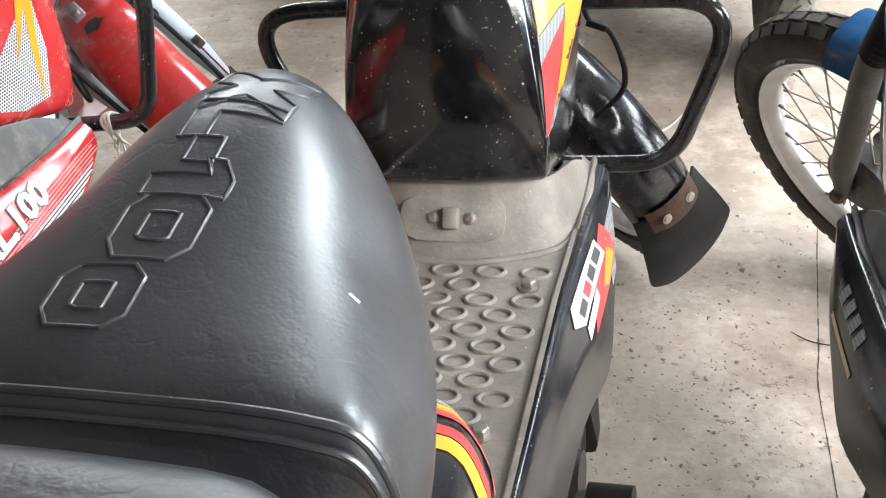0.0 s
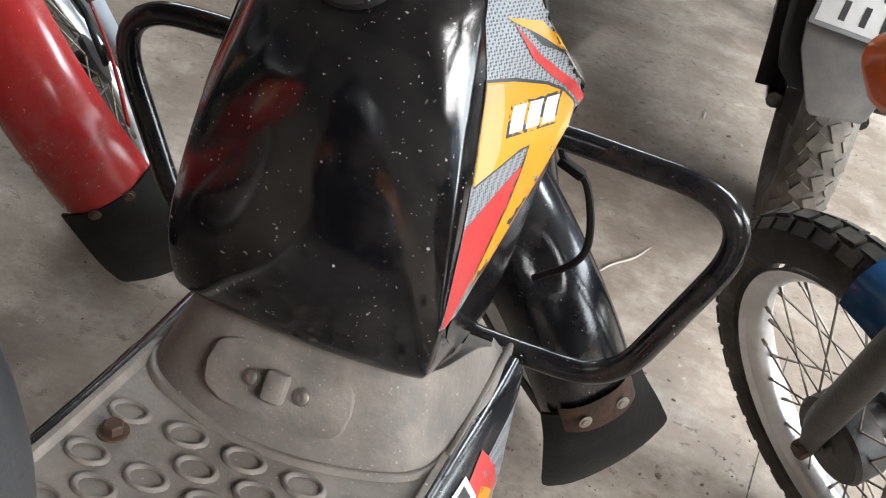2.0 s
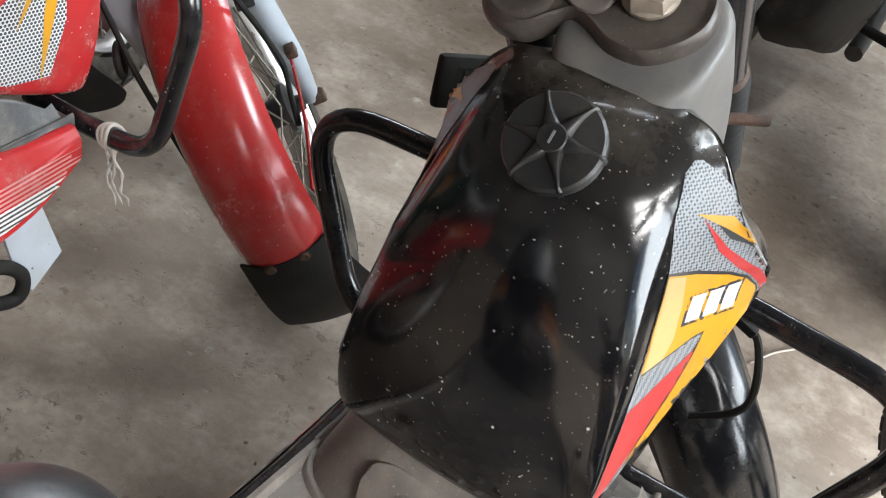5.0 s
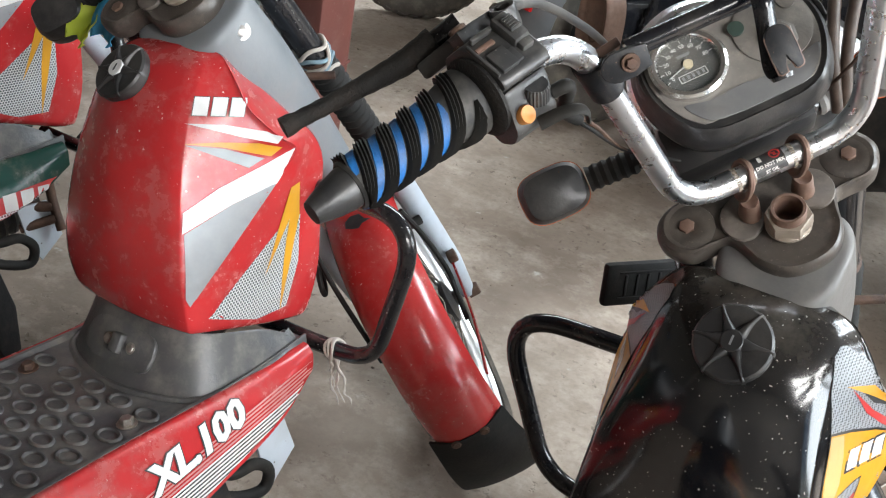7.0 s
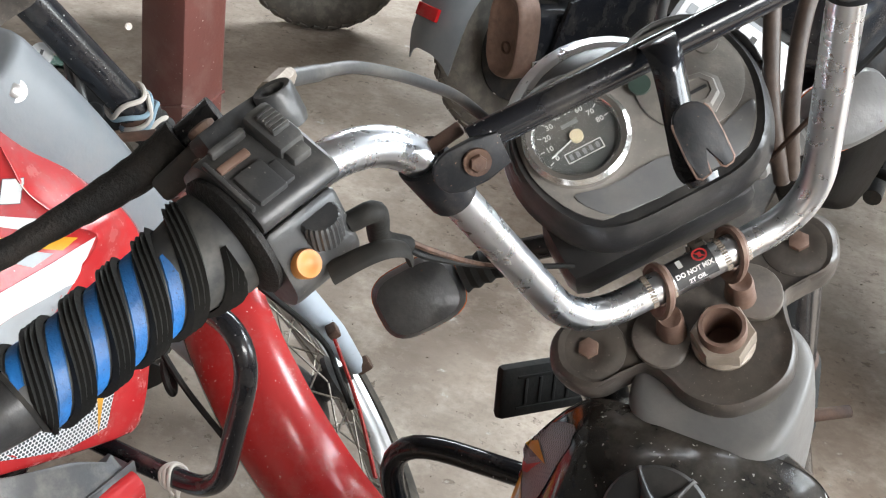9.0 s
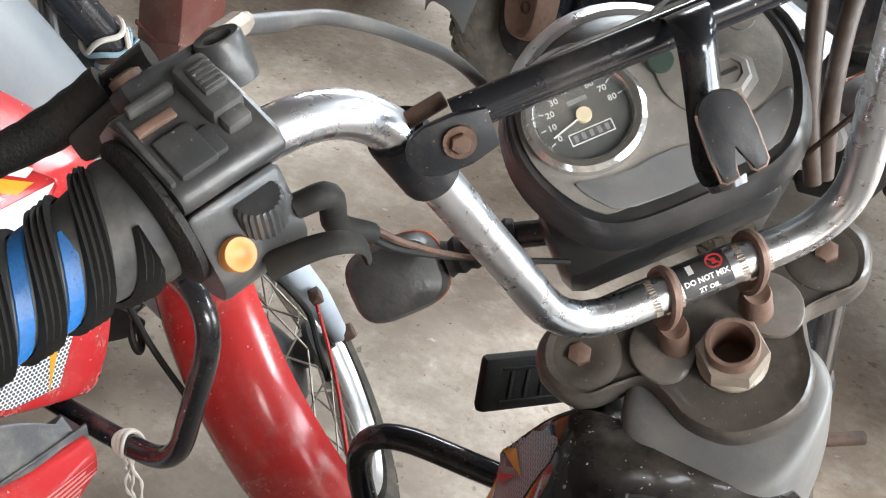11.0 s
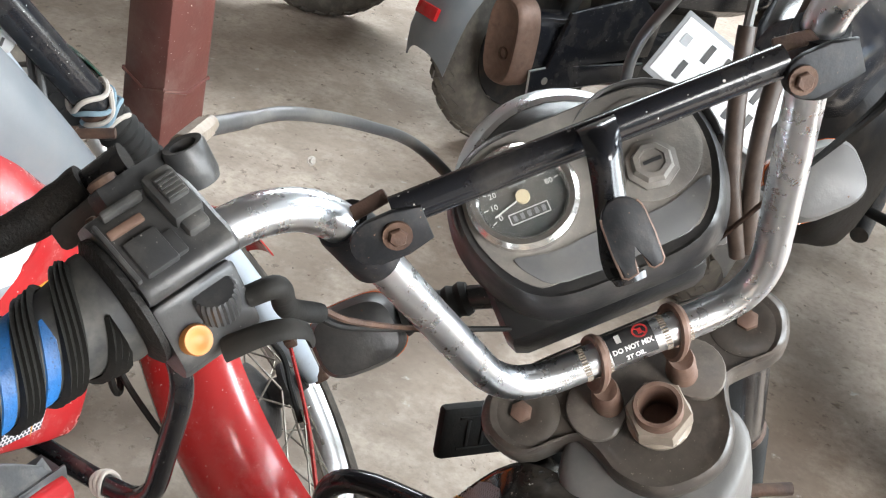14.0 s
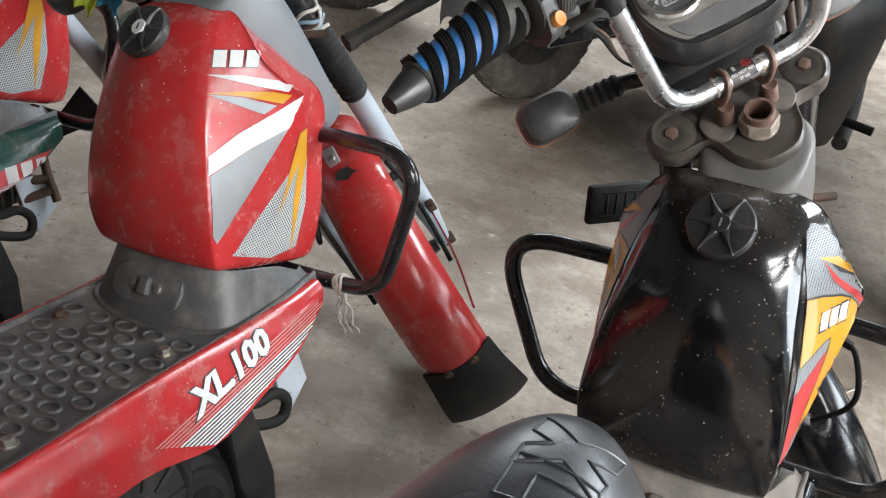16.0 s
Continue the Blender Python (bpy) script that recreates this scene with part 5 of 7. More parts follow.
    full_path = [Vector((-q.x, q.y, q.z)) for q in reversed(left)] + left[1:]
    bm = bmesh.new()
    tube(bm, full_path, 0.0111, 18)
    bar = turned("handlebar", bm, "chrome", top, "pitted chrome handlebar")
    for x0 in (-0.0365, -0.0225, 0.0180, 0.0325):
        bm = bmesh.new()
        rings = []
        for dx in (0.0, 0.0040):
            rings.append([cm @ Vector((x0 + dx, 0.033 + (0.0112 + (0.0004 if k % 2 else 0)) * math.cos(math.pi * k / 36), 0.030 + (0.0112 + (0.0004 if k % 2 else 0)) * math.sin(math.pi * k / 36))) for k in range(72)])
        grid_surface(bm, rings, closed=True)
        bmesh.ops.recalc_face_normals(bm, faces=bm.faces[:])
        turned("knurl", bm, "nut_metal", bar)
    if style["bar_label"]:
        bm = bmesh.new()
        rws = []
        for k in range(9):
            t = radians(20 + 130 * k / 8)
            rws.append([cm @ Vector((x, 0.033 - 0.0117 * math.cos(t), 0.030 + 0.0117 * math.sin(t))) for x in (-0.0175, -0.009, 0, 0.007, 0.0125)])
        grid_surface(bm, rws)
        solid(bm, 0.0004)
        plate = turned("warning_sticker", bm, "decal_dark", bar, "black fuel warning sticker")
        for text, t0, size in (("DO NOT MIX", 62, 0.0052), ("2T OIL", 34, 0.0050)):
            bm = letters(text, size * 0.86, 0.0, 0.0, 0.00020)
            t = radians(t0)
            base = cm @ Vector((-0.0026, 0.033 - 0.0122 * math.cos(t), 0.030 + 0.0122 * math.sin(t)))
            nrm = cm.to_3x3() @ Vector((0, -math.cos(t), math.sin(t)))
            bm.transform(axis_frame(base, nrm, (1, 0, 0)))
            turned("lettering", bm, "decal_white", plate)
        for x, mat, kind in ((-0.010, "decal_white", 0), (0.005, "decal_red", 1)):
            t = radians(100)
            base = cm @ Vector((x, 0.033 - 0.0122 * math.cos(t), 0.030 + 0.0122 * math.sin(t)))
            nrm = cm.to_3x3() @ Vector((0, -math.cos(t), math.sin(t)))
            fm = axis_frame(base, nrm, (1, 0, 0))
            bm = bmesh.new()
            if kind:
                lathe(bm, [(0.0040, 0), (0.0040, 0.0003), (0.0052, 0.0003), (0.0052, 0)], fm, 24)
                for f in [f for f in bm.faces if len(f.verts) > 6]:
                    bm.faces.remove(f)
                block(bm, (0.0008, 0.0085, 0.0003), fm @ Matrix.Rotation(radians(45), 4, "Z"), 0)
                block(bm, (0.0026, 0.0040, 0.0003), fm, 0)
            else:
                block(bm, (0.0034, 0.0062, 0.0004), fm, 0)
            turned("pictogram", bm, mat, plate)
    # crossbar with flattened brackets and the bag hook
    bl, br = Vector((-0.109, 0.020, 1.145)), Vector((0.107, 0.020, 1.140))
    bm = bmesh.new()
    tube(bm, [bl + Vector((0.006, 0, 0.0075)), br + Vector((-0.006, 0, 0.009))], 0.0084, 16)
    cross = turned("crossbar", bm, "black_paint", top, "black crossbar with chipped paint")
    for q, sx in ((bl, -1), (br, 1)):
        bm = bmesh.new()
        barp = Vector((sx * 0.126, 0.046, 1.136))
        along = (Vector((sx * 0.137, 0.021, 1.186)) - Vector((sx * 0.088, 0.131, 0.971))).normalized()
        fm = axis_frame(barp - along * 0.018, along, (sx, 0, 0))
        lathe(bm, [(0.0145, 0), (0.0150, 0.002), (0.0150, 0.034), (0.0145, 0.036)], fm, 20)
        fmp = axis_frame(q + Vector((sx * 0.004, -0.006, 0)), (0, -1, -0.1), (sx, 0, 0))
        pts = [(0.024 * sx, -0.009), (0.024 * sx, 0.009), (0.010 * sx, 0.0125)] + [(-0.004 * sx + sx * -0.0118 * math.sin(t), 0.0118 * math.cos(t)) for t in (math.pi * k / 8 for k in range(9))] + [(0.010 * sx, -0.0125)]
        prism(bm, pts if sx < 0 else pts[::-1], 0.004, fmp, 0.001)
        brk = turned("bracket", bm, "bracket_black", cross)
        bm = bmesh.new()
        block(bm, (0.024, 0.004, 0.008), pose(q.x + sx * 0.006, q.y + 0.012, q.z + 0.012, -20, sx * 8, 0), 0.0015)
        turned("back_plate", bm, "rust", brk, "rusty plate behind the bracket")
        bm = bmesh.new()
        hexagon(bm, axis_frame(q + Vector((sx * -0.004, -0.0105, 0)), (0, -1, -0.1)), 0.0048, 0.005)
        lathe(bm, [(0.0075, 0), (0.0075, 0.002)], axis_frame(q + Vector((sx * -0.004, -0.0105, 0)), (0, -1, -0.1)), 16)
        turned("bracket_bolt", bm, "rust", brk)
    strap = catmull([(0.009, 0.018, 1.150), (0.009, 0.012, 1.159), (0.008, 0.000, 1.160), (0.006, -0.009, 1.153), (0.003, -0.012, 1.140), (-0.002, -0.016, 1.122), (-0.007, -0.023, 1.108), (-0.008, -0.031, 1.101), (-0.006, -0.038, 1.101)], 5)
    bm = bmesh.new()
    rws = []
    for i, q in enumerate(strap):
        t = i / (len(strap) - 1)
        w = 0.0105 - 0.0030 * min(1.0, t * 1.4)
        bulge = 0.004 * math.exp(-((t - 0.42) / 0.16) ** 2)
        rws.append([q + Vector((-0.006 + f * w, 0.0030 * f * f - bulge * (1 - f * f), -0.0012 * f * f)) for f in (-1, -0.75, -0.4, 0, 0.4, 0.75, 1)])
    grid_surface(bm, smooth_rows(rws, 2, 2))
    solid(bm, 0.0035, (0, -1, 0.3))
    turned("bag_hook", bm, "black_paint", cross, "bent black bag hook with rusty edges")
    fmh = axis_frame(Vector((-0.0058, -0.0300, 1.1185)), (0, -1, 0.28), (1, 0, 0))
    plate_out = [(0.0102 * math.cos(t), 0.0070 + 0.0098 * math.sin(t)) for t in (math.pi * k / 10 for k in range(11))]
    plate_out += [(-0.0106, -0.008), (-0.0100, -0.0185), (-0.0080, -0.0198), (-0.0030, -0.0190), (-0.0022, -0.0100), (-0.0008, -0.0060), (0.0012, -0.0062), (0.0024, -0.0100), (0.0034, -0.0180), (0.0050, -0.0192), (0.0090, -0.0186), (0.0106, -0.0165), (0.0108, -0.004)]
    bm = bmesh.new()
    prism(bm, plate_out, 0.0040, fmh, 0.0010)
    bmesh.ops.recalc_face_normals(bm, faces=bm.faces[:])
    turned("hook_tab", bm, "bracket_black", cross)
    bm = bmesh.new()
    tube(bm, [fmh @ Vector((x, y, 0.0030)) for x, y in plate_out[9:] + plate_out[:3]], 0.0008, 6)
    turned("hook_edge", bm, "rust_brown", cross)

    # grips, switch block, levers
    start = Vector(half[2])
    for sx in (-1, 1):
        def along(d, sx=sx):
            q = start + grip_dir * (d - 0.033)
            return Vector((q.x * -sx, q.y, q.z))
        gd = Vector((grip_dir.x * -sx, grip_dir.y, grip_dir.z))
        bm = bmesh.new()
        prof = [(0.0135, 0.0), (0.0270, 0.001), (0.0272, 0.005), (0.0245, 0.012), (0.0212, 0.03), (0.0195, 0.06), (0.0190, 0.09), (0.0195, 0.112), (0.0175, 0.114)]
        gm = axis_frame(along(0.138), gd, (0, 0, 1))
        lathe(bm, prof, gm, 24)
        grip = turned("grip", bm, "grip", bar, "grip wrapped in black and blue rubber strips")
        bm = bmesh.new()
        lathe(bm, [(0.0165, 0.110), (0.0160, 0.118), (0.0138, 0.130), (0.0098, 0.144), (0.0088, 0.147), (0, 0.1475)], gm, 20)
        turned("bar_end", bm, "black_plastic", grip)
        turns, starts = 1.75, 3
        step = 0.105 / turns / starts
        for mat, phase, wide, lift in (("rubber", 0.0, 0.56, 0.0024), ("blue_tape", 0.58, 0.40, 0.0008)):
            if sx > 0 and mat == "blue_tape":
                mat = "rubber"
            for first in range(starts):
                bm = bmesh.new()
                rws = []
                for k in range(76):
                    t = -0.75 + 1.75 * k / 75
                    row = []
                    for j in range(9):
                        d = 0.006 + 0.105 * t + (first + phase + wide * j / 8) * step
                        ang = 2 * math.pi * turns * t * sx
                        inside = 0.008 < d < 0.112
                        d = min(0.112, max(0.030 if mat == "blue_tape" else 0.008, d))
                        rad = np.interp(d, [q for _, q in prof], [r for r, _ in prof]) + (lift if inside else 0.0002) + (0.0019 if mat == "rubber" and j % 2 else 0.0) + (-0.0015 if j in (0, 8) else 0)
                        row.append(gm @ Vector((rad * math.cos(ang), rad * math.sin(ang), d)))
                    if row[0] != row[-1] and (row[0] - row[-1]).length > 0.0015:
                        rws.append(row)
                grid_surface(bm, rws)
                bmesh.ops.recalc_face_normals(bm, faces=bm.faces[:])
                turned("wrap", bm, mat, grip, "spiral wrap of bright blue tape" if mat == "blue_tape" else "")
        # switch housing: a rounded section drawn along the bar, d along the bar, o towards the rider, u up
        outx = (Vector((0, -1, 0.25)) - gd * Vector((0, -1, 0.25)).dot(gd)).normalized()
        upx = gd.cross(outx)
        if upx.z < 0:
            upx = -upx
        fm2 = Matrix((gd, outx, upx)).transposed().to_4x4()
        fm2.translation = along(0.037)

        def section(profile, stations, mid):
            bm = bmesh.new()
            rws = []
            for d, g in stations:
                rws.append([fm2 @ Vector((d, mid[0] + (o - mid[0]) * g, mid[1] + (w - mid[1]) * g)) for o, w in profile])
            grid_surface(bm, rws, closed=True, caps=True)
            bmesh.ops.recalc_face_normals(bm, faces=bm.faces[:])
            return bm

        def rounded(pts, r):
            q = [(x, y, 0) for x, y in pts]
            run = fillet([Vector(q[-1]).lerp(Vector(q[0]), 0.5)] + q + [Vector(q[-1]).lerp(Vector(q[0]), 0.5)], r, 4)
            return [(p.x, p.y) for p in run[:-1]]

        upper = rounded([(-0.016, 0.022), (-0.004, 0.035), (0.024, 0.034), (0.033, 0.026), (0.048, -0.003), (0.046, -0.010), (-0.018, -0.010)], 0.004)
        sw = turned("switch_block", section(upper, ((0.050, 0.93), (0.052, 1.0), (0.094, 1.0), (0.096, 0.97)), (0.015, 0.010)), "switch_plastic", bar, "black moulded switch block")
        lower = rounded([(-0.016, -0.0105), (0.041, -0.0105), (0.034, -0.022), (0.022, -0.042), (0.008, -0.046), (-0.008, -0.040)], 0.005)
        turned("lower_housing", section(lower, ((0.056, 0.92), (0.058, 1.0), (0.094, 1.0), (0.096, 0.96)), (0.012, -0.028)), "switch_plastic", sw)
        bm = bmesh.new()
        collar = fm2 @ Matrix.Translation((0.0975, 0.010, -0.002)) @ Matrix.Rotation(radians(90), 4, "Y")
        lathe(bm, [(0.026, -0.002), (0.0315, -0.001), (0.0320, 0.002), (0.028, 0.0045), (0.022, 0.005)], collar, 36)
        turned("grip_flange", bm, "sleeve_rubber", sw, "dusty black rubber flange")
        slope = (Vector((0, 0.46, -0.888)), Vector((0, 0.888, 0.46)))  # down the sloping face, and out of it
        face = fm2 @ Matrix((Vector((1, 0, 0)), slope[0], slope[1])).transposed().to_4x4()
        face.translation = fm2 @ Vector((0.0, 0.033, 0.026))
        for nm, mat, size, at, bev in (("slider", "switch_plastic", (0.015, 0.027, 0.012), (0.061, 0.004, 0.002), 0.003), ("slider_pad", "switch_plastic", (0.010, 0.014, 0.004), (0.0605, 0.003, 0.0085), 0.0012),
                                       ("slider_foot", "switch_plastic", (0.011, 0.010, 0.008), (0.061, 0.019, 0.001), 0.002), ("rocker", "switch_plastic", (0.016, 0.019, 0.005), (0.083, 0.020, 0.001), 0.0015),
                                       ("rocker_step", "switch_plastic", (0.007, 0.013, 0.004), (0.0735, 0.022, 0.0005), 0.0012), ("metal_strip", "rust_brown", (0.017, 0.0045, 0.003), (0.084, 0.003, 0.0002), 0.001),
                                       ("housing_ridge", "switch_plastic", (0.0025, 0.034, 0.004), (0.0945, 0.012, 0.0005), 0.001), ("top_ridge", "switch_plastic", (0.020, 0.004, 0.006), (0.080, -0.006, 0.001), 0.0015)):
            bm = bmesh.new()
            block(bm, size, face @ Matrix.Translation(at), bev)
            turned(nm, bm, mat, sw)
        for k in range(5):
            bm = bmesh.new()
            block(bm, (0.0085, 0.0010, 0.0012), face @ Matrix.Translation((0.0605, -0.0015 + 0.0024 * k, 0.0108)), 0)
            turned("slider_ridge", bm, "switch_plastic", sw)
        bm = bmesh.new()
        bmx = fm2 @ Matrix.Translation((0.087, 0.0265, -0.031)) @ axis_frame(Vector(), (-0.10, 0.95, -0.20))
        lathe(bm, [(0.0068, 0), (0.0070, 0.0065), (0.0064, 0.0080), (0.0042, 0.0078), (0.0032, 0.0070), (0, 0.0066)], bmx, 24)
        turned("horn_button", bm, "orange", sw, "orange horn button")
        bm = bmesh.new()  # knurled turn-signal wheel in its notch
        wx = fm2 @ Matrix.Translation((0.070, 0.034, -0.022)) @ axis_frame(Vector(), (0, 0.80, 0.60))
        rings = []
        for h, base in ((-0.008, 0.0095), (0.004, 0.0095), (0.006, 0.0085)):
            rings.append([wx @ Vector(((base + (0.0007 if k % 2 else 0)) * math.cos(math.pi * k / 24), (base + (0.0007 if k % 2 else 0)) * math.sin(math.pi * k / 24), h)) for k in range(48)])
        grid_surface(bm, rings, closed=True, caps=True)
        bmesh.ops.recalc_face_normals(bm, faces=bm.faces[:])
        turned("turn_switch", bm, "switch_plastic", sw, "knurled black turn switch")
        bm = bmesh.new()
        tube(bm, catmull([fm2 @ Vector(q) for q in ((0.078, 0.024, -0.043), (0.064, 0.034, -0.046), (0.054, 0.038, -0.050), (0.046, 0.034, -0.056), (0.044, 0.026, -0.062))], 4), lambda t: 0.0062 - 0.0018 * t, 10, flat=0.45)
        turned("thumb_lever", bm, "rubber", sw)
        for at in ((0.054, 0.012, 0.0345), (0.090, 0.010, 0.0345)):
            round_screw("housing_screw", turn @ (fm2 @ Vector(at)), turn.to_3x3() @ (fm2.to_3x3() @ Vector((0, 0, 1))), 0.0028, sw, "rust")
        # lever on its perch
        ahead = Vector((gd.y * 1.0, -gd.x, 0)).normalized()
        if ahead.y < 0:
            ahead = -ahead
        bm = bmesh.new()
        prism(bm, [(0.028, -0.030), (0.030, -0.008), (0.040, -0.004), (0.066, 0.004), (0.080, 0.006), (0.084, -0.004), (0.078, -0.014), (0.086, -0.024), (0.100, -0.040), (0.092, -0.052), (0.070, -0.048), (0.046, -0.036)][::1 if sx > 0 else -1], 0.014, fm2 @ Matrix.Translation((0, 0, 0.032)), 0.003)
        bmesh.ops.recalc_face_normals(bm, faces=bm.faces[:])
        per = turned("lever_perch", bm, "switch_plastic", bar)
        bm = bmesh.new()
        block(bm, (0.034, 0.034, 0.030), fm2 @ Matrix.Translation((0.058, -0.012, 0.018)), 0.006)
        turned("perch_body", bm, "switch_plastic", per)
        bm = bmesh.new()
        lathe(bm, [(0.0095, -0.014), (0.0105, -0.010), (0.0105, 0.005), (0.0096, 0.0066), (0.0066, 0.0060), (0.0060, -0.006), (0, -0.006)], fm2 @ Matrix.Translation((0.036, 0.002, 0.037)) @ axis_frame(Vector(), (0, 0.45, 0.9)), 24)
        turned("mirror_socket", bm, "switch_plastic", per)
        lv = [along(0.092) + ahead * 0.047 + Vector((0, 0, 0.042)), along(0.112) + ahead * 0.058 + Vector((0, 0, 0.038)), along(0.14) + ahead * 0.068 + Vector((0, 0, 0.035)), along(0.185) + ahead * 0.082 + Vector((0, 0, 0.036)), along(0.242) + ahead * 0.094 + Vector((0, 0, 0.040))]
        bm = bmesh.new()
        tube(bm, catmull(lv[:3], 6), lambda t: 0.0095 - 0.002 * t, 12, flat=0.7)
        turned("lever_root", bm, "black_paint", per)
        bm = bmesh.new()
        run = catmull(lv, 9)[9:]
        tube(bm, run, lambda t: 0.0118 - 0.0048 * min(1.0, t * 1.6) + 0.0003 * math.sin(60 * t) if t < 0.93 else 0.0084, 16)
        turned("brake_lever", bm, "sleeve_rubber", bar, "black rubber-sleeved lever")
        bm = bmesh.new()
        lathe(bm, [(0.0072, 0), (0.0072, 0.003), (0.005, 0.0042), (0.0025, 0.0025), (0, 0.0025)], fm2 @ Matrix.Translation((0.0745, -0.001, 0.0455)), 14)
        turned("lever_screw", bm, "rust", per)
        # cable from the perch to the headstock
        c0 = Vector((0.178 * sx, 0.032, 1.221))
        bm = bmesh.new()
        tube(bm, [c0 + Vector((sx * 0.004, -0.010, 0.001)), c0 + Vector((-sx * 0.004, 0.020, -0.001))], 0.0062, 8)
        tube(bm, [c0 + Vector((-sx * 0.003, 0.016, -0.001)), c0 + Vector((-sx * 0.006, 0.030, -0.002))], 0.0048, 10)
        turned("cable_ferrule", bm, "nut_metal", per, "worn brass cable ferrule")
        pth = catmull([c0 + Vector((-sx * 0.002, 0.026, -0.002)), Vector((0.161 * sx, 0.088, 1.209)), Vector((0.138 * sx, 0.125, 1.194)), Vector((0.106 * sx, 0.198, 1.153)), Vector((0.078 * sx, 0.262, 1.104)), Vector((0.05 * sx, 0.28, 1.02))], 8)
        bm = bmesh.new()
        tube(bm, pth, lambda t: 0.0050 if t < 0.12 else 0.0041, 10)
        turned("cable", bm, "cable_grey", bar, "grey sheathed cable")
        # wire sleeve from the switch block to the headlamp
        bm = bmesh.new()
        pth = catmull([fm2 @ Vector((0.056, 0.026, -0.030)), fm2 @ Vector((0.044, 0.030, -0.034)), Vector((sx * 0.166, -0.002, 1.136)), Vector((sx * 0.157, 0.021, 1.118))], 6)
        tube(bm, pth, lambda t: 0.0052 + 0.0006 * math.sin(math.pi * t), 12)
        sleeve = turned("wire_sleeve", bm, "rubber", bar, "cut end of a black wire sleeve")
        for k in range(3):
            bm = bmesh.new()
            e = pth[-1] + Vector((0.003 * math.cos(2.1 * k), 0.003 * math.sin(2.1 * k), 0))
            tube(bm, catmull([e, e + Vector((-sx * 0.010, 0.010, -0.016)), Vector((sx * 0.12, 0.105, 1.050)), Vector((sx * 0.07, 0.16, 1.00))], 5), 0.0018, 6)
            turned("wire", bm, "rubber" if k else "rust", sleeve)

    # instrument housing, headlamp, indicators
    dial = Vector((-0.030, 0.172, 1.074))
    dn = Vector((0, -0.75, 0.66)).normalized()
    dm = axis_frame(dial + Vector((0.040, 0, 0)), dn, (1, 0, 0))
    def dash_outline(g):
        half = [(0, -0.072), (0.045, -0.070), (0.070, -0.055), (0.086, -0.025), (0.090, 0.005), (0.082, 0.035), (0.060, 0.050), (0.03, 0.053)]
        pts = [(x * g, y * g) for x, y in half] + [(0, 0.053 * g)] + [(-x * g, y * g) for x, y in half[:0:-1]]
        return [(q.x, q.y) for q in catmull([(x, y, 0) for x, y in pts], 4, True)]
    bm = bmesh.new()
    levels = ((0.80, -0.050), (0.96, -0.040), (1.02, -0.024), (1.03, -0.020), (1.0, -0.014), (0.97, 0.002), (0.93, 0.006), (0.90, 0.004))
    grid_surface(bm, [[dm @ Vector((x, y - 0.004, h)) for x, y in dash_outline(g)] for g, h in levels], closed=True, caps=True)
    bmesh.ops.recalc_face_normals(bm, faces=bm.faces[:])
    dash = turned("instrument_housing", bm, "black_plastic", top, "black oval instrument housing")
    bm = bmesh.new()
    pts = [(x, y) for x, y in dash_outline(0.885) if True]
    prism(bm, [(x, max(y, -0.058)) for x, y in pts], 0.003, dm @ Matrix.Translation((0, -0.002, 0.003)), 0)
    turned("instrument_face", bm, "dusty_black", dash)
    # Grey strip over the black lip stands for its reflection of the sky.
    bm = bmesh.new()
    lip = [(-0.066, -0.034), (-0.058, -0.049), (-0.040, -0.0600), (0.030, -0.0605), (0.046, -0.057), (0.060, -0.044), (0.067, -0.030), (0.052, -0.0335), (0.034, -0.0385), (0.004, -0.0390), (-0.012, -0.0365), (-0.038, -0.0395), (-0.056, -0.0355)]
    prism(bm, [(q.x, q.y) for q in catmull([(x, y, 0) for x, y in lip], 3, True)], 0.002, dm @ Matrix.Translation((0.004, -0.002, 0.0055)), 0.0008)
    turned("lip_sheen_strip", bm, "lip_sheen", dash, "lower lip of the instrument face, its sky sheen painted grey")
    for x, r, h in ((-0.040, 0.046, 0.003), (0.042, 0.048, 0.004)):
        bm = bmesh.new()
        hood = []
        for k in range(19):
            t = radians(-10 + 200 * k / 18)
            up = h * math.sin(math.pi * k / 18) + 0.003
            hood.append([dm @ Vector((x + (r + d) * math.cos(t), (r + d) * math.sin(t), z)) for d, z in ((0.004, -0.02), (0.003, up - 0.002), (0.0015, up), (-0.0005, up - 0.001), (-0.002, 0.0))])
        grid_surface(bm, hood)
        bmesh.ops.recalc_face_normals(bm, faces=bm.faces[:])
        turned("gauge_hood", bm, "black_plastic", dash)
    for x, r, nm in ((-0.041, 0.0362, "speedometer"), (0.042, 0.036, "key_panel")):
        fm = dm @ Matrix.Translation((x, 0, 0.006))
        if nm == "speedometer":
            bm = bmesh.new()
            lathe(bm, [(r, 0), (r, 0.006), (r - 0.003, 0.0085), (r - 0.0065, 0.0078), (r - 0.0088, 0.005), (r - 0.0090, 0.001)], fm, 40)
            for f in [f for f in bm.faces if len(f.verts) > 6]:
                bm.faces.remove(f)
            speedo = turned("speedometer", bm, "bezel", dash, "chrome-rimmed black speedometer")
            bm = bmesh.new()
            lathe(bm, [(r - 0.0085, 0.0), (r - 0.0085, 0.002), (0, 0.002)], fm, 40)
            turned("dial_face", bm, "dial", speedo)
            for k, num in enumerate(range(0, 81, 10)):
                t = radians(203 - 24.0 * k)
                bm = letters(str(num), 0.0054, 0.0, 0.0, 0.0001)
                bm.transform(fm @ Matrix.Translation((0.0195 * math.cos(t), 0.0195 * math.sin(t), 0.0026)))
                turned("dial_number", bm, "decal_white", speedo)
                bm = bmesh.new()
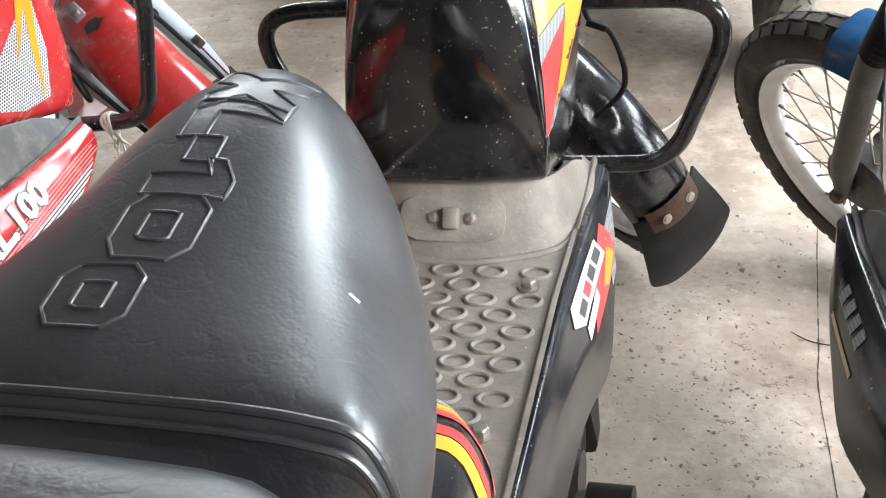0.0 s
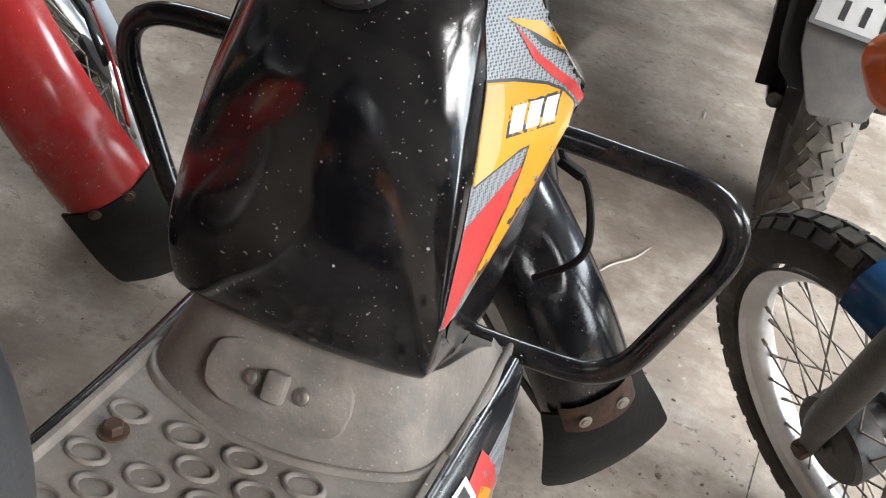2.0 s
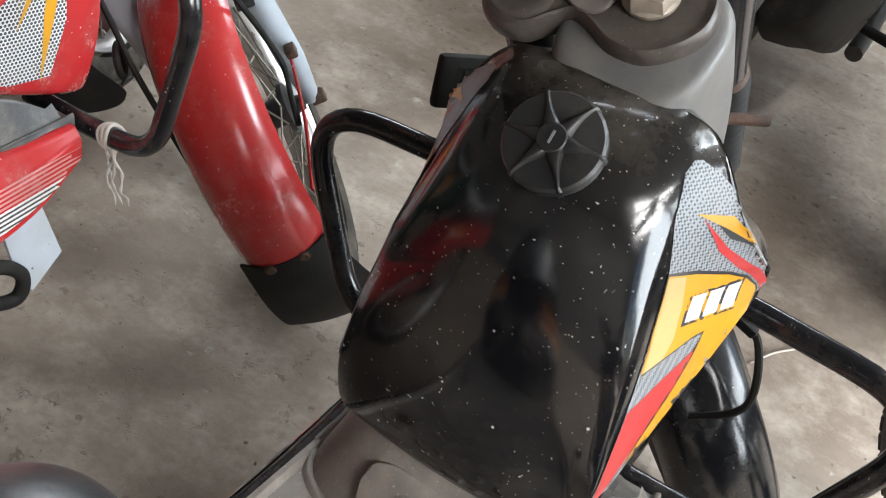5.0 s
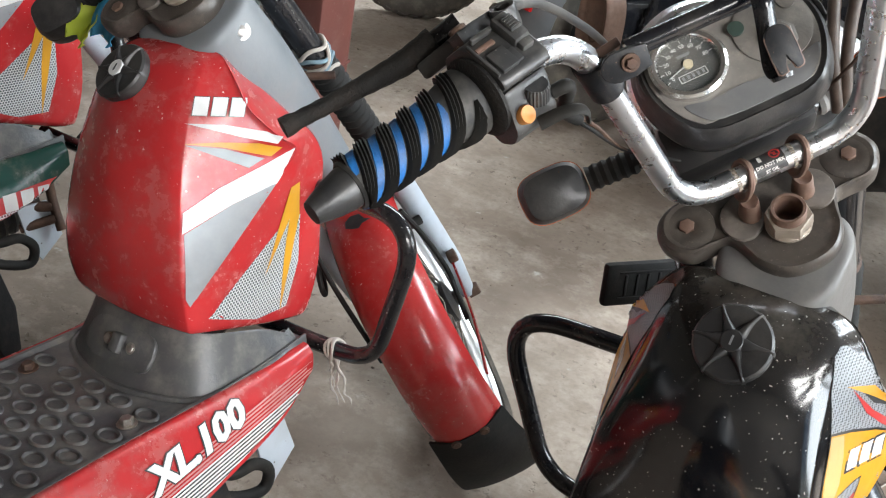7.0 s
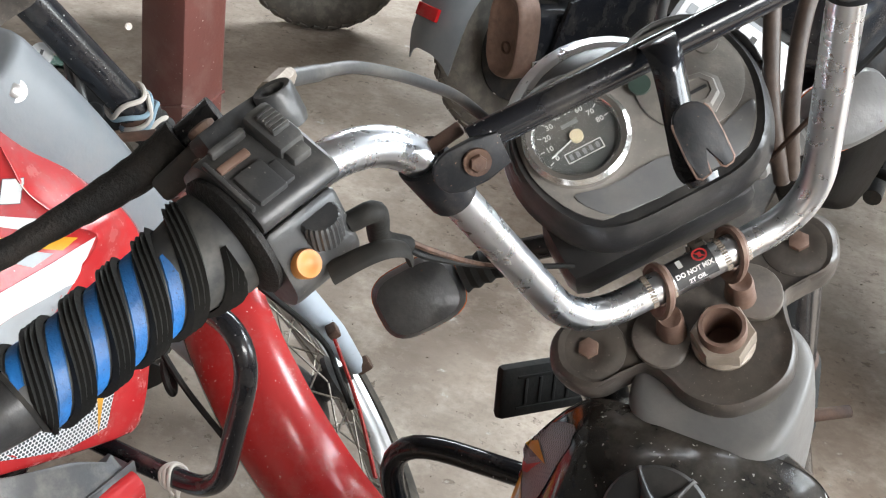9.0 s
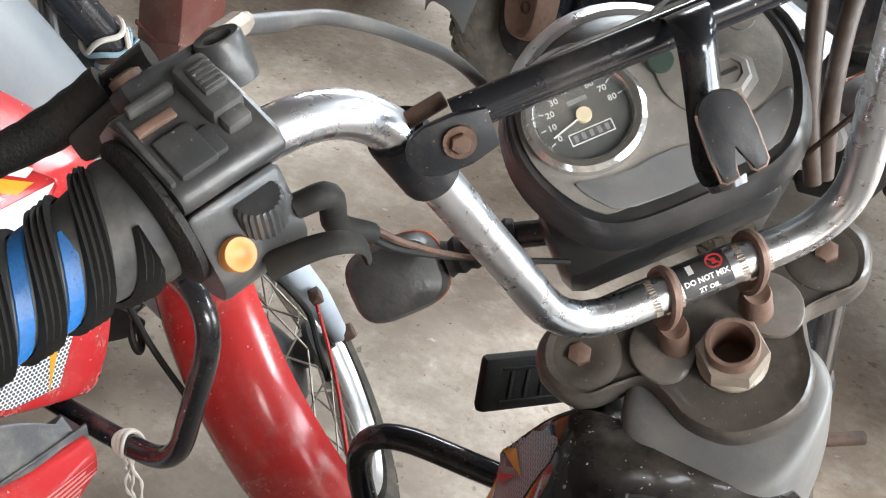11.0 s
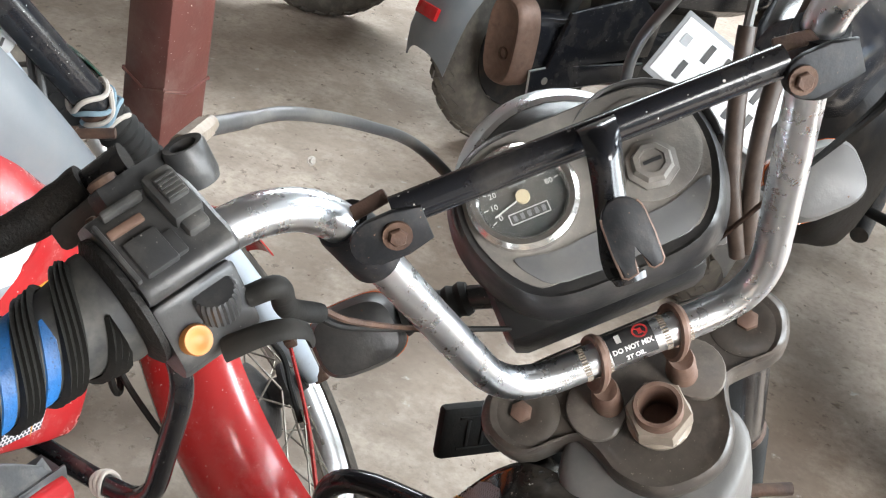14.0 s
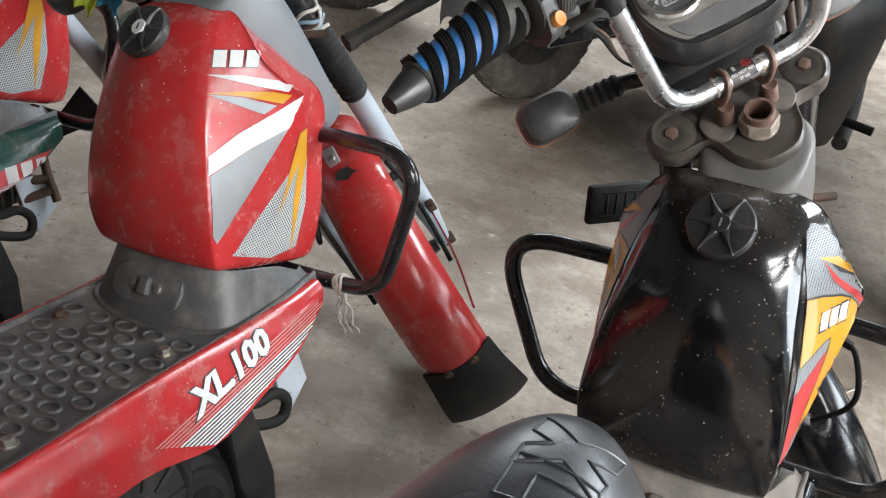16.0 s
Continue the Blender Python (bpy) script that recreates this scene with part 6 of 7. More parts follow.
                block(bm, (0.003, 0.0006, 0.0003), fm @ Matrix.Rotation(t, 4, "Z") @ Matrix.Translation((0.0248, 0, 0.0025)), 0)
                turned("dial_tick", bm, "decal_white", speedo)
            bm = bmesh.new()
            for q0, q1 in (((-0.013, -0.015), (0.013, -0.015)), ((-0.013, -0.008), (0.013, -0.008)), ((-0.013, -0.015), (-0.013, -0.008)), ((0.013, -0.015), (0.013, -0.008))):
                tube(bm, [fm @ Vector((*q0, 0.0024)), fm @ Vector((*q1, 0.0024))], 0.0004, 4)
            turned("counter_frame", bm, "decal_white", speedo)
            for k in range(5):
                bm = bmesh.new()
                block(bm, (0.0024, 0.0042, 0.0003), fm @ Matrix.Translation((-0.0096 + 0.0048 * k, -0.0115, 0.0024)), 0)
                turned("counter_bar", bm, "decal_silver", speedo)
            bm = bmesh.new()
            block(bm, (0.012, 0.003, 0.0003), fm @ Matrix.Translation((0, 0.0105, 0.0024)), 0)
            turned("badge_bar", bm, "decal_silver", speedo)
            bm = bmesh.new()
            lathe(bm, [(0.0046, 0.002), (0.0046, 0.005), (0, 0.0055)], fm, 16)
            turned("needle_hub", bm, "cream", speedo)
            bm = bmesh.new()
            tube(bm, [fm @ Vector((0, 0, 0.004)), fm @ Vector((-0.0212, -0.0065, 0.004))], 0.0006, 5)
            turned("needle", bm, "decal_white", speedo)
            bm = bmesh.new()
            lathe(bm, [(r - 0.0082, 0.0056), (r - 0.0082, 0.0062), (0, 0.0070)], fm, 32)
            pane = turned("glass", bm, "cover", speedo)
            pane.visible_shadow = False
        else:
            bm = bmesh.new()
            lathe(bm, [(r, -0.001), (r, 0.002), (r - 0.004, 0.003), (0, 0.003)], fm, 36)
            kp = turned("key_panel", bm, "dusty_black", dash)
            bm = bmesh.new()
            lathe(bm, [(0.0175, 0.003), (0.0175, 0.006), (0.0140, 0.0075), (0.0130, 0.010), (0.0120, 0.0115), (0.0085, 0.012), (0.0080, 0.0105), (0.0, 0.0105)], fm @ Matrix.Translation((-0.001, -0.013, 0)) @ Matrix.Rotation(radians(12), 4, "Z"), 8)
            turned("ignition_lock", bm, "dusty_black", kp, "dust-dulled metal ignition lock")
            bm = bmesh.new()
            block(bm, (0.012, 0.0022, 0.001), fm @ Matrix.Translation((-0.001, -0.013, 0.0112)), 0)
            turned("key_slit", bm, "decal_dark", kp)
            bm = bmesh.new()
            lathe(bm, [(0.0085, 0.003), (0.0085, 0.005), (0, 0.0055)], fm @ Matrix.Translation((0.022, 0.018, 0)), 16)
            turned("tell_tale", bm, "dusty_black", kp)
            bm = bmesh.new()
            lathe(bm, [(0.0075, 0.003), (0.0075, 0.0055), (0, 0.006)], fm @ Matrix.Translation((-0.030, 0.012, 0)), 16)
            turned("green_tell_tale", bm, "green_lens", kp)
    # headlamp: bowl and chrome rim in front of the instruments
    hm = axis_frame(Vector((0, 0.252, 1.036)), (0, 0.97, -0.22), (1, 0, 0)) @ Matrix.Scale(0.86, 4)
    bm = bmesh.new()
    lathe(bm, [(0.02, -0.08), (0.055, -0.065), (0.078, -0.035), (0.084, 0.0)], hm, 36)
    lamp = turned("headlamp", bm, "black_plastic", top, "round headlamp with chrome rim")
    bm = bmesh.new()
    lathe(bm, [(0.074, -0.020), (0.0855, -0.016), (0.0905, -0.006), (0.0910, 0.010), (0.084, 0.018), (0.078, 0.016)], hm, 40)
    for f in [f for f in bm.faces if len(f.verts) > 8]:
        bm.faces.remove(f)
    turned("headlamp_rim", bm, "chrome", lamp)
    for k in range(6):
        t = radians(30 + 24 * k)
        round_screw("rim_screw", turn @ (hm @ Vector((0.081 * math.cos(t), 0.081 * math.sin(t), -0.018))), turn.to_3x3() @ (hm.to_3x3() @ Vector((math.cos(t), math.sin(t), -0.6))), 0.0045, lamp, "zinc")
    bm = bmesh.new()
    lathe(bm, [(0.079, 0.014), (0.06, 0.022), (0.03, 0.027), (0, 0.028)], hm, 36)
    turned("headlamp_lens", bm, "white_plastic", lamp)
    bm = bmesh.new()
    block(bm, (0.15, 0.06, 0.05), axis_frame(Vector((0, 0.215, 0.985)), dn), 0.012)
    turned("lamp_bracket", bm, "black_plastic", top)
    for sx in (-1, 1):
        io = Vector((0.187, 0.298, 0.972)) + Vector(style["indicator_shift"])
        if sx > 0 and style["bar_label"]:  # knocked outward and down
            io += Vector((0.018, 0.0, -0.026))
        im = axis_frame(Vector((sx * io.x, io.y, io.z)), (0, -1, 0.35), (sx, 0, 0))
        bm = bmesh.new()
        oval = []
        for k in range(28):
            t = 2 * math.pi * k / 28
            oval.append((0.037 * math.copysign(abs(math.cos(t)) ** 0.62, math.cos(t)), 0.029 * math.copysign(abs(math.sin(t)) ** 0.62, math.sin(t))))
        grid_surface(bm, [[im @ Vector((x * g, y * g, h)) for x, y in oval] for g, h in ((0.98, -0.022), (1.0, -0.004), (0.97, 0.012), (0.85, 0.022), (0.55, 0.026))], closed=True, caps=True)
        bmesh.ops.recalc_face_normals(bm, faces=bm.faces[:])
        ind = turned("indicator", bm, "shroud" if sx > 0 else "black_plastic", top, "dusty indicator with amber lens")
        bm = bmesh.new()
        grid_surface(bm, [[im @ Vector((x * g, y * g, h)) for x, y in oval] for g, h in ((1.02, -0.004), (1.02, -0.022), (0.9, -0.034), (0.5, -0.038))], closed=True, caps=True)
        bmesh.ops.recalc_face_normals(bm, faces=bm.faces[:])
        turned("indicator_lens", bm, style["lens"], ind)
        bm = bmesh.new()
        rw = []
        for k in range(12):
            rw.append((0.0145 if k % 2 else 0.0125, 0.055 * k / 11))
        lathe(bm, rw, axis_frame(Vector((sx * (io.x - 0.093), io.y - 0.013, io.z)), (sx, 0.15, 0)), 14)
        turned("indicator_stem", bm, "shroud" if sx > 0 else "rubber", ind)
        round_screw("indicator_screw", turn @ (im @ Vector((sx * 0.012, -0.016, 0.022))), turn.to_3x3() @ Vector((0, -1, 0.35)), 0.004, ind, "rust")
        bm = bmesh.new()
        tube(bm, [(sx * 0.03, 0.25, 0.97), (sx * (io.x - 0.088), io.y - 0.011, io.z)], 0.010, 10)
        turned("indicator_arm", bm, "black_paint", ind)
    # pair of bare cable ends beside the right bar
    for dx in (0.0, 0.026):
        run = catmull([Vector((0.100 + dx * 0.3, 0.212, 0.96)), Vector((0.108 + dx * 0.6, 0.200, 1.02)), Vector((0.126 + dx, 0.196, 1.075)), Vector((0.146 + dx * 1.8, 0.198, 1.118)), Vector((0.172 + dx * 2.4, 0.205, 1.155))], 6)
        bm = bmesh.new()
        tube(bm, run[:19], 0.0062, 10)
        sleeve = turned("cable_sleeve", bm, "sleeve_brown", top, "split brown cable sleeve")
        bm = bmesh.new()
        tube(bm, run[17:], 0.0034, 8)
        turned("inner_cable", bm, "cable_grey", sleeve)
    # black ribbed pad that stands out to the left of the fork
    pm = Vector((-0.216, 0.289, 0.675)), Vector((-0.228, 0.280, 0.713)), Vector((-0.147, 0.391, 0.665))
    e1 = (pm[2] - pm[0]).normalized()
    e2 = (pm[1] - pm[0])
    e2 = (e2 - e1 * e2.dot(e1)).normalized()
    e3 = e1.cross(e2)
    if e3.y > 0:
        e3 = -e3
    fm = Matrix((e1, e2, e1.cross(e2))).transposed().to_4x4()
    fm.translation = pm[0] + e1 * 0.05 + e2 * 0.021
    if full:
        bm = bmesh.new()
        block(bm, (0.128, 0.056, 0.014), fm, 0.006)
        padp = fixed("side_pad", bm, "rubber", top, "black rubber pad with raised ribs")
        sgn = 1 if (fm.to_3x3() @ Vector((0, 0, 1))).y < 0 else -1
        for k in range(5):
            bm = bmesh.new()
            block(bm, (0.004, 0.028, 0.003), fm @ Matrix.Translation((-0.036 + 0.016 * k, 0, sgn * 0.0068)), 0.001)
            fixed("pad_rib", bm, "rubber", padp)
        bm = bmesh.new()
        for yy in (-0.0165, 0.0165):
            block(bm, (0.092, 0.003, 0.003), fm @ Matrix.Translation((0, yy, sgn * 0.0068)), 0.001)
        fixed("pad_edge", bm, "rubber", padp)
        bm = bmesh.new()
        tube(bm, [pm[2] + Vector((-0.01, -0.01, 0)), (-0.07, 0.42, 0.66), (0, 0.40, 0.62)], 0.009, 10)
        fixed("pad_arm", bm, "black_paint", padp)
    return top


def stroke_letter(ch):
    """Outline strokes of a pressed letter in a unit box: x along the seat, y across."""
    if ch == "X":
        return [[(-0.5, 0.0), (-0.18, 0.5), (-0.5, 1.0), (-0.12, 1.0), (0.03, 0.72), (0.18, 1.0), (0.55, 1.0), (0.24, 0.5), (0.55, 0.0), (0.18, 0.0), (0.03, 0.28), (-0.12, 0.0), (-0.5, 0.0)]]
    if ch == "L":
        return [[(0.5, 0.0), (0.15, 0.0), (-0.12, 0.0), (-0.5, 0.0), (-0.5, 0.3), (-0.5, 1.0), (-0.15, 1.0), (-0.15, 0.32), (0.5, 0.32), (0.5, 0.0)]]
    if ch == "-":
        return [[(-0.18, 0.25), (0.18, 0.25), (0.18, 0.62), (-0.18, 0.62), (-0.18, 0.25)]]
    if ch == "1":
        return [[(0.22, 0.0), (-0.16, 0.0), (-0.16, 0.80), (-0.42, 0.66), (-0.42, 0.90), (-0.1, 1.10), (0.22, 1.10), (0.22, 0.0)]]
    return [[(-0.32, -0.05), (0.22, -0.05), (0.5, 0.15), (0.5, 0.85), (0.3, 1.05), (-0.32, 1.05), (-0.52, 0.85), (-0.52, 0.15), (-0.32, -0.05)],
            [(-0.2, 0.3), (0.18, 0.3), (0.22, 0.4), (0.22, 0.65), (0.18, 0.72), (-0.2, 0.72), (-0.22, 0.6), (-0.22, 0.4), (-0.2, 0.3)]]


def printed_lines(poly, angle, pitch, first, dark_from):
    """Slanted printed lines inside a convex outline: pale ones, with dark ones between them lower down."""
    ca, sa = math.cos(angle), math.sin(angle)
    turned_poly = [(x * ca + y * sa, y * ca - x * sa) for x, y in poly]
    lo, hi = min(v for _, v in turned_poly), max(v for _, v in turned_poly)
    out = []
    n = int((hi - lo) / pitch)
    for k in range(n):
        v0 = hi - (k + 0.9) * pitch
        dark = k / n >= dark_from
        for name, mat, a, b in (("printed_line", "decal_pink" if k < first else "decal_white", 0.0, 0.52), ("dark_line", "decal_dark", 0.52, 0.98)):
            if name == "dark_line" and not dark:
                continue
            ends = []
            for v in (v0 + a * pitch, v0 + b * pitch):
                xs = []
                for (x1, y1), (x2, y2) in zip(turned_poly, turned_poly[1:] + turned_poly[:1]):
                    if (y1 - v) * (y2 - v) < 0:
                        xs.append(x1 + (x2 - x1) * (v - y1) / (y2 - y1))
                ends.append((v, min(xs), max(xs)) if len(xs) > 1 else None)
            if None in ends or ends[0][2] - ends[0][1] < 0.004 or ends[1][2] - ends[1][1] < 0.004:
                continue
            (va, xa, xb), (vb, xc, xd) = ends
            quad = [(xa, va), (xb, va), (xd, vb), (xc, vb)]
            out.append((name, mat, 0.0009, [(x * ca - y * sa, x * sa + y * ca) for x, y in quad]))
    return out


BLACK_TANK = [
    ("sticker_ground", "decal_grey", 0.0006, [(0.222, 0.145), (0.210, 0.146), (0.182, 0.131), (0.153, 0.103), (0.092, 0.063), (0.066, 0.045), (0.031, 0.022), (0.000, 0.001), (0.005, -0.005), (0.032, -0.012), (0.074, -0.017), (0.118, -0.019), (0.153, -0.020), (0.192, -0.015), (0.217, -0.004), (0.220, 0.004), (0.228, 0.039), (0.232, 0.086), (0.231, 0.120), (0.227, 0.139)]),
    ("red_flash", "decal_red", 0.0009, [(0.066, 0.044), (0.088, 0.037), (0.118, 0.028), (0.139, 0.022), (0.105, 0.009), (0.072, 0.001), (0.044, -0.002), (0.010, -0.005), (0.001, 0.000), (0.031, 0.022)]),
    ("yellow_outline", "decal_dark", 0.0009, [(0.154, 0.105), (0.173, 0.083), (0.194, 0.051), (0.206, 0.026), (0.210, 0.006), (0.209, 0.000), (0.186, -0.009), (0.142, -0.012), (0.100, -0.014), (0.068, -0.011), (0.040, -0.005), (0.071, 0.003), (0.104, 0.011), (0.137, 0.023), (0.152, 0.025), (0.142, 0.033), (0.117, 0.046), (0.091, 0.060)]),
    ("yellow_flash", "decal_yellow", 0.0012, [(0.153, 0.103), (0.171, 0.081), (0.192, 0.050), (0.204, 0.025), (0.208, 0.006), (0.207, 0.001), (0.185, -0.007), (0.142, -0.010), (0.100, -0.012), (0.068, -0.009), (0.040, -0.004), (0.072, 0.001), (0.105, 0.009), (0.138, 0.021), (0.152, 0.027), (0.142, 0.035), (0.117, 0.048), (0.092, 0.062)]),
    ("faded_yellow", "decal_fade", 0.0014, [(0.152, 0.102), (0.163, 0.089), (0.148, 0.070), (0.128, 0.055), (0.112, 0.051), (0.093, 0.061)]),
    ("red_border", "decal_red", 0.0013, [(0.199, 0.111), (0.201, 0.074), (0.209, 0.043), (0.218, 0.017), (0.220, 0.001), (0.216, -0.006), (0.196, -0.014), (0.154, -0.020), (0.119, -0.018), (0.075, -0.016), (0.046, -0.008), (0.076, -0.011), (0.117, -0.014), (0.153, -0.013), (0.191, -0.009), (0.210, -0.002), (0.212, 0.004), (0.208, 0.025), (0.200, 0.048), (0.194, 0.079)]),
    ("spark_shadow", "decal_dark", 0.0012, [(0.204, 0.108), (0.209, 0.087), (0.222, 0.047), (0.206, 0.079)]),
    ("yellow_spark", "decal_yellow", 0.0014, [(0.197, 0.119), (0.218, 0.091), (0.222, 0.047), (0.209, 0.087)]),
]
RED_TANK = [
    ("silver_wedge", "decal_silver", 0.0014, [(0.057, 0.048), (0.120, 0.023), (0.175, -0.005), (0.060, -0.013), (-0.006, -0.015), (-0.002, -0.004), (0.028, 0.022)]),
    ("white_bar", "decal_white", 0.0018, [(0.076, 0.065), (0.124, 0.049), (0.182, 0.021), (0.224, 0.003), (0.201, -0.002), (0.175, -0.005), (0.121, 0.023), (0.056, 0.050)]),
    ("yellow_flash", "decal_yellow", 0.0020, [(0.140, 0.112), (0.168, 0.081), (0.197, 0.044), (0.213, 0.017), (0.195, 0.021), (0.166, 0.074)]),
    ("white_flash", "decal_white", 0.0018, [(0.159, 0.126), (0.187, 0.090), (0.214, 0.045), (0.221, 0.025), (0.212, 0.025), (0.190, 0.063)]),
    ("silver_flash", "decal_silver", 0.0016, [(0.139, 0.111), (0.165, 0.073), (0.188, 0.026), (0.167, 0.034)]),
]
RED_LOW = [
    ("net_panel", "decal_net", 0.0007, [(-0.018, -0.040), (0.150, -0.062), (0.155, -0.080), (0.107, -0.128), (0.050, -0.158), (0.014, -0.120)]),
    ("yellow_streak", "decal_yellow", 0.0012, [(0.172, -0.031), (0.185, -0.039), (0.154, -0.078), (0.099, -0.114), (0.038, -0.152), (0.099, -0.098), (0.142, -0.065), (0.064, -0.086), (0.103, -0.068)]),
]
BLACK = dict(
    tank="tank_black", tank_label="speckled gloss black fuel tank with bright flashes", tank_stickers=BLACK_TANK, low_stickers=[], tank_badge=(0.171, 0.041, -0.785, 0.0205), badge_edge=0.0028, under_parts=True,
    cap_lock="black_plastic", board="board", board_label="dusty grey plastic floorboard with oval studs", panel="black_paint", panel_label="black side panel with red and yellow flashes",
    panel_stickers=[
        ("sticker_ground", "decal_grey", 0.0008, [(0.150, 0.050), (0.148, 0.016), (0.08, -0.022), (0.0, -0.03), (0.02, 0.022)]),
        ("red_flash", "decal_red", 0.0010, [(0.033, 0.036), (0.060, -0.006), (-0.006, -0.020), (-0.116, -0.032), (-0.083, -0.004)]),
        ("yellow_flash", "decal_yellow", 0.0012, [(0.016, 0.012), (0.044, -0.006), (-0.017, -0.019), (-0.039, -0.012)]),
        ("white_mark", "decal_white", 0.0015, [(-0.003, 0.032), (0.003, 0.010), (-0.135, -0.010), (-0.163, 0.002), (-0.146, 0.018)]),
        ("dark_bar", "decal_dark", 0.0018, [(-0.010, 0.027), (-0.006, 0.015), (-0.034, 0.011), (-0.038, 0.023)]),
        ("dark_bar", "decal_dark", 0.0018, [(-0.045, 0.022), (-0.040, 0.010), (-0.065, 0.006), (-0.069, 0.018)]),
        ("red_bar", "decal_red", 0.0018, [(-0.076, 0.017), (-0.071, 0.005), (-0.095, 0.001), (-0.100, 0.013)]),
        ("dark_bar", "decal_dark", 0.0018, [(-0.106, 0.011), (-0.102, 0.000), (-0.130, -0.005), (-0.135, 0.006)]),
        ("white_mark", "decal_white", 0.0014, [(-0.064, -0.002), (-0.067, -0.012), (-0.141, -0.026), (-0.135, -0.014)]),
    ],
    panel_text=("", 0, 0, 0, 0, 0), seat_text=True, shroud="shroud", fender="black_paint", fender_label="black front fender with a dent and rusty nuts", fork="black_paint", bar_label=True, flap=True, fender_arc=(197, 32), guards=(-1, 1), cap_scale=0.84, indicator_shift=(-0.006, 0.008, 0.0), torn=0, cowl=1.0, lens="amber", bar_shift=(0.008, 0.015, -0.002))
RED = dict(
    BLACK, tank="tank_red", tank_label="red fuel tank with silver and white flashes", tank_stickers=RED_TANK, low_stickers=RED_LOW, tank_badge=(0.200, 0.107, -0.90, 0.0215), badge_edge=0.0008, under_parts=True, bar_shift=(0, 0, 0), indicator_shift=(0, 0, 0), torn=-52, cowl=1.3, fender_arc=(210, 32), lens="black_plastic", shroud="shroud_blue", cap_lock="white_plastic",
    board="board_dark", board_label="dark grey plastic floorboard with oval studs", panel="tank_red", panel_label="red side panel with netted sticker",
    panel_stickers=printed_lines([(0.150, 0.054), (0.138, 0.028), (0.06, -0.012), (-0.103, -0.078), (-0.202, -0.049)], 0.29, 0.0042, 5, 0.45),
    panel_text=("XL.100", 0.044, 0.25, -0.061, -0.002, 0.30), seat_text=False, fender="red_dull", fender_label="faded red front fender with a torn hole", fork="silver", bar_label=False)
BLUE = dict(BLACK, panel_label="black side panel with dull faded lettering blocks", panel_stickers=[("faded_block", "decal_grey", 0.0012, [(u, 0.16 * u + 0.004), (u + 0.016, 0.16 * u + 0.007), (u + 0.014, 0.16 * u + 0.026), (u - 0.002, 0.16 * u + 0.023)]) for u in (0.02, -0.005, -0.03, -0.055)] + [("faded_strip", "decal_fade", 0.0012, [(0.04, -0.008), (0.042, -0.014), (-0.07, -0.030), (-0.072, -0.024)])],
            fender="blue_paint", fender_label="glossy blue front fender", fork="engine", board="board_dark", bar_label=False, seat_text=False, flap=False, fender_arc=(190, 98), guards=(), indicator_shift=(0.000, -0.004, 0.014))
GREEN = dict(RED, tank="tank_red", tank_label="dusty red fuel tank with a netted sticker", panel="green_paint", panel_label="dark green side panel with a netted red strip", fender="green_paint", fender_label="dark green front fender",
             panel_stickers=[("red_strip", "decal_red", 0.0008, [(0.150, 0.030), (0.136, 0.004), (0.06, -0.030), (-0.103, -0.082), (-0.202, -0.057), (-0.10, -0.036)]),
                             ("net_panel", "decal_bars", 0.0012, [(0.120, 0.000), (0.10, -0.016), (-0.09, -0.076), (-0.12, -0.068)])]
             + [("white_bar", "decal_white", 0.0018, [(u, 0.16 * u - 0.030), (u + 0.022, 0.16 * u - 0.026), (u + 0.018, 0.16 * u - 0.002), (u - 0.004, 0.16 * u - 0.006)]) for u in (0.085, 0.055, 0.025, -0.015, -0.045)],
             torn=0, lens="black_plastic", panel_text=("", 0, 0, 0, 0, 0))


def stand_at(x, y, yaw, lean):
    """Where a moped stands, turned by yaw and leaning to its left."""
    return Matrix.Translation((x, y, 0)) @ Matrix.Rotation(radians(yaw), 4, "Z") @ Matrix.Rotation(radians(-lean), 4, "Y")


RED_STANDS, RED_STEER = stand_at(-0.618, 1.160, -15.0, 11.5), 51.0


# ---- the setting ----
def setting():
    bm = bmesh.new()
    block(bm, (11.0, 12.0, 0.2), pose(0, 2.0, -0.1), 0)
    tagged(part("floor", bm, "concrete", None, "stained and pitted pale concrete floor", False), category="floor", kind="structure")
    # Unseen roof, added and kept dark to block the sky and dim reflections.
    bm = bmesh.new()
    block(bm, (11.0, 12.0, 0.12), pose(0, 2.0, 3.3), 0)
    tagged(part("ceiling", bm, "roof", None, "dark roof out of view, added to hold back sky light", False), category="ceiling", kind="structure")
    # Unseen walls, set high or low to shut out or admit daylight.
    for name, size, at in (("wall_south", (11.0, 0.2, 3.24), (0, -3.9, 1.62)), ("wall_north", (11.0, 0.2, 3.24), (0, 7.9, 1.62)), ("wall_east", (0.2, 11.6, 0.55), (5.4, 2.0, 0.275)), ("wall_west", (0.2, 11.6, 3.24), (-5.4, 2.0, 1.62))):
        bm = bmesh.new()
        block(bm, size, pose(*at), 0)
        tagged(part(name, bm, "wall", None, "plain wall out of view, added to bound the daylight", False), category="wall", kind="structure")


setting()


def steel_post(x, y, yaw):
    p = thing("steel_post", "brown oxide-painted square steel post on concrete", "post", pose(x, y, 0, 0, 0, yaw))
    bm = bmesh.new()
    block(bm, (0.108, 0.108, 3.24), pose(0, 0, 1.62), 0.006)
    part("shaft", bm, "brown_paint", p)
    bm = bmesh.new()
    block(bm, (0.24, 0.24, 0.014), pose(0, 0, 0.007), 0.003)
    part("base_plate", bm, "brown_paint", p)
    for z in (0.42, 0.86):
        bm = bmesh.new()
        for k in range(4):
            r = Matrix.Rotation(k * math.pi / 2, 4, "Z")
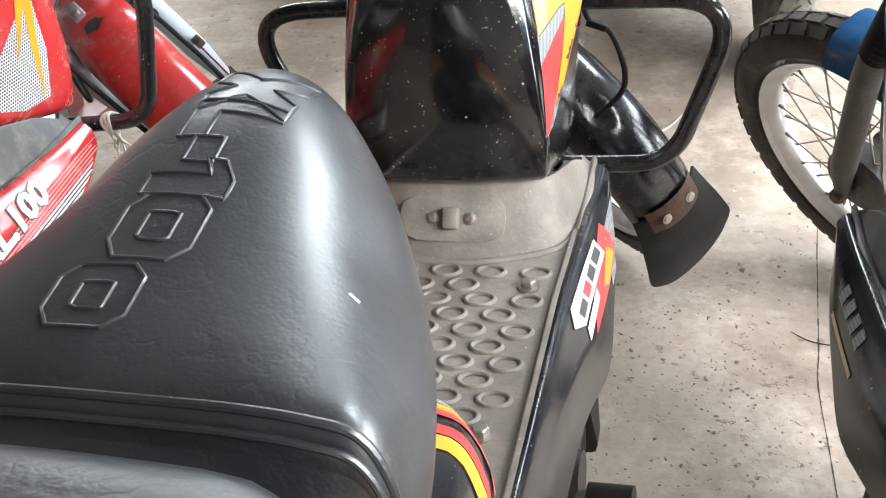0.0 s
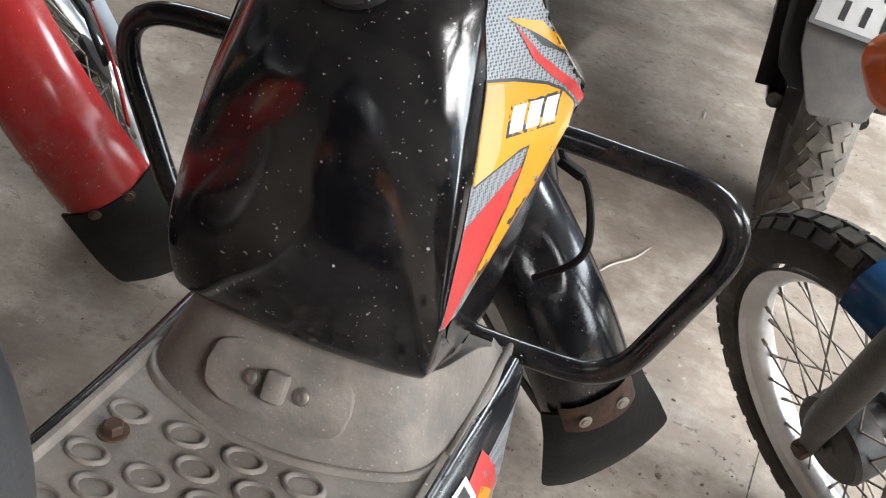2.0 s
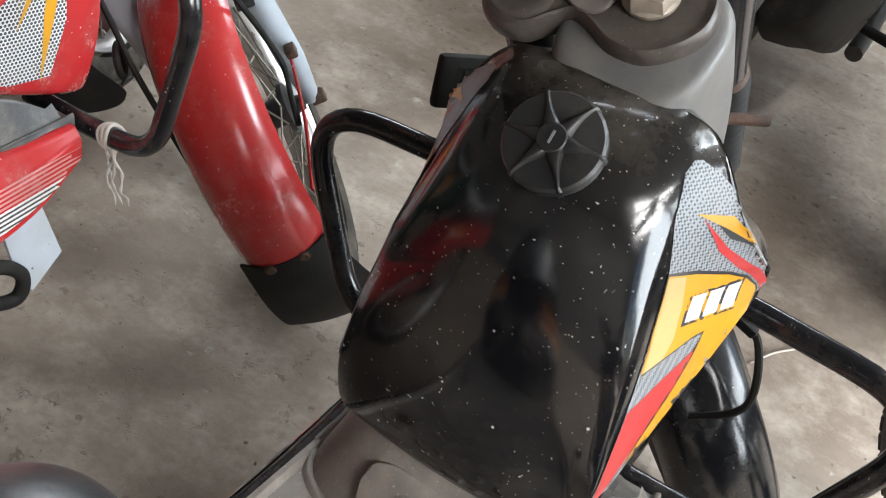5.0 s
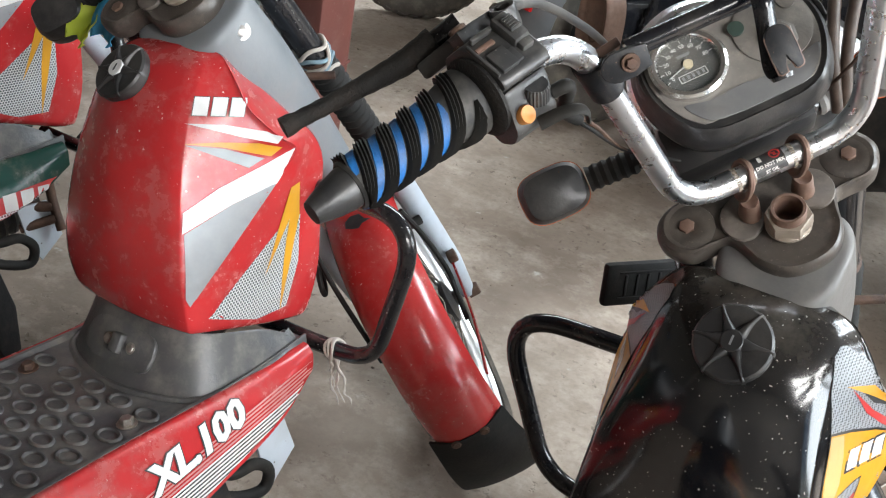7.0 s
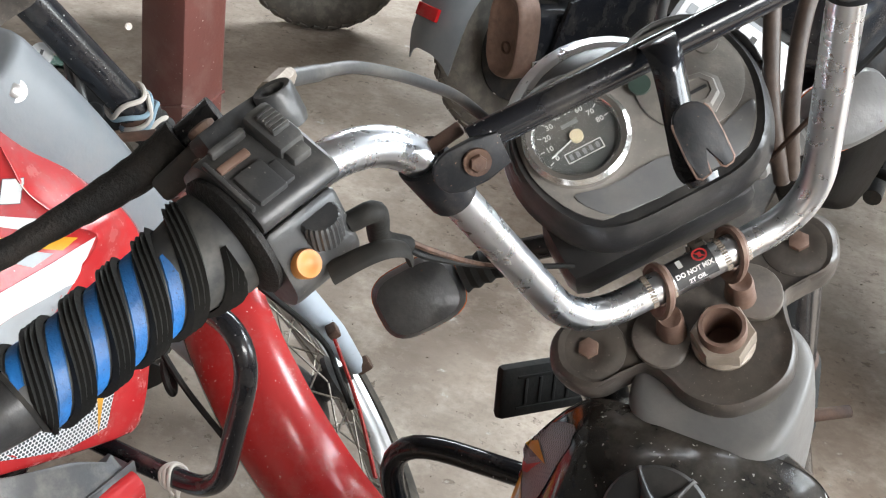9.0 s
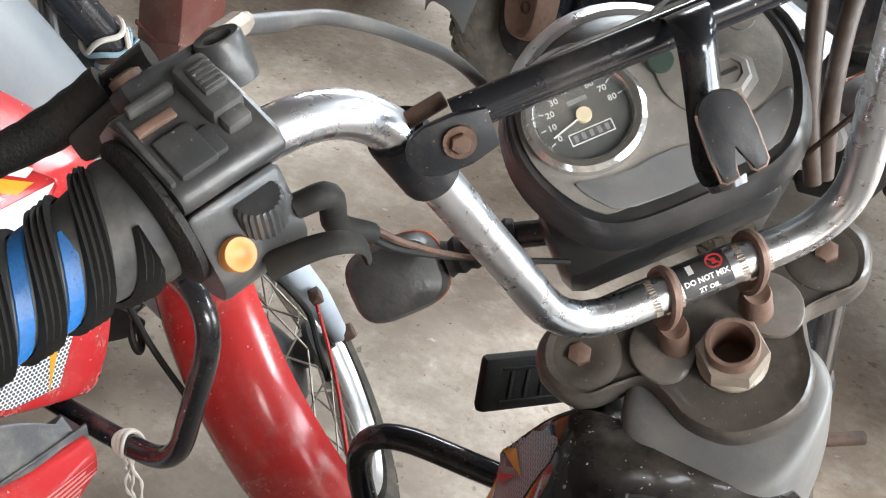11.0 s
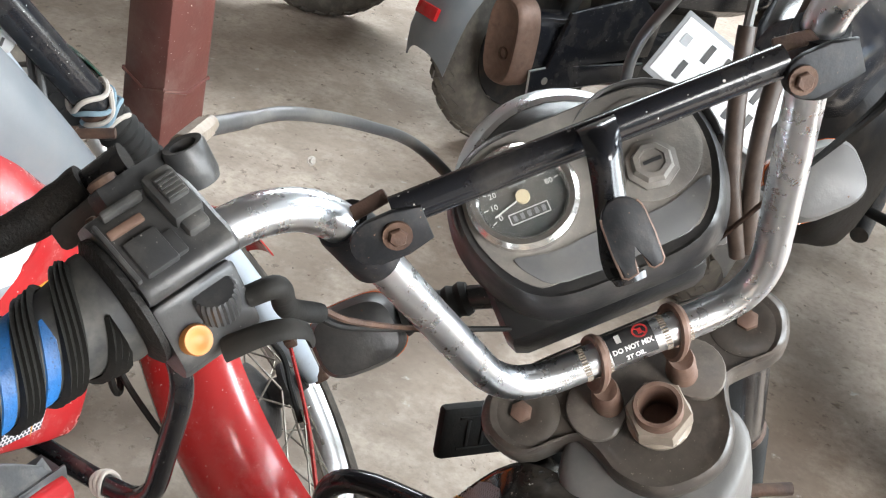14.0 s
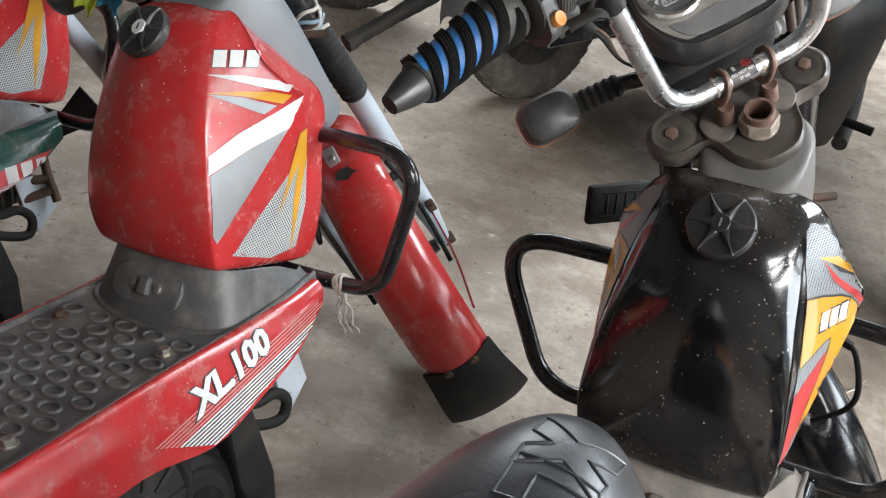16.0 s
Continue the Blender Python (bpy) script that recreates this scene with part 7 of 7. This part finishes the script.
            tube(bm, [r @ Vector((-0.055, 0.0545, z + 0.012)), r @ Vector((0.0, 0.055, z - 0.008)), r @ Vector((0.055, 0.0545, z + 0.01))], 0.0035, 6)
        part("weld_seam", bm, "brown_paint", p)
    return p


steel_post(-1.05, 2.27, -13)

moped(stand_at(0.0611, 1.0740, -9.87, 5.74), BLACK, "black moped with red and yellow flashes, leaning on its stand", "parked mopeds", 49.5)
moped(RED_STANDS, RED, "red moped with silver flashes and a black floorboard", "parked mopeds", RED_STEER)
moped(stand_at(0.626, 0.965, -1.0, 0.5), BLUE, "dark moped with a bright blue front fender", "parked mopeds", 44.0, False)
far_moped = moped(stand_at(-1.22, 1.40, -20.0, 12.0), GREEN, "dusty moped with a red netted tank and green side panels", "parked mopeds", 40.0, False)


def footrest_frame(top):
    """Rusty footrest frame and torn black flap on the far moped."""
    inv = stand_at(-1.22, 1.40, -20.0, 12.0).inverted()
    for name, pts, r in (("footrest_post", [(-1.139, 1.535, 0.43), (-1.118, 1.525, 0.38), (-1.093, 1.517, 0.335)], 0.008), ("footrest_bar", [(-1.17, 1.483, 0.365), (-1.115, 1.521, 0.371)], 0.009), ("footrest_bar", [(-1.145, 1.478, 0.335), (-1.105, 1.516, 0.354)], 0.008),
                         ("footrest_brace", [(-1.16, 1.49, 0.395), (-1.13, 1.525, 0.41)], 0.006)):
        bm = bmesh.new()
        tube(bm, catmull(pts, 4), r, 10)
        bm.transform(inv)
        part(name, bm, "rust", top)
    bm = bmesh.new()
    face = [Vector(p) for p in ((-1.252, 1.818, 0.407), (-1.214, 1.825, 0.371), (-1.21, 1.812, 0.343), (-1.26, 1.761, 0.314), (-1.276, 1.767, 0.343))]
    back = [p + Vector((-0.004, 0.008, -0.002)) for p in face]
    f = [bm.verts.new(p) for p in face]
    g = [bm.verts.new(p) for p in back]
    bm.faces.new(f)
    bm.faces.new(g[::-1])
    for k in range(5):
        bm.faces.new((f[k], g[k], g[(k + 1) % 5], f[(k + 1) % 5]))
    bmesh.ops.recalc_face_normals(bm, faces=bm.faces[:])
    bm.transform(inv)
    part("torn_flap", bm, "rubber", top, "torn black rubber flap", False)


footrest_frame(far_moped)


# ---- motorcycles parked beyond ----
def parked_bike(m, label, guard_paint, reflector, plate, exhaust, tail_height=0.78, tyre_half=0.056, lamp=True, flat=False, cased=False):
    """A scooter or motorcycle seen from behind: wheel, guard, tail, plate, exhaust."""
    top = thing("motorcycle", label, "motorcycle", m, "bikes parked beyond")
    R = 0.275
    turn = Matrix.Translation((0, 0, R)) @ Matrix.Rotation(radians(90), 4, "Y")
    w = new("rear_wheel")
    w.empty_display_size = 0.05
    w.parent = top
    bm = bmesh.new()
    prof = [(R - tyre_half * 1.1 + tyre_half * 1.1 * math.cos(a), tyre_half * math.sin(a)) for a in (radians(-125 + 250 * k / 14) for k in range(15))]
    lathe(bm, prof + [(R - 0.115, 0.03), (R - 0.115, -0.03), prof[0]], turn, 48)
    for f in [f for f in bm.faces if len(f.verts) > 8]:
        bm.faces.remove(f)
    part("tyre", bm, "tyre_dusty", w, "dusty wide tyre")
    bm = bmesh.new()
    for k in range(34):
        for side in (-1, 1):
            a = 2 * math.pi * (k + (0.5 if side > 0 else 0)) / 34
            for tilt, ln in ((0.25, 0.034), (0.72, 0.030)):
                rad = R - tyre_half * 1.1 + (tyre_half * 1.1 + 0.001) * math.cos(tilt)
                c = Vector((side * tyre_half * math.sin(tilt), rad * math.cos(a + tilt * 0.12), R + rad * math.sin(a + tilt * 0.12)))
                o = Vector((side * math.sin(tilt), math.cos(a) * math.cos(tilt), math.sin(a) * math.cos(tilt)))
                block(bm, (0.022, ln, 0.005), axis_frame(c, o, (1, 0.5 * side * math.sin(a), -0.5 * side * math.cos(a))), 0)
    part("tread", bm, "tyre_dusty", w, smooth=False)
    bm = bmesh.new()
    lathe(bm, [(R - 0.118, -0.03), (R - 0.13, -0.02), (0.06, -0.015), (0.03, -0.07), (0.03, 0.07), (0.06, 0.015), (R - 0.13, 0.02), (R - 0.118, 0.03)], turn, 32)
    part("rim", bm, "engine", w)
    bm = bmesh.new()  # rear guard with a flat hanging end
    rws = []
    for k in range(9):
        t = radians((130 if flat else 178) - (57 if flat else 105) * k / 8)
        rr = R + 0.055
        half = (0.100 if k else 0.086) if reflector else 0.058 if flat else 0.075
        rws.append([Vector((half * f, rr * math.cos(t) - 0.02 * f * f * math.cos(t), R + rr * math.sin(t) - 0.045 * abs(f) ** 3)) for f in (-1, -0.8, -0.4, 0, 0.4, 0.8, 1)])
    grid_surface(bm, smooth_rows(rws, 2, 2))
    solid(bm, 0.004)
    guard = part("rear_guard", bm, guard_paint, top)
    if reflector:
        bm = bmesh.new()
        block(bm, (0.085, 0.012, 0.034), pose(0, -R - 0.050, R + 0.112, -18), 0.003)
        part("reflector", bm, "red_lens", guard, "red rectangular reflector")
    bm = bmesh.new()  # tail and seat
    rws = []
    for y, hw, zt, zb in ((-0.36, 0.05, tail_height - 0.02, tail_height - 0.12), (-0.34, 0.09, tail_height, tail_height - 0.15), (-0.1, 0.125, tail_height + 0.02, tail_height - 0.24), (0.3, 0.15, tail_height - 0.02, tail_height - 0.36), (0.7, 0.14, tail_height - 0.06, tail_height - 0.40), (1.0, 0.10, tail_height + 0.05, tail_height - 0.35)):
        rws.append([(-hw, y, zb + 0.03), (-hw, y, zt - 0.04), (-hw * 0.6, y, zt), (0, y, zt + 0.01), (hw * 0.6, y, zt), (hw, y, zt - 0.04), (hw, y, zb + 0.03), (0, y, zb)])
    grid_surface(bm, smooth_rows(rws, 3, 4, closed=True), closed=True, caps=True)
    bmesh.ops.recalc_face_normals(bm, faces=bm.faces[:])
    part("tail", bm, "black_paint", top, "black tail and seat")
    if lamp:
        bm = bmesh.new()
        block(bm, (0.11, 0.04, 0.05), pose(0, -0.37, tail_height - 0.05), 0.01)
        part("tail_lamp", bm, "red_lens", top)
    if flat:  # flat-faced mud guard hanging below the plate
        bm = bmesh.new()
        face = [(-0.112, 0.56), (-0.106, 0.51), (-0.065, 0.410), (-0.055, 0.402), (0.026, 0.408), (0.034, 0.416), (0.058, 0.51), (0.062, 0.56)]
        prism(bm, face, 0.012, pose(0, -0.355, 0, 90), 0.004)
        fg = part("flat_guard", bm, "shroud", top, "flat grey hanging mud guard")
        bm = bmesh.new()
        prism(bm, [(-0.138, 0.62), (-0.128, 0.46), (-0.10, 0.43), (0.03, 0.43), (0.06, 0.62)], 0.16, pose(0, -0.185, 0, 90), 0.01)
        part("guard_box", bm, "rubber", fg)
    if plate:
        if len(plate) == 5:
            px, py, pz, tilt, bank = plate
            pmx = pose(px, py, pz, 90 - tilt, 0, 0) @ Matrix.Rotation(radians(bank), 4, "Z")
        else:  # a place in the shed and the way the plate faces
            pmx = m.inverted() @ axis_frame(Vector(plate[:3]), plate[3:6], plate[6:])
            px, py, pz = pmx.translation
        bm = bmesh.new()
        block(bm, (0.215, 0.118, 0.004), pmx, 0.002)
        frame_p = part("plate_frame", bm, "decal_silver", top)
        bm = bmesh.new()
        block(bm, (0.200, 0.102, 0.003), pmx @ Matrix.Translation((0, 0, 0.002)), 0.001)
        pl = part("number_plate", bm, "white_plastic", frame_p, "white number plate with dark bars")
        for row, n in ((0.022, 4), (-0.024, 5)):
            for k in range(n):
                bm = bmesh.new()
                block(bm, (0.010, 0.032, 0.002), pmx @ Matrix.Translation((-0.050 + 0.033 * k + (0.008 if n == 4 else -0.012), row, 0.0035)), 0)
                part("bar", bm, "decal_dark", pl)
        bm = bmesh.new()
        block(bm, (0.014, 0.018, 0.002), pmx @ Matrix.Translation((-0.083, 0.018, 0.0035)), 0)
        part("emblem_block", bm, "decal_silver", pl)
        bm = bmesh.new()
        back = pmx @ Vector((0, 0, -0.012))
        root = Vector((px * 0.4, -0.20, tail_height - 0.16))
        side = Vector((0.5, 0, -0.1)) * 0.16
        mid = back.lerp(root, 0.5) + Vector((0, 0, 0.03))
        grid_surface(bm, smooth_rows([[q + side * f * w + Vector((0, 0, 0.012 * (1 - f * f))) for f in (-0.5, -0.3, 0.0, 0.3, 0.5)] for q, w in ((back, 1.0), (mid, 1.1), (root, 1.4))], 3, 2))
        solid(bm, -0.006)
        part("plate_stay", bm, "rubber", top, "black plastic plate carrier")
    if exhaust:
        bm = bmesh.new()
        rws = []
        for y, z, a, b in ((-0.20, 0.36, 0.05, 0.065), (-0.18, 0.36, 0.062, 0.085), (0.10, 0.33, 0.062, 0.09), (0.32, 0.30, 0.05, 0.07), (0.40, 0.29, 0.03, 0.04)):
            rws.append([(0.175 + a * math.copysign(abs(math.cos(t)) ** 0.6, math.cos(t)), y, z + b * math.copysign(abs(math.sin(t)) ** 0.6, math.sin(t))) for t in (2 * math.pi * k / 16 for k in range(16))])
        grid_surface(bm, smooth_rows(rws, 2, 3, closed=True), closed=True, caps=True)
        bmesh.ops.recalc_face_normals(bm, faces=bm.faces[:])
        ex = part("exhaust", bm, "black_paint", top, "black exhaust with rusty end")
        bm = bmesh.new()
        prism(bm, [(-0.13, 0.315), (0.22, 0.335), (0.24, 0.43), (0.15, 0.50), (-0.08, 0.46)], 0.018, Matrix.Translation((0.243, 0, 0)) @ Matrix(((0, 0, 1, 0), (1, 0, 0, 0), (0, 1, 0, 0), (0, 0, 0, 1))), 0.006)
        part("heat_shield", bm, "black_paint", ex)
        bm = bmesh.new()
        lathe(bm, [(0.016, -0.01), (0.016, 0.02), (0.012, 0.02), (0.012, 0.0)], axis_frame(Vector((0.19, -0.20, 0.34)), (0, -1, 0)), 16)
        part("exhaust_pipe", bm, "rust", ex)
        bm = bmesh.new()
        rws = []
        for y, a, b in ((-0.215, 0.040, 0.085), (-0.225, 0.058, 0.105), (-0.205, 0.068, 0.112), (-0.165, 0.070, 0.112)):
            rws.append([(0.180 + a * math.copysign(abs(math.cos(t)) ** 0.7, math.cos(t)), y, 0.37 + b * math.copysign(abs(math.sin(t)) ** 0.7, math.sin(t))) for t in (2 * math.pi * k / 20 for k in range(20))])
        grid_surface(bm, smooth_rows(rws, 2, 3, closed=True), closed=True, caps=True)
        bmesh.ops.recalc_face_normals(bm, faces=bm.faces[:])
        part("end_cap", bm, "rust_brown", ex, "rusty rounded exhaust end cap")
        strip = [(-0.17, 0.255), (0.20, 0.275), (0.21, 0.315), (-0.11, 0.322), (-0.175, 0.315)]
        to_side = Matrix.Translation((0.247, 0, 0)) @ Matrix(((0, 0, 1, 0), (1, 0, 0, 0), (0, 1, 0, 0), (0, 0, 0, 1)))
        bm = bmesh.new()
        prism(bm, strip, 0.012, to_side, 0.003)
        trim = part("trim_strip", bm, "black_paint", ex)
        bm = bmesh.new()
        tube(bm, [to_side @ Vector((y, z, 0.006)) for y, z in strip + strip[:1]], 0.0035, 6)
        part("trim_edge", bm, "alloy", trim, "bright trim edge")
        round_screw("trim_screw", (0.254, -0.125, 0.288), (1, 0, 0), 0.011, trim, "zinc")
    bm = bmesh.new()
    block(bm, (0.20, 0.50, 0.26), pose(0, 0.42, 0.34), 0.04)
    part("engine", bm, "engine", top, "grimy engine block")
    if cased:  # broad engine case with its exhaust pipe
        bm = bmesh.new()
        rws = []
        for y, w, zt, zb in ((-0.22, 0.05, 0.62, 0.40), (-0.18, 0.10, 0.68, 0.34), (0.05, 0.15, 0.70, 0.24), (0.35, 0.17, 0.66, 0.16), (0.62, 0.15, 0.60, 0.16), (0.72, 0.10, 0.52, 0.24)):
            rws.append([(0.06, y, zb), (0.08 + w * 0.7, y, zb), (0.08 + w, y, zb + 0.06), (0.08 + w, y, zt - 0.08), (0.08 + w * 0.7, y, zt), (0.06, y, zt)])
        grid_surface(bm, smooth_rows(rws, 3, 3, closed=True), closed=True, caps=True)
        bmesh.ops.recalc_face_normals(bm, faces=bm.faces[:])
        case = part("side_case", bm, "grime_black", top, "grimy black side case")
        for k in range(6):
            bm = bmesh.new()
            block(bm, (0.02, 0.16, 0.010), pose(0.245, 0.34, 0.30 + 0.035 * k), 0.003)
            part("case_fin", bm, "grime_black", case)
        bm = bmesh.new()
        tube(bm, catmull([(0.22, 0.72, 0.34), (0.26, 0.60, 0.20), (0.27, 0.42, 0.15)], 6), 0.024, 14)
        part("exhaust_pipe", bm, "engine", top, "grimy black exhaust pipe")
        bm = bmesh.new()
        tube(bm, [(0.22, 0.42, 0.22), (0.34, 0.40, 0.23)], 0.014, 12)
        part("foot_peg", bm, "rubber", top)
    for sx in (-1, 1):
        bm = bmesh.new()
        tube(bm, [(sx * 0.085, -0.02, R), (sx * 0.095, 0.5, 0.33)], 0.018, 10)
        part("swing_arm", bm, "black_paint", top)
        bm = bmesh.new()
        tube(bm, [(sx * 0.11, 0.0, R + 0.02), (sx * 0.12, 0.12, 0.68)], 0.022, 12)
        part("shock_absorber", bm, "rubber", top)
    if not flat:
        bm = bmesh.new()
        tube(bm, [(-0.10, 0.45, 0.25), (-0.24, 0.38, 0.01)], 0.011, 8)
        stand = part("side_stand", bm, "black_paint", top)
        bm = bmesh.new()
        block(bm, (0.05, 0.04, 0.012), pose(-0.24, 0.38, 0.008), 0.003)
        part("stand_foot", bm, "black_paint", stand)
    wheel(top, Matrix.Translation((0, 1.25, 0.285)), "front_wheel", None)
    for sx in (-1, 1):
        bm = bmesh.new()
        tube(bm, [(sx * 0.08, 1.25, 0.285), (sx * 0.08, 1.0, 0.95)], 0.02, 10)
        part("fork_leg", bm, "black_paint", top)
    return top


parked_bike(stand_at(-0.665, 3.40, -34, 5), "dusty black scooter with a grey rear guard and red reflector", "shroud_blue", True, None, True)
parked_bike(stand_at(-0.02, 3.02, -8, -6), "black motorcycle with a white number plate", "board_dark", False, (-0.099, 2.316, 0.756, 0.236, -0.821, 0.515, 0.932, 0.038, -0.366), False, 0.80, lamp=False, cased=True)
parked_bike(stand_at(0.690, 2.575, -4, 6), "black motorcycle with a flat grey rear guard", "black_paint", False, (0.0, -0.388, 0.612, 12, -6), False, flat=True)
parked_bike(stand_at(-1.47, 3.80, 115, 5), "black motorcycle far behind the steel post", "black_paint", False, None, False)


# ---- small things ----
def along_ground(name, label, category, pts, r, mat):
    bm = bmesh.new()
    tube(bm, catmull(pts, 6), lambda t: r * (1 - 0.5 * abs(2 * t - 1) ** 2), 6)
    return tagged(part(name, bm, mat, None), label, category)


along_ground("dry_straw", "pale dry straw lying on the concrete", "straw", [(0.326, 2.134, 0.003), (0.36, 2.19, 0.006), (0.40, 2.24, 0.005), (0.43, 2.30, 0.003)], 0.0022, "yarn")
along_ground("dry_twig", "thin dark twig lying on the concrete", "twig", [(0.535, 1.50, 0.003), (0.56, 1.475, 0.004), (0.59, 1.465, 0.004), (0.62, 1.464, 0.003)], 0.0012, "tyre")


def floor_crack():
    """Thin filled joint and crack across the floor."""
    bm = bmesh.new()
    pts = catmull([(0.70, 2.10, 0.0004), (0.633, 1.785, 0.0004), (0.610, 1.66, 0.0004), (0.597, 1.589, 0.0004), (0.572, 1.45, 0.0004), (0.555, 1.364, 0.0004), (0.543, 1.212, 0.0004), (0.53, 1.05, 0.0004)], 8)
    rnd = random.Random(5)
    for a, b in zip(pts, pts[1:]):
        w = rnd.uniform(0.0006, 0.0016)
        d = (b - a).normalized()
        n = Vector((-d.y, d.x, 0)) * w
        bm.faces.new([bm.verts.new(q) for q in (a - n, b - n, b + n, a + n)])
    tagged(part("crack", bm, "tyre", None, "thin dark crack in the concrete", False), category="crack", kind="structure")


floor_crack()


def crumbs():
    """Dirt crumbs and grit scattered over the floor."""
    rnd = random.Random(11)
    bm = bmesh.new()
    for k in range(1300):
        if k < 480:
            x, y = rnd.gauss(0.38, 0.13), rnd.gauss(1.36, 0.22)
        else:
            x, y = rnd.uniform(-1.6, 1.2), rnd.uniform(1.0, 3.6)
        r = abs(rnd.gauss(0, 0.0015)) + 0.0007
        m = Matrix.Translation((x, y, r * 0.2)) @ Matrix.Diagonal((1, 1, 0.6, 1)) @ Euler((rnd.random() * 6, rnd.random() * 6, rnd.random() * 6)).to_matrix().to_4x4() @ Matrix.Diagonal((r * rnd.uniform(0.8, 2.0), r, r * 0.7, 1))
        bits = bmesh.ops.create_icosphere(bm, subdivisions=1, radius=1.0, matrix=m)["verts"]
        for v in bits:  # broken, uneven lumps
            v.co += Vector((rnd.uniform(-0.3, 0.3) * r, rnd.uniform(-0.3, 0.3) * r, rnd.uniform(-0.15, 0.15) * r))
    tagged(part("floor_grit", bm, "grit", None, "", False), "brown dirt crumbs scattered on the concrete", "grit", kind="stuff")


crumbs()


def cord_ties():
    """Cord knotted on the red moped: white on its guard, pale blue on its fork."""
    red = RED_STANDS
    tie = thing("white_cord", "frayed white cord knotted round the crash guard", "cord", red)
    bm = bmesh.new()
    c = Vector((0.166, 0.209, 0.4435))
    for k in range(3):
        loop = [c + Vector((0.004 * k - 0.004 + 0.003 * math.sin(t * 2 + k), 0.0135 * math.cos(t), 0.0135 * math.sin(t))) for t in (2 * math.pi * j / 20 for j in range(21))]
        tube(bm, loop, 0.0024, 7)
    part("loop", bm, "yarn", tie)
    rnd = random.Random(3)
    for k in range(4):
        bm = bmesh.new()
        p = c + Vector((0.004 * k - 0.006, 0, -0.012))
        pts = [p]
        for j in range(6):
            p = p + Vector((rnd.uniform(-0.006, 0.008), rnd.uniform(-0.006, 0.004), -rnd.uniform(0.006, 0.015)))
            pts.append(p)
        tube(bm, catmull(pts, 4), lambda t: 0.0022 * (1 - 0.6 * t) + 0.0006 * math.sin(30 * t), 6)
        part("frayed_end", bm, "yarn", tie)
    turn = Matrix.Translation(HEAD) @ Matrix.Rotation(radians(RED_STEER), 4, STEER_AXIS) @ Matrix.Translation(-HEAD)
    wrap = thing("cord_binding", "pale blue cord wound round the fork of the red moped", "cord", red)
    for i in range(5):
        bm = bmesh.new()
        base = head_point(0.083, 0.042, -0.225 - 0.009 * i)
        fm = turn @ axis_frame(base, STEER_AXIS + Vector((0.35 * math.sin(2.1 * i), 0.3 * math.cos(1.7 * i), 0)))
        tube(bm, [fm @ Vector((0.0235 * math.cos(t), 0.0235 * math.sin(t), 0.004 * math.sin(3 * t + i))) for t in (2 * math.pi * j / 24 for j in range(25))], 0.0030, 7)
        part("turn", bm, "blue_cord" if i % 2 else "yarn", wrap)


cord_ties()


def cloth_scraps():
    """Two scraps of cloth hung over the red moped's indicator."""
    rnd = random.Random(8)
    for name, label, mat, at, w, h in (("lime_cloth", "lime green cloth scrap hung on the indicator", "lime", (-0.945, 1.405, 0.782), 0.036, 0.050), ("blue_cloth", "crumpled sky blue cloth tied at the indicator", "sky_cloth", (-0.918, 1.425, 0.790), 0.042, 0.060)):
        bm = bmesh.new()
        rws = []
        for i in range(9):
            v = i / 8
            row = []
            for j in range(9):
                u = j / 8
                fold = 0.007 * math.sin(9 * u + 3 * v) + 0.004 * math.sin(17 * u * v + 2)
                row.append(Vector(at) + Vector(((u - 0.5) * w * (1 + 0.25 * math.sin(4 * v)), -0.022 + fold + 0.03 * (1 - v) ** 2, (0.5 - v) * h + 0.006 * math.sin(6 * u) + rnd.uniform(-0.001, 0.001))))
            rws.append(row)
        grid_surface(bm, smooth_rows(rws, 2, 2))
        solid(bm, 0.0015)
        tagged(part(name, bm, mat, None), label, "cloth")


cloth_scraps()


def ignition_tag():
    """White key tag, horn and hoses at the red moped's steering head."""
    red = RED_STANDS
    inv = red.inverted()
    tag = thing("key_tag", "round white key tag hanging at the steering head", "key tag", pose(-0.727, 1.457, 0.848))
    bm = bmesh.new()
    fm = axis_frame(Vector((0, 0, 0)), (0.35, -0.8, 0.48))
    lathe(bm, [(0.0115, -0.001), (0.012, 0.0), (0.0115, 0.001), (0.004, 0.0014), (0, 0.0014)], fm, 24)
    disc = part("tag_disc", bm, "white_plastic", tag)
    bm = bmesh.new()
    block(bm, (0.003, 0.009, 0.001), fm @ Matrix.Translation((0, 0, 0.0018)), 0)
    part("tag_slot", bm, "board_dark", disc)
    horn = thing("horn", "round black horn fixed beside the red moped's fork", "horn", pose(-0.745, 1.57, 0.735))
    bm = bmesh.new()
    fm = axis_frame(Vector((0, 0, 0)), (0.4, -0.75, 0.5))
    lathe(bm, [(0.0, -0.03), (0.028, -0.026), (0.036, -0.012), (0.042, 0.0), (0.042, 0.006), (0.036, 0.009), (0.034, 0.004), (0.012, 0.003), (0.010, 0.008), (0, 0.008)], fm, 32)
    part("horn_body", bm, "black_plastic", horn)
    for k, (dx, dy) in enumerate(((0.0, 0.0), (0.018, -0.008))):
        hose = thing("hose", "thin grey-black hose beside the steering head", "hose")
        bm = bmesh.new()
        tube(bm, catmull([(-0.735 + dx, 1.50 + dy, 0.86), (-0.715 + dx, 1.485 + dy, 0.82), (-0.690 + dx, 1.470 + dy, 0.77), (-0.672 + dx, 1.462 + dy, 0.72), (-0.680 + dx, 1.475 + dy, 0.66)], 6), 0.0042, 8)
        part("hose_run", bm, "cable_grey", hose)


ignition_tag()
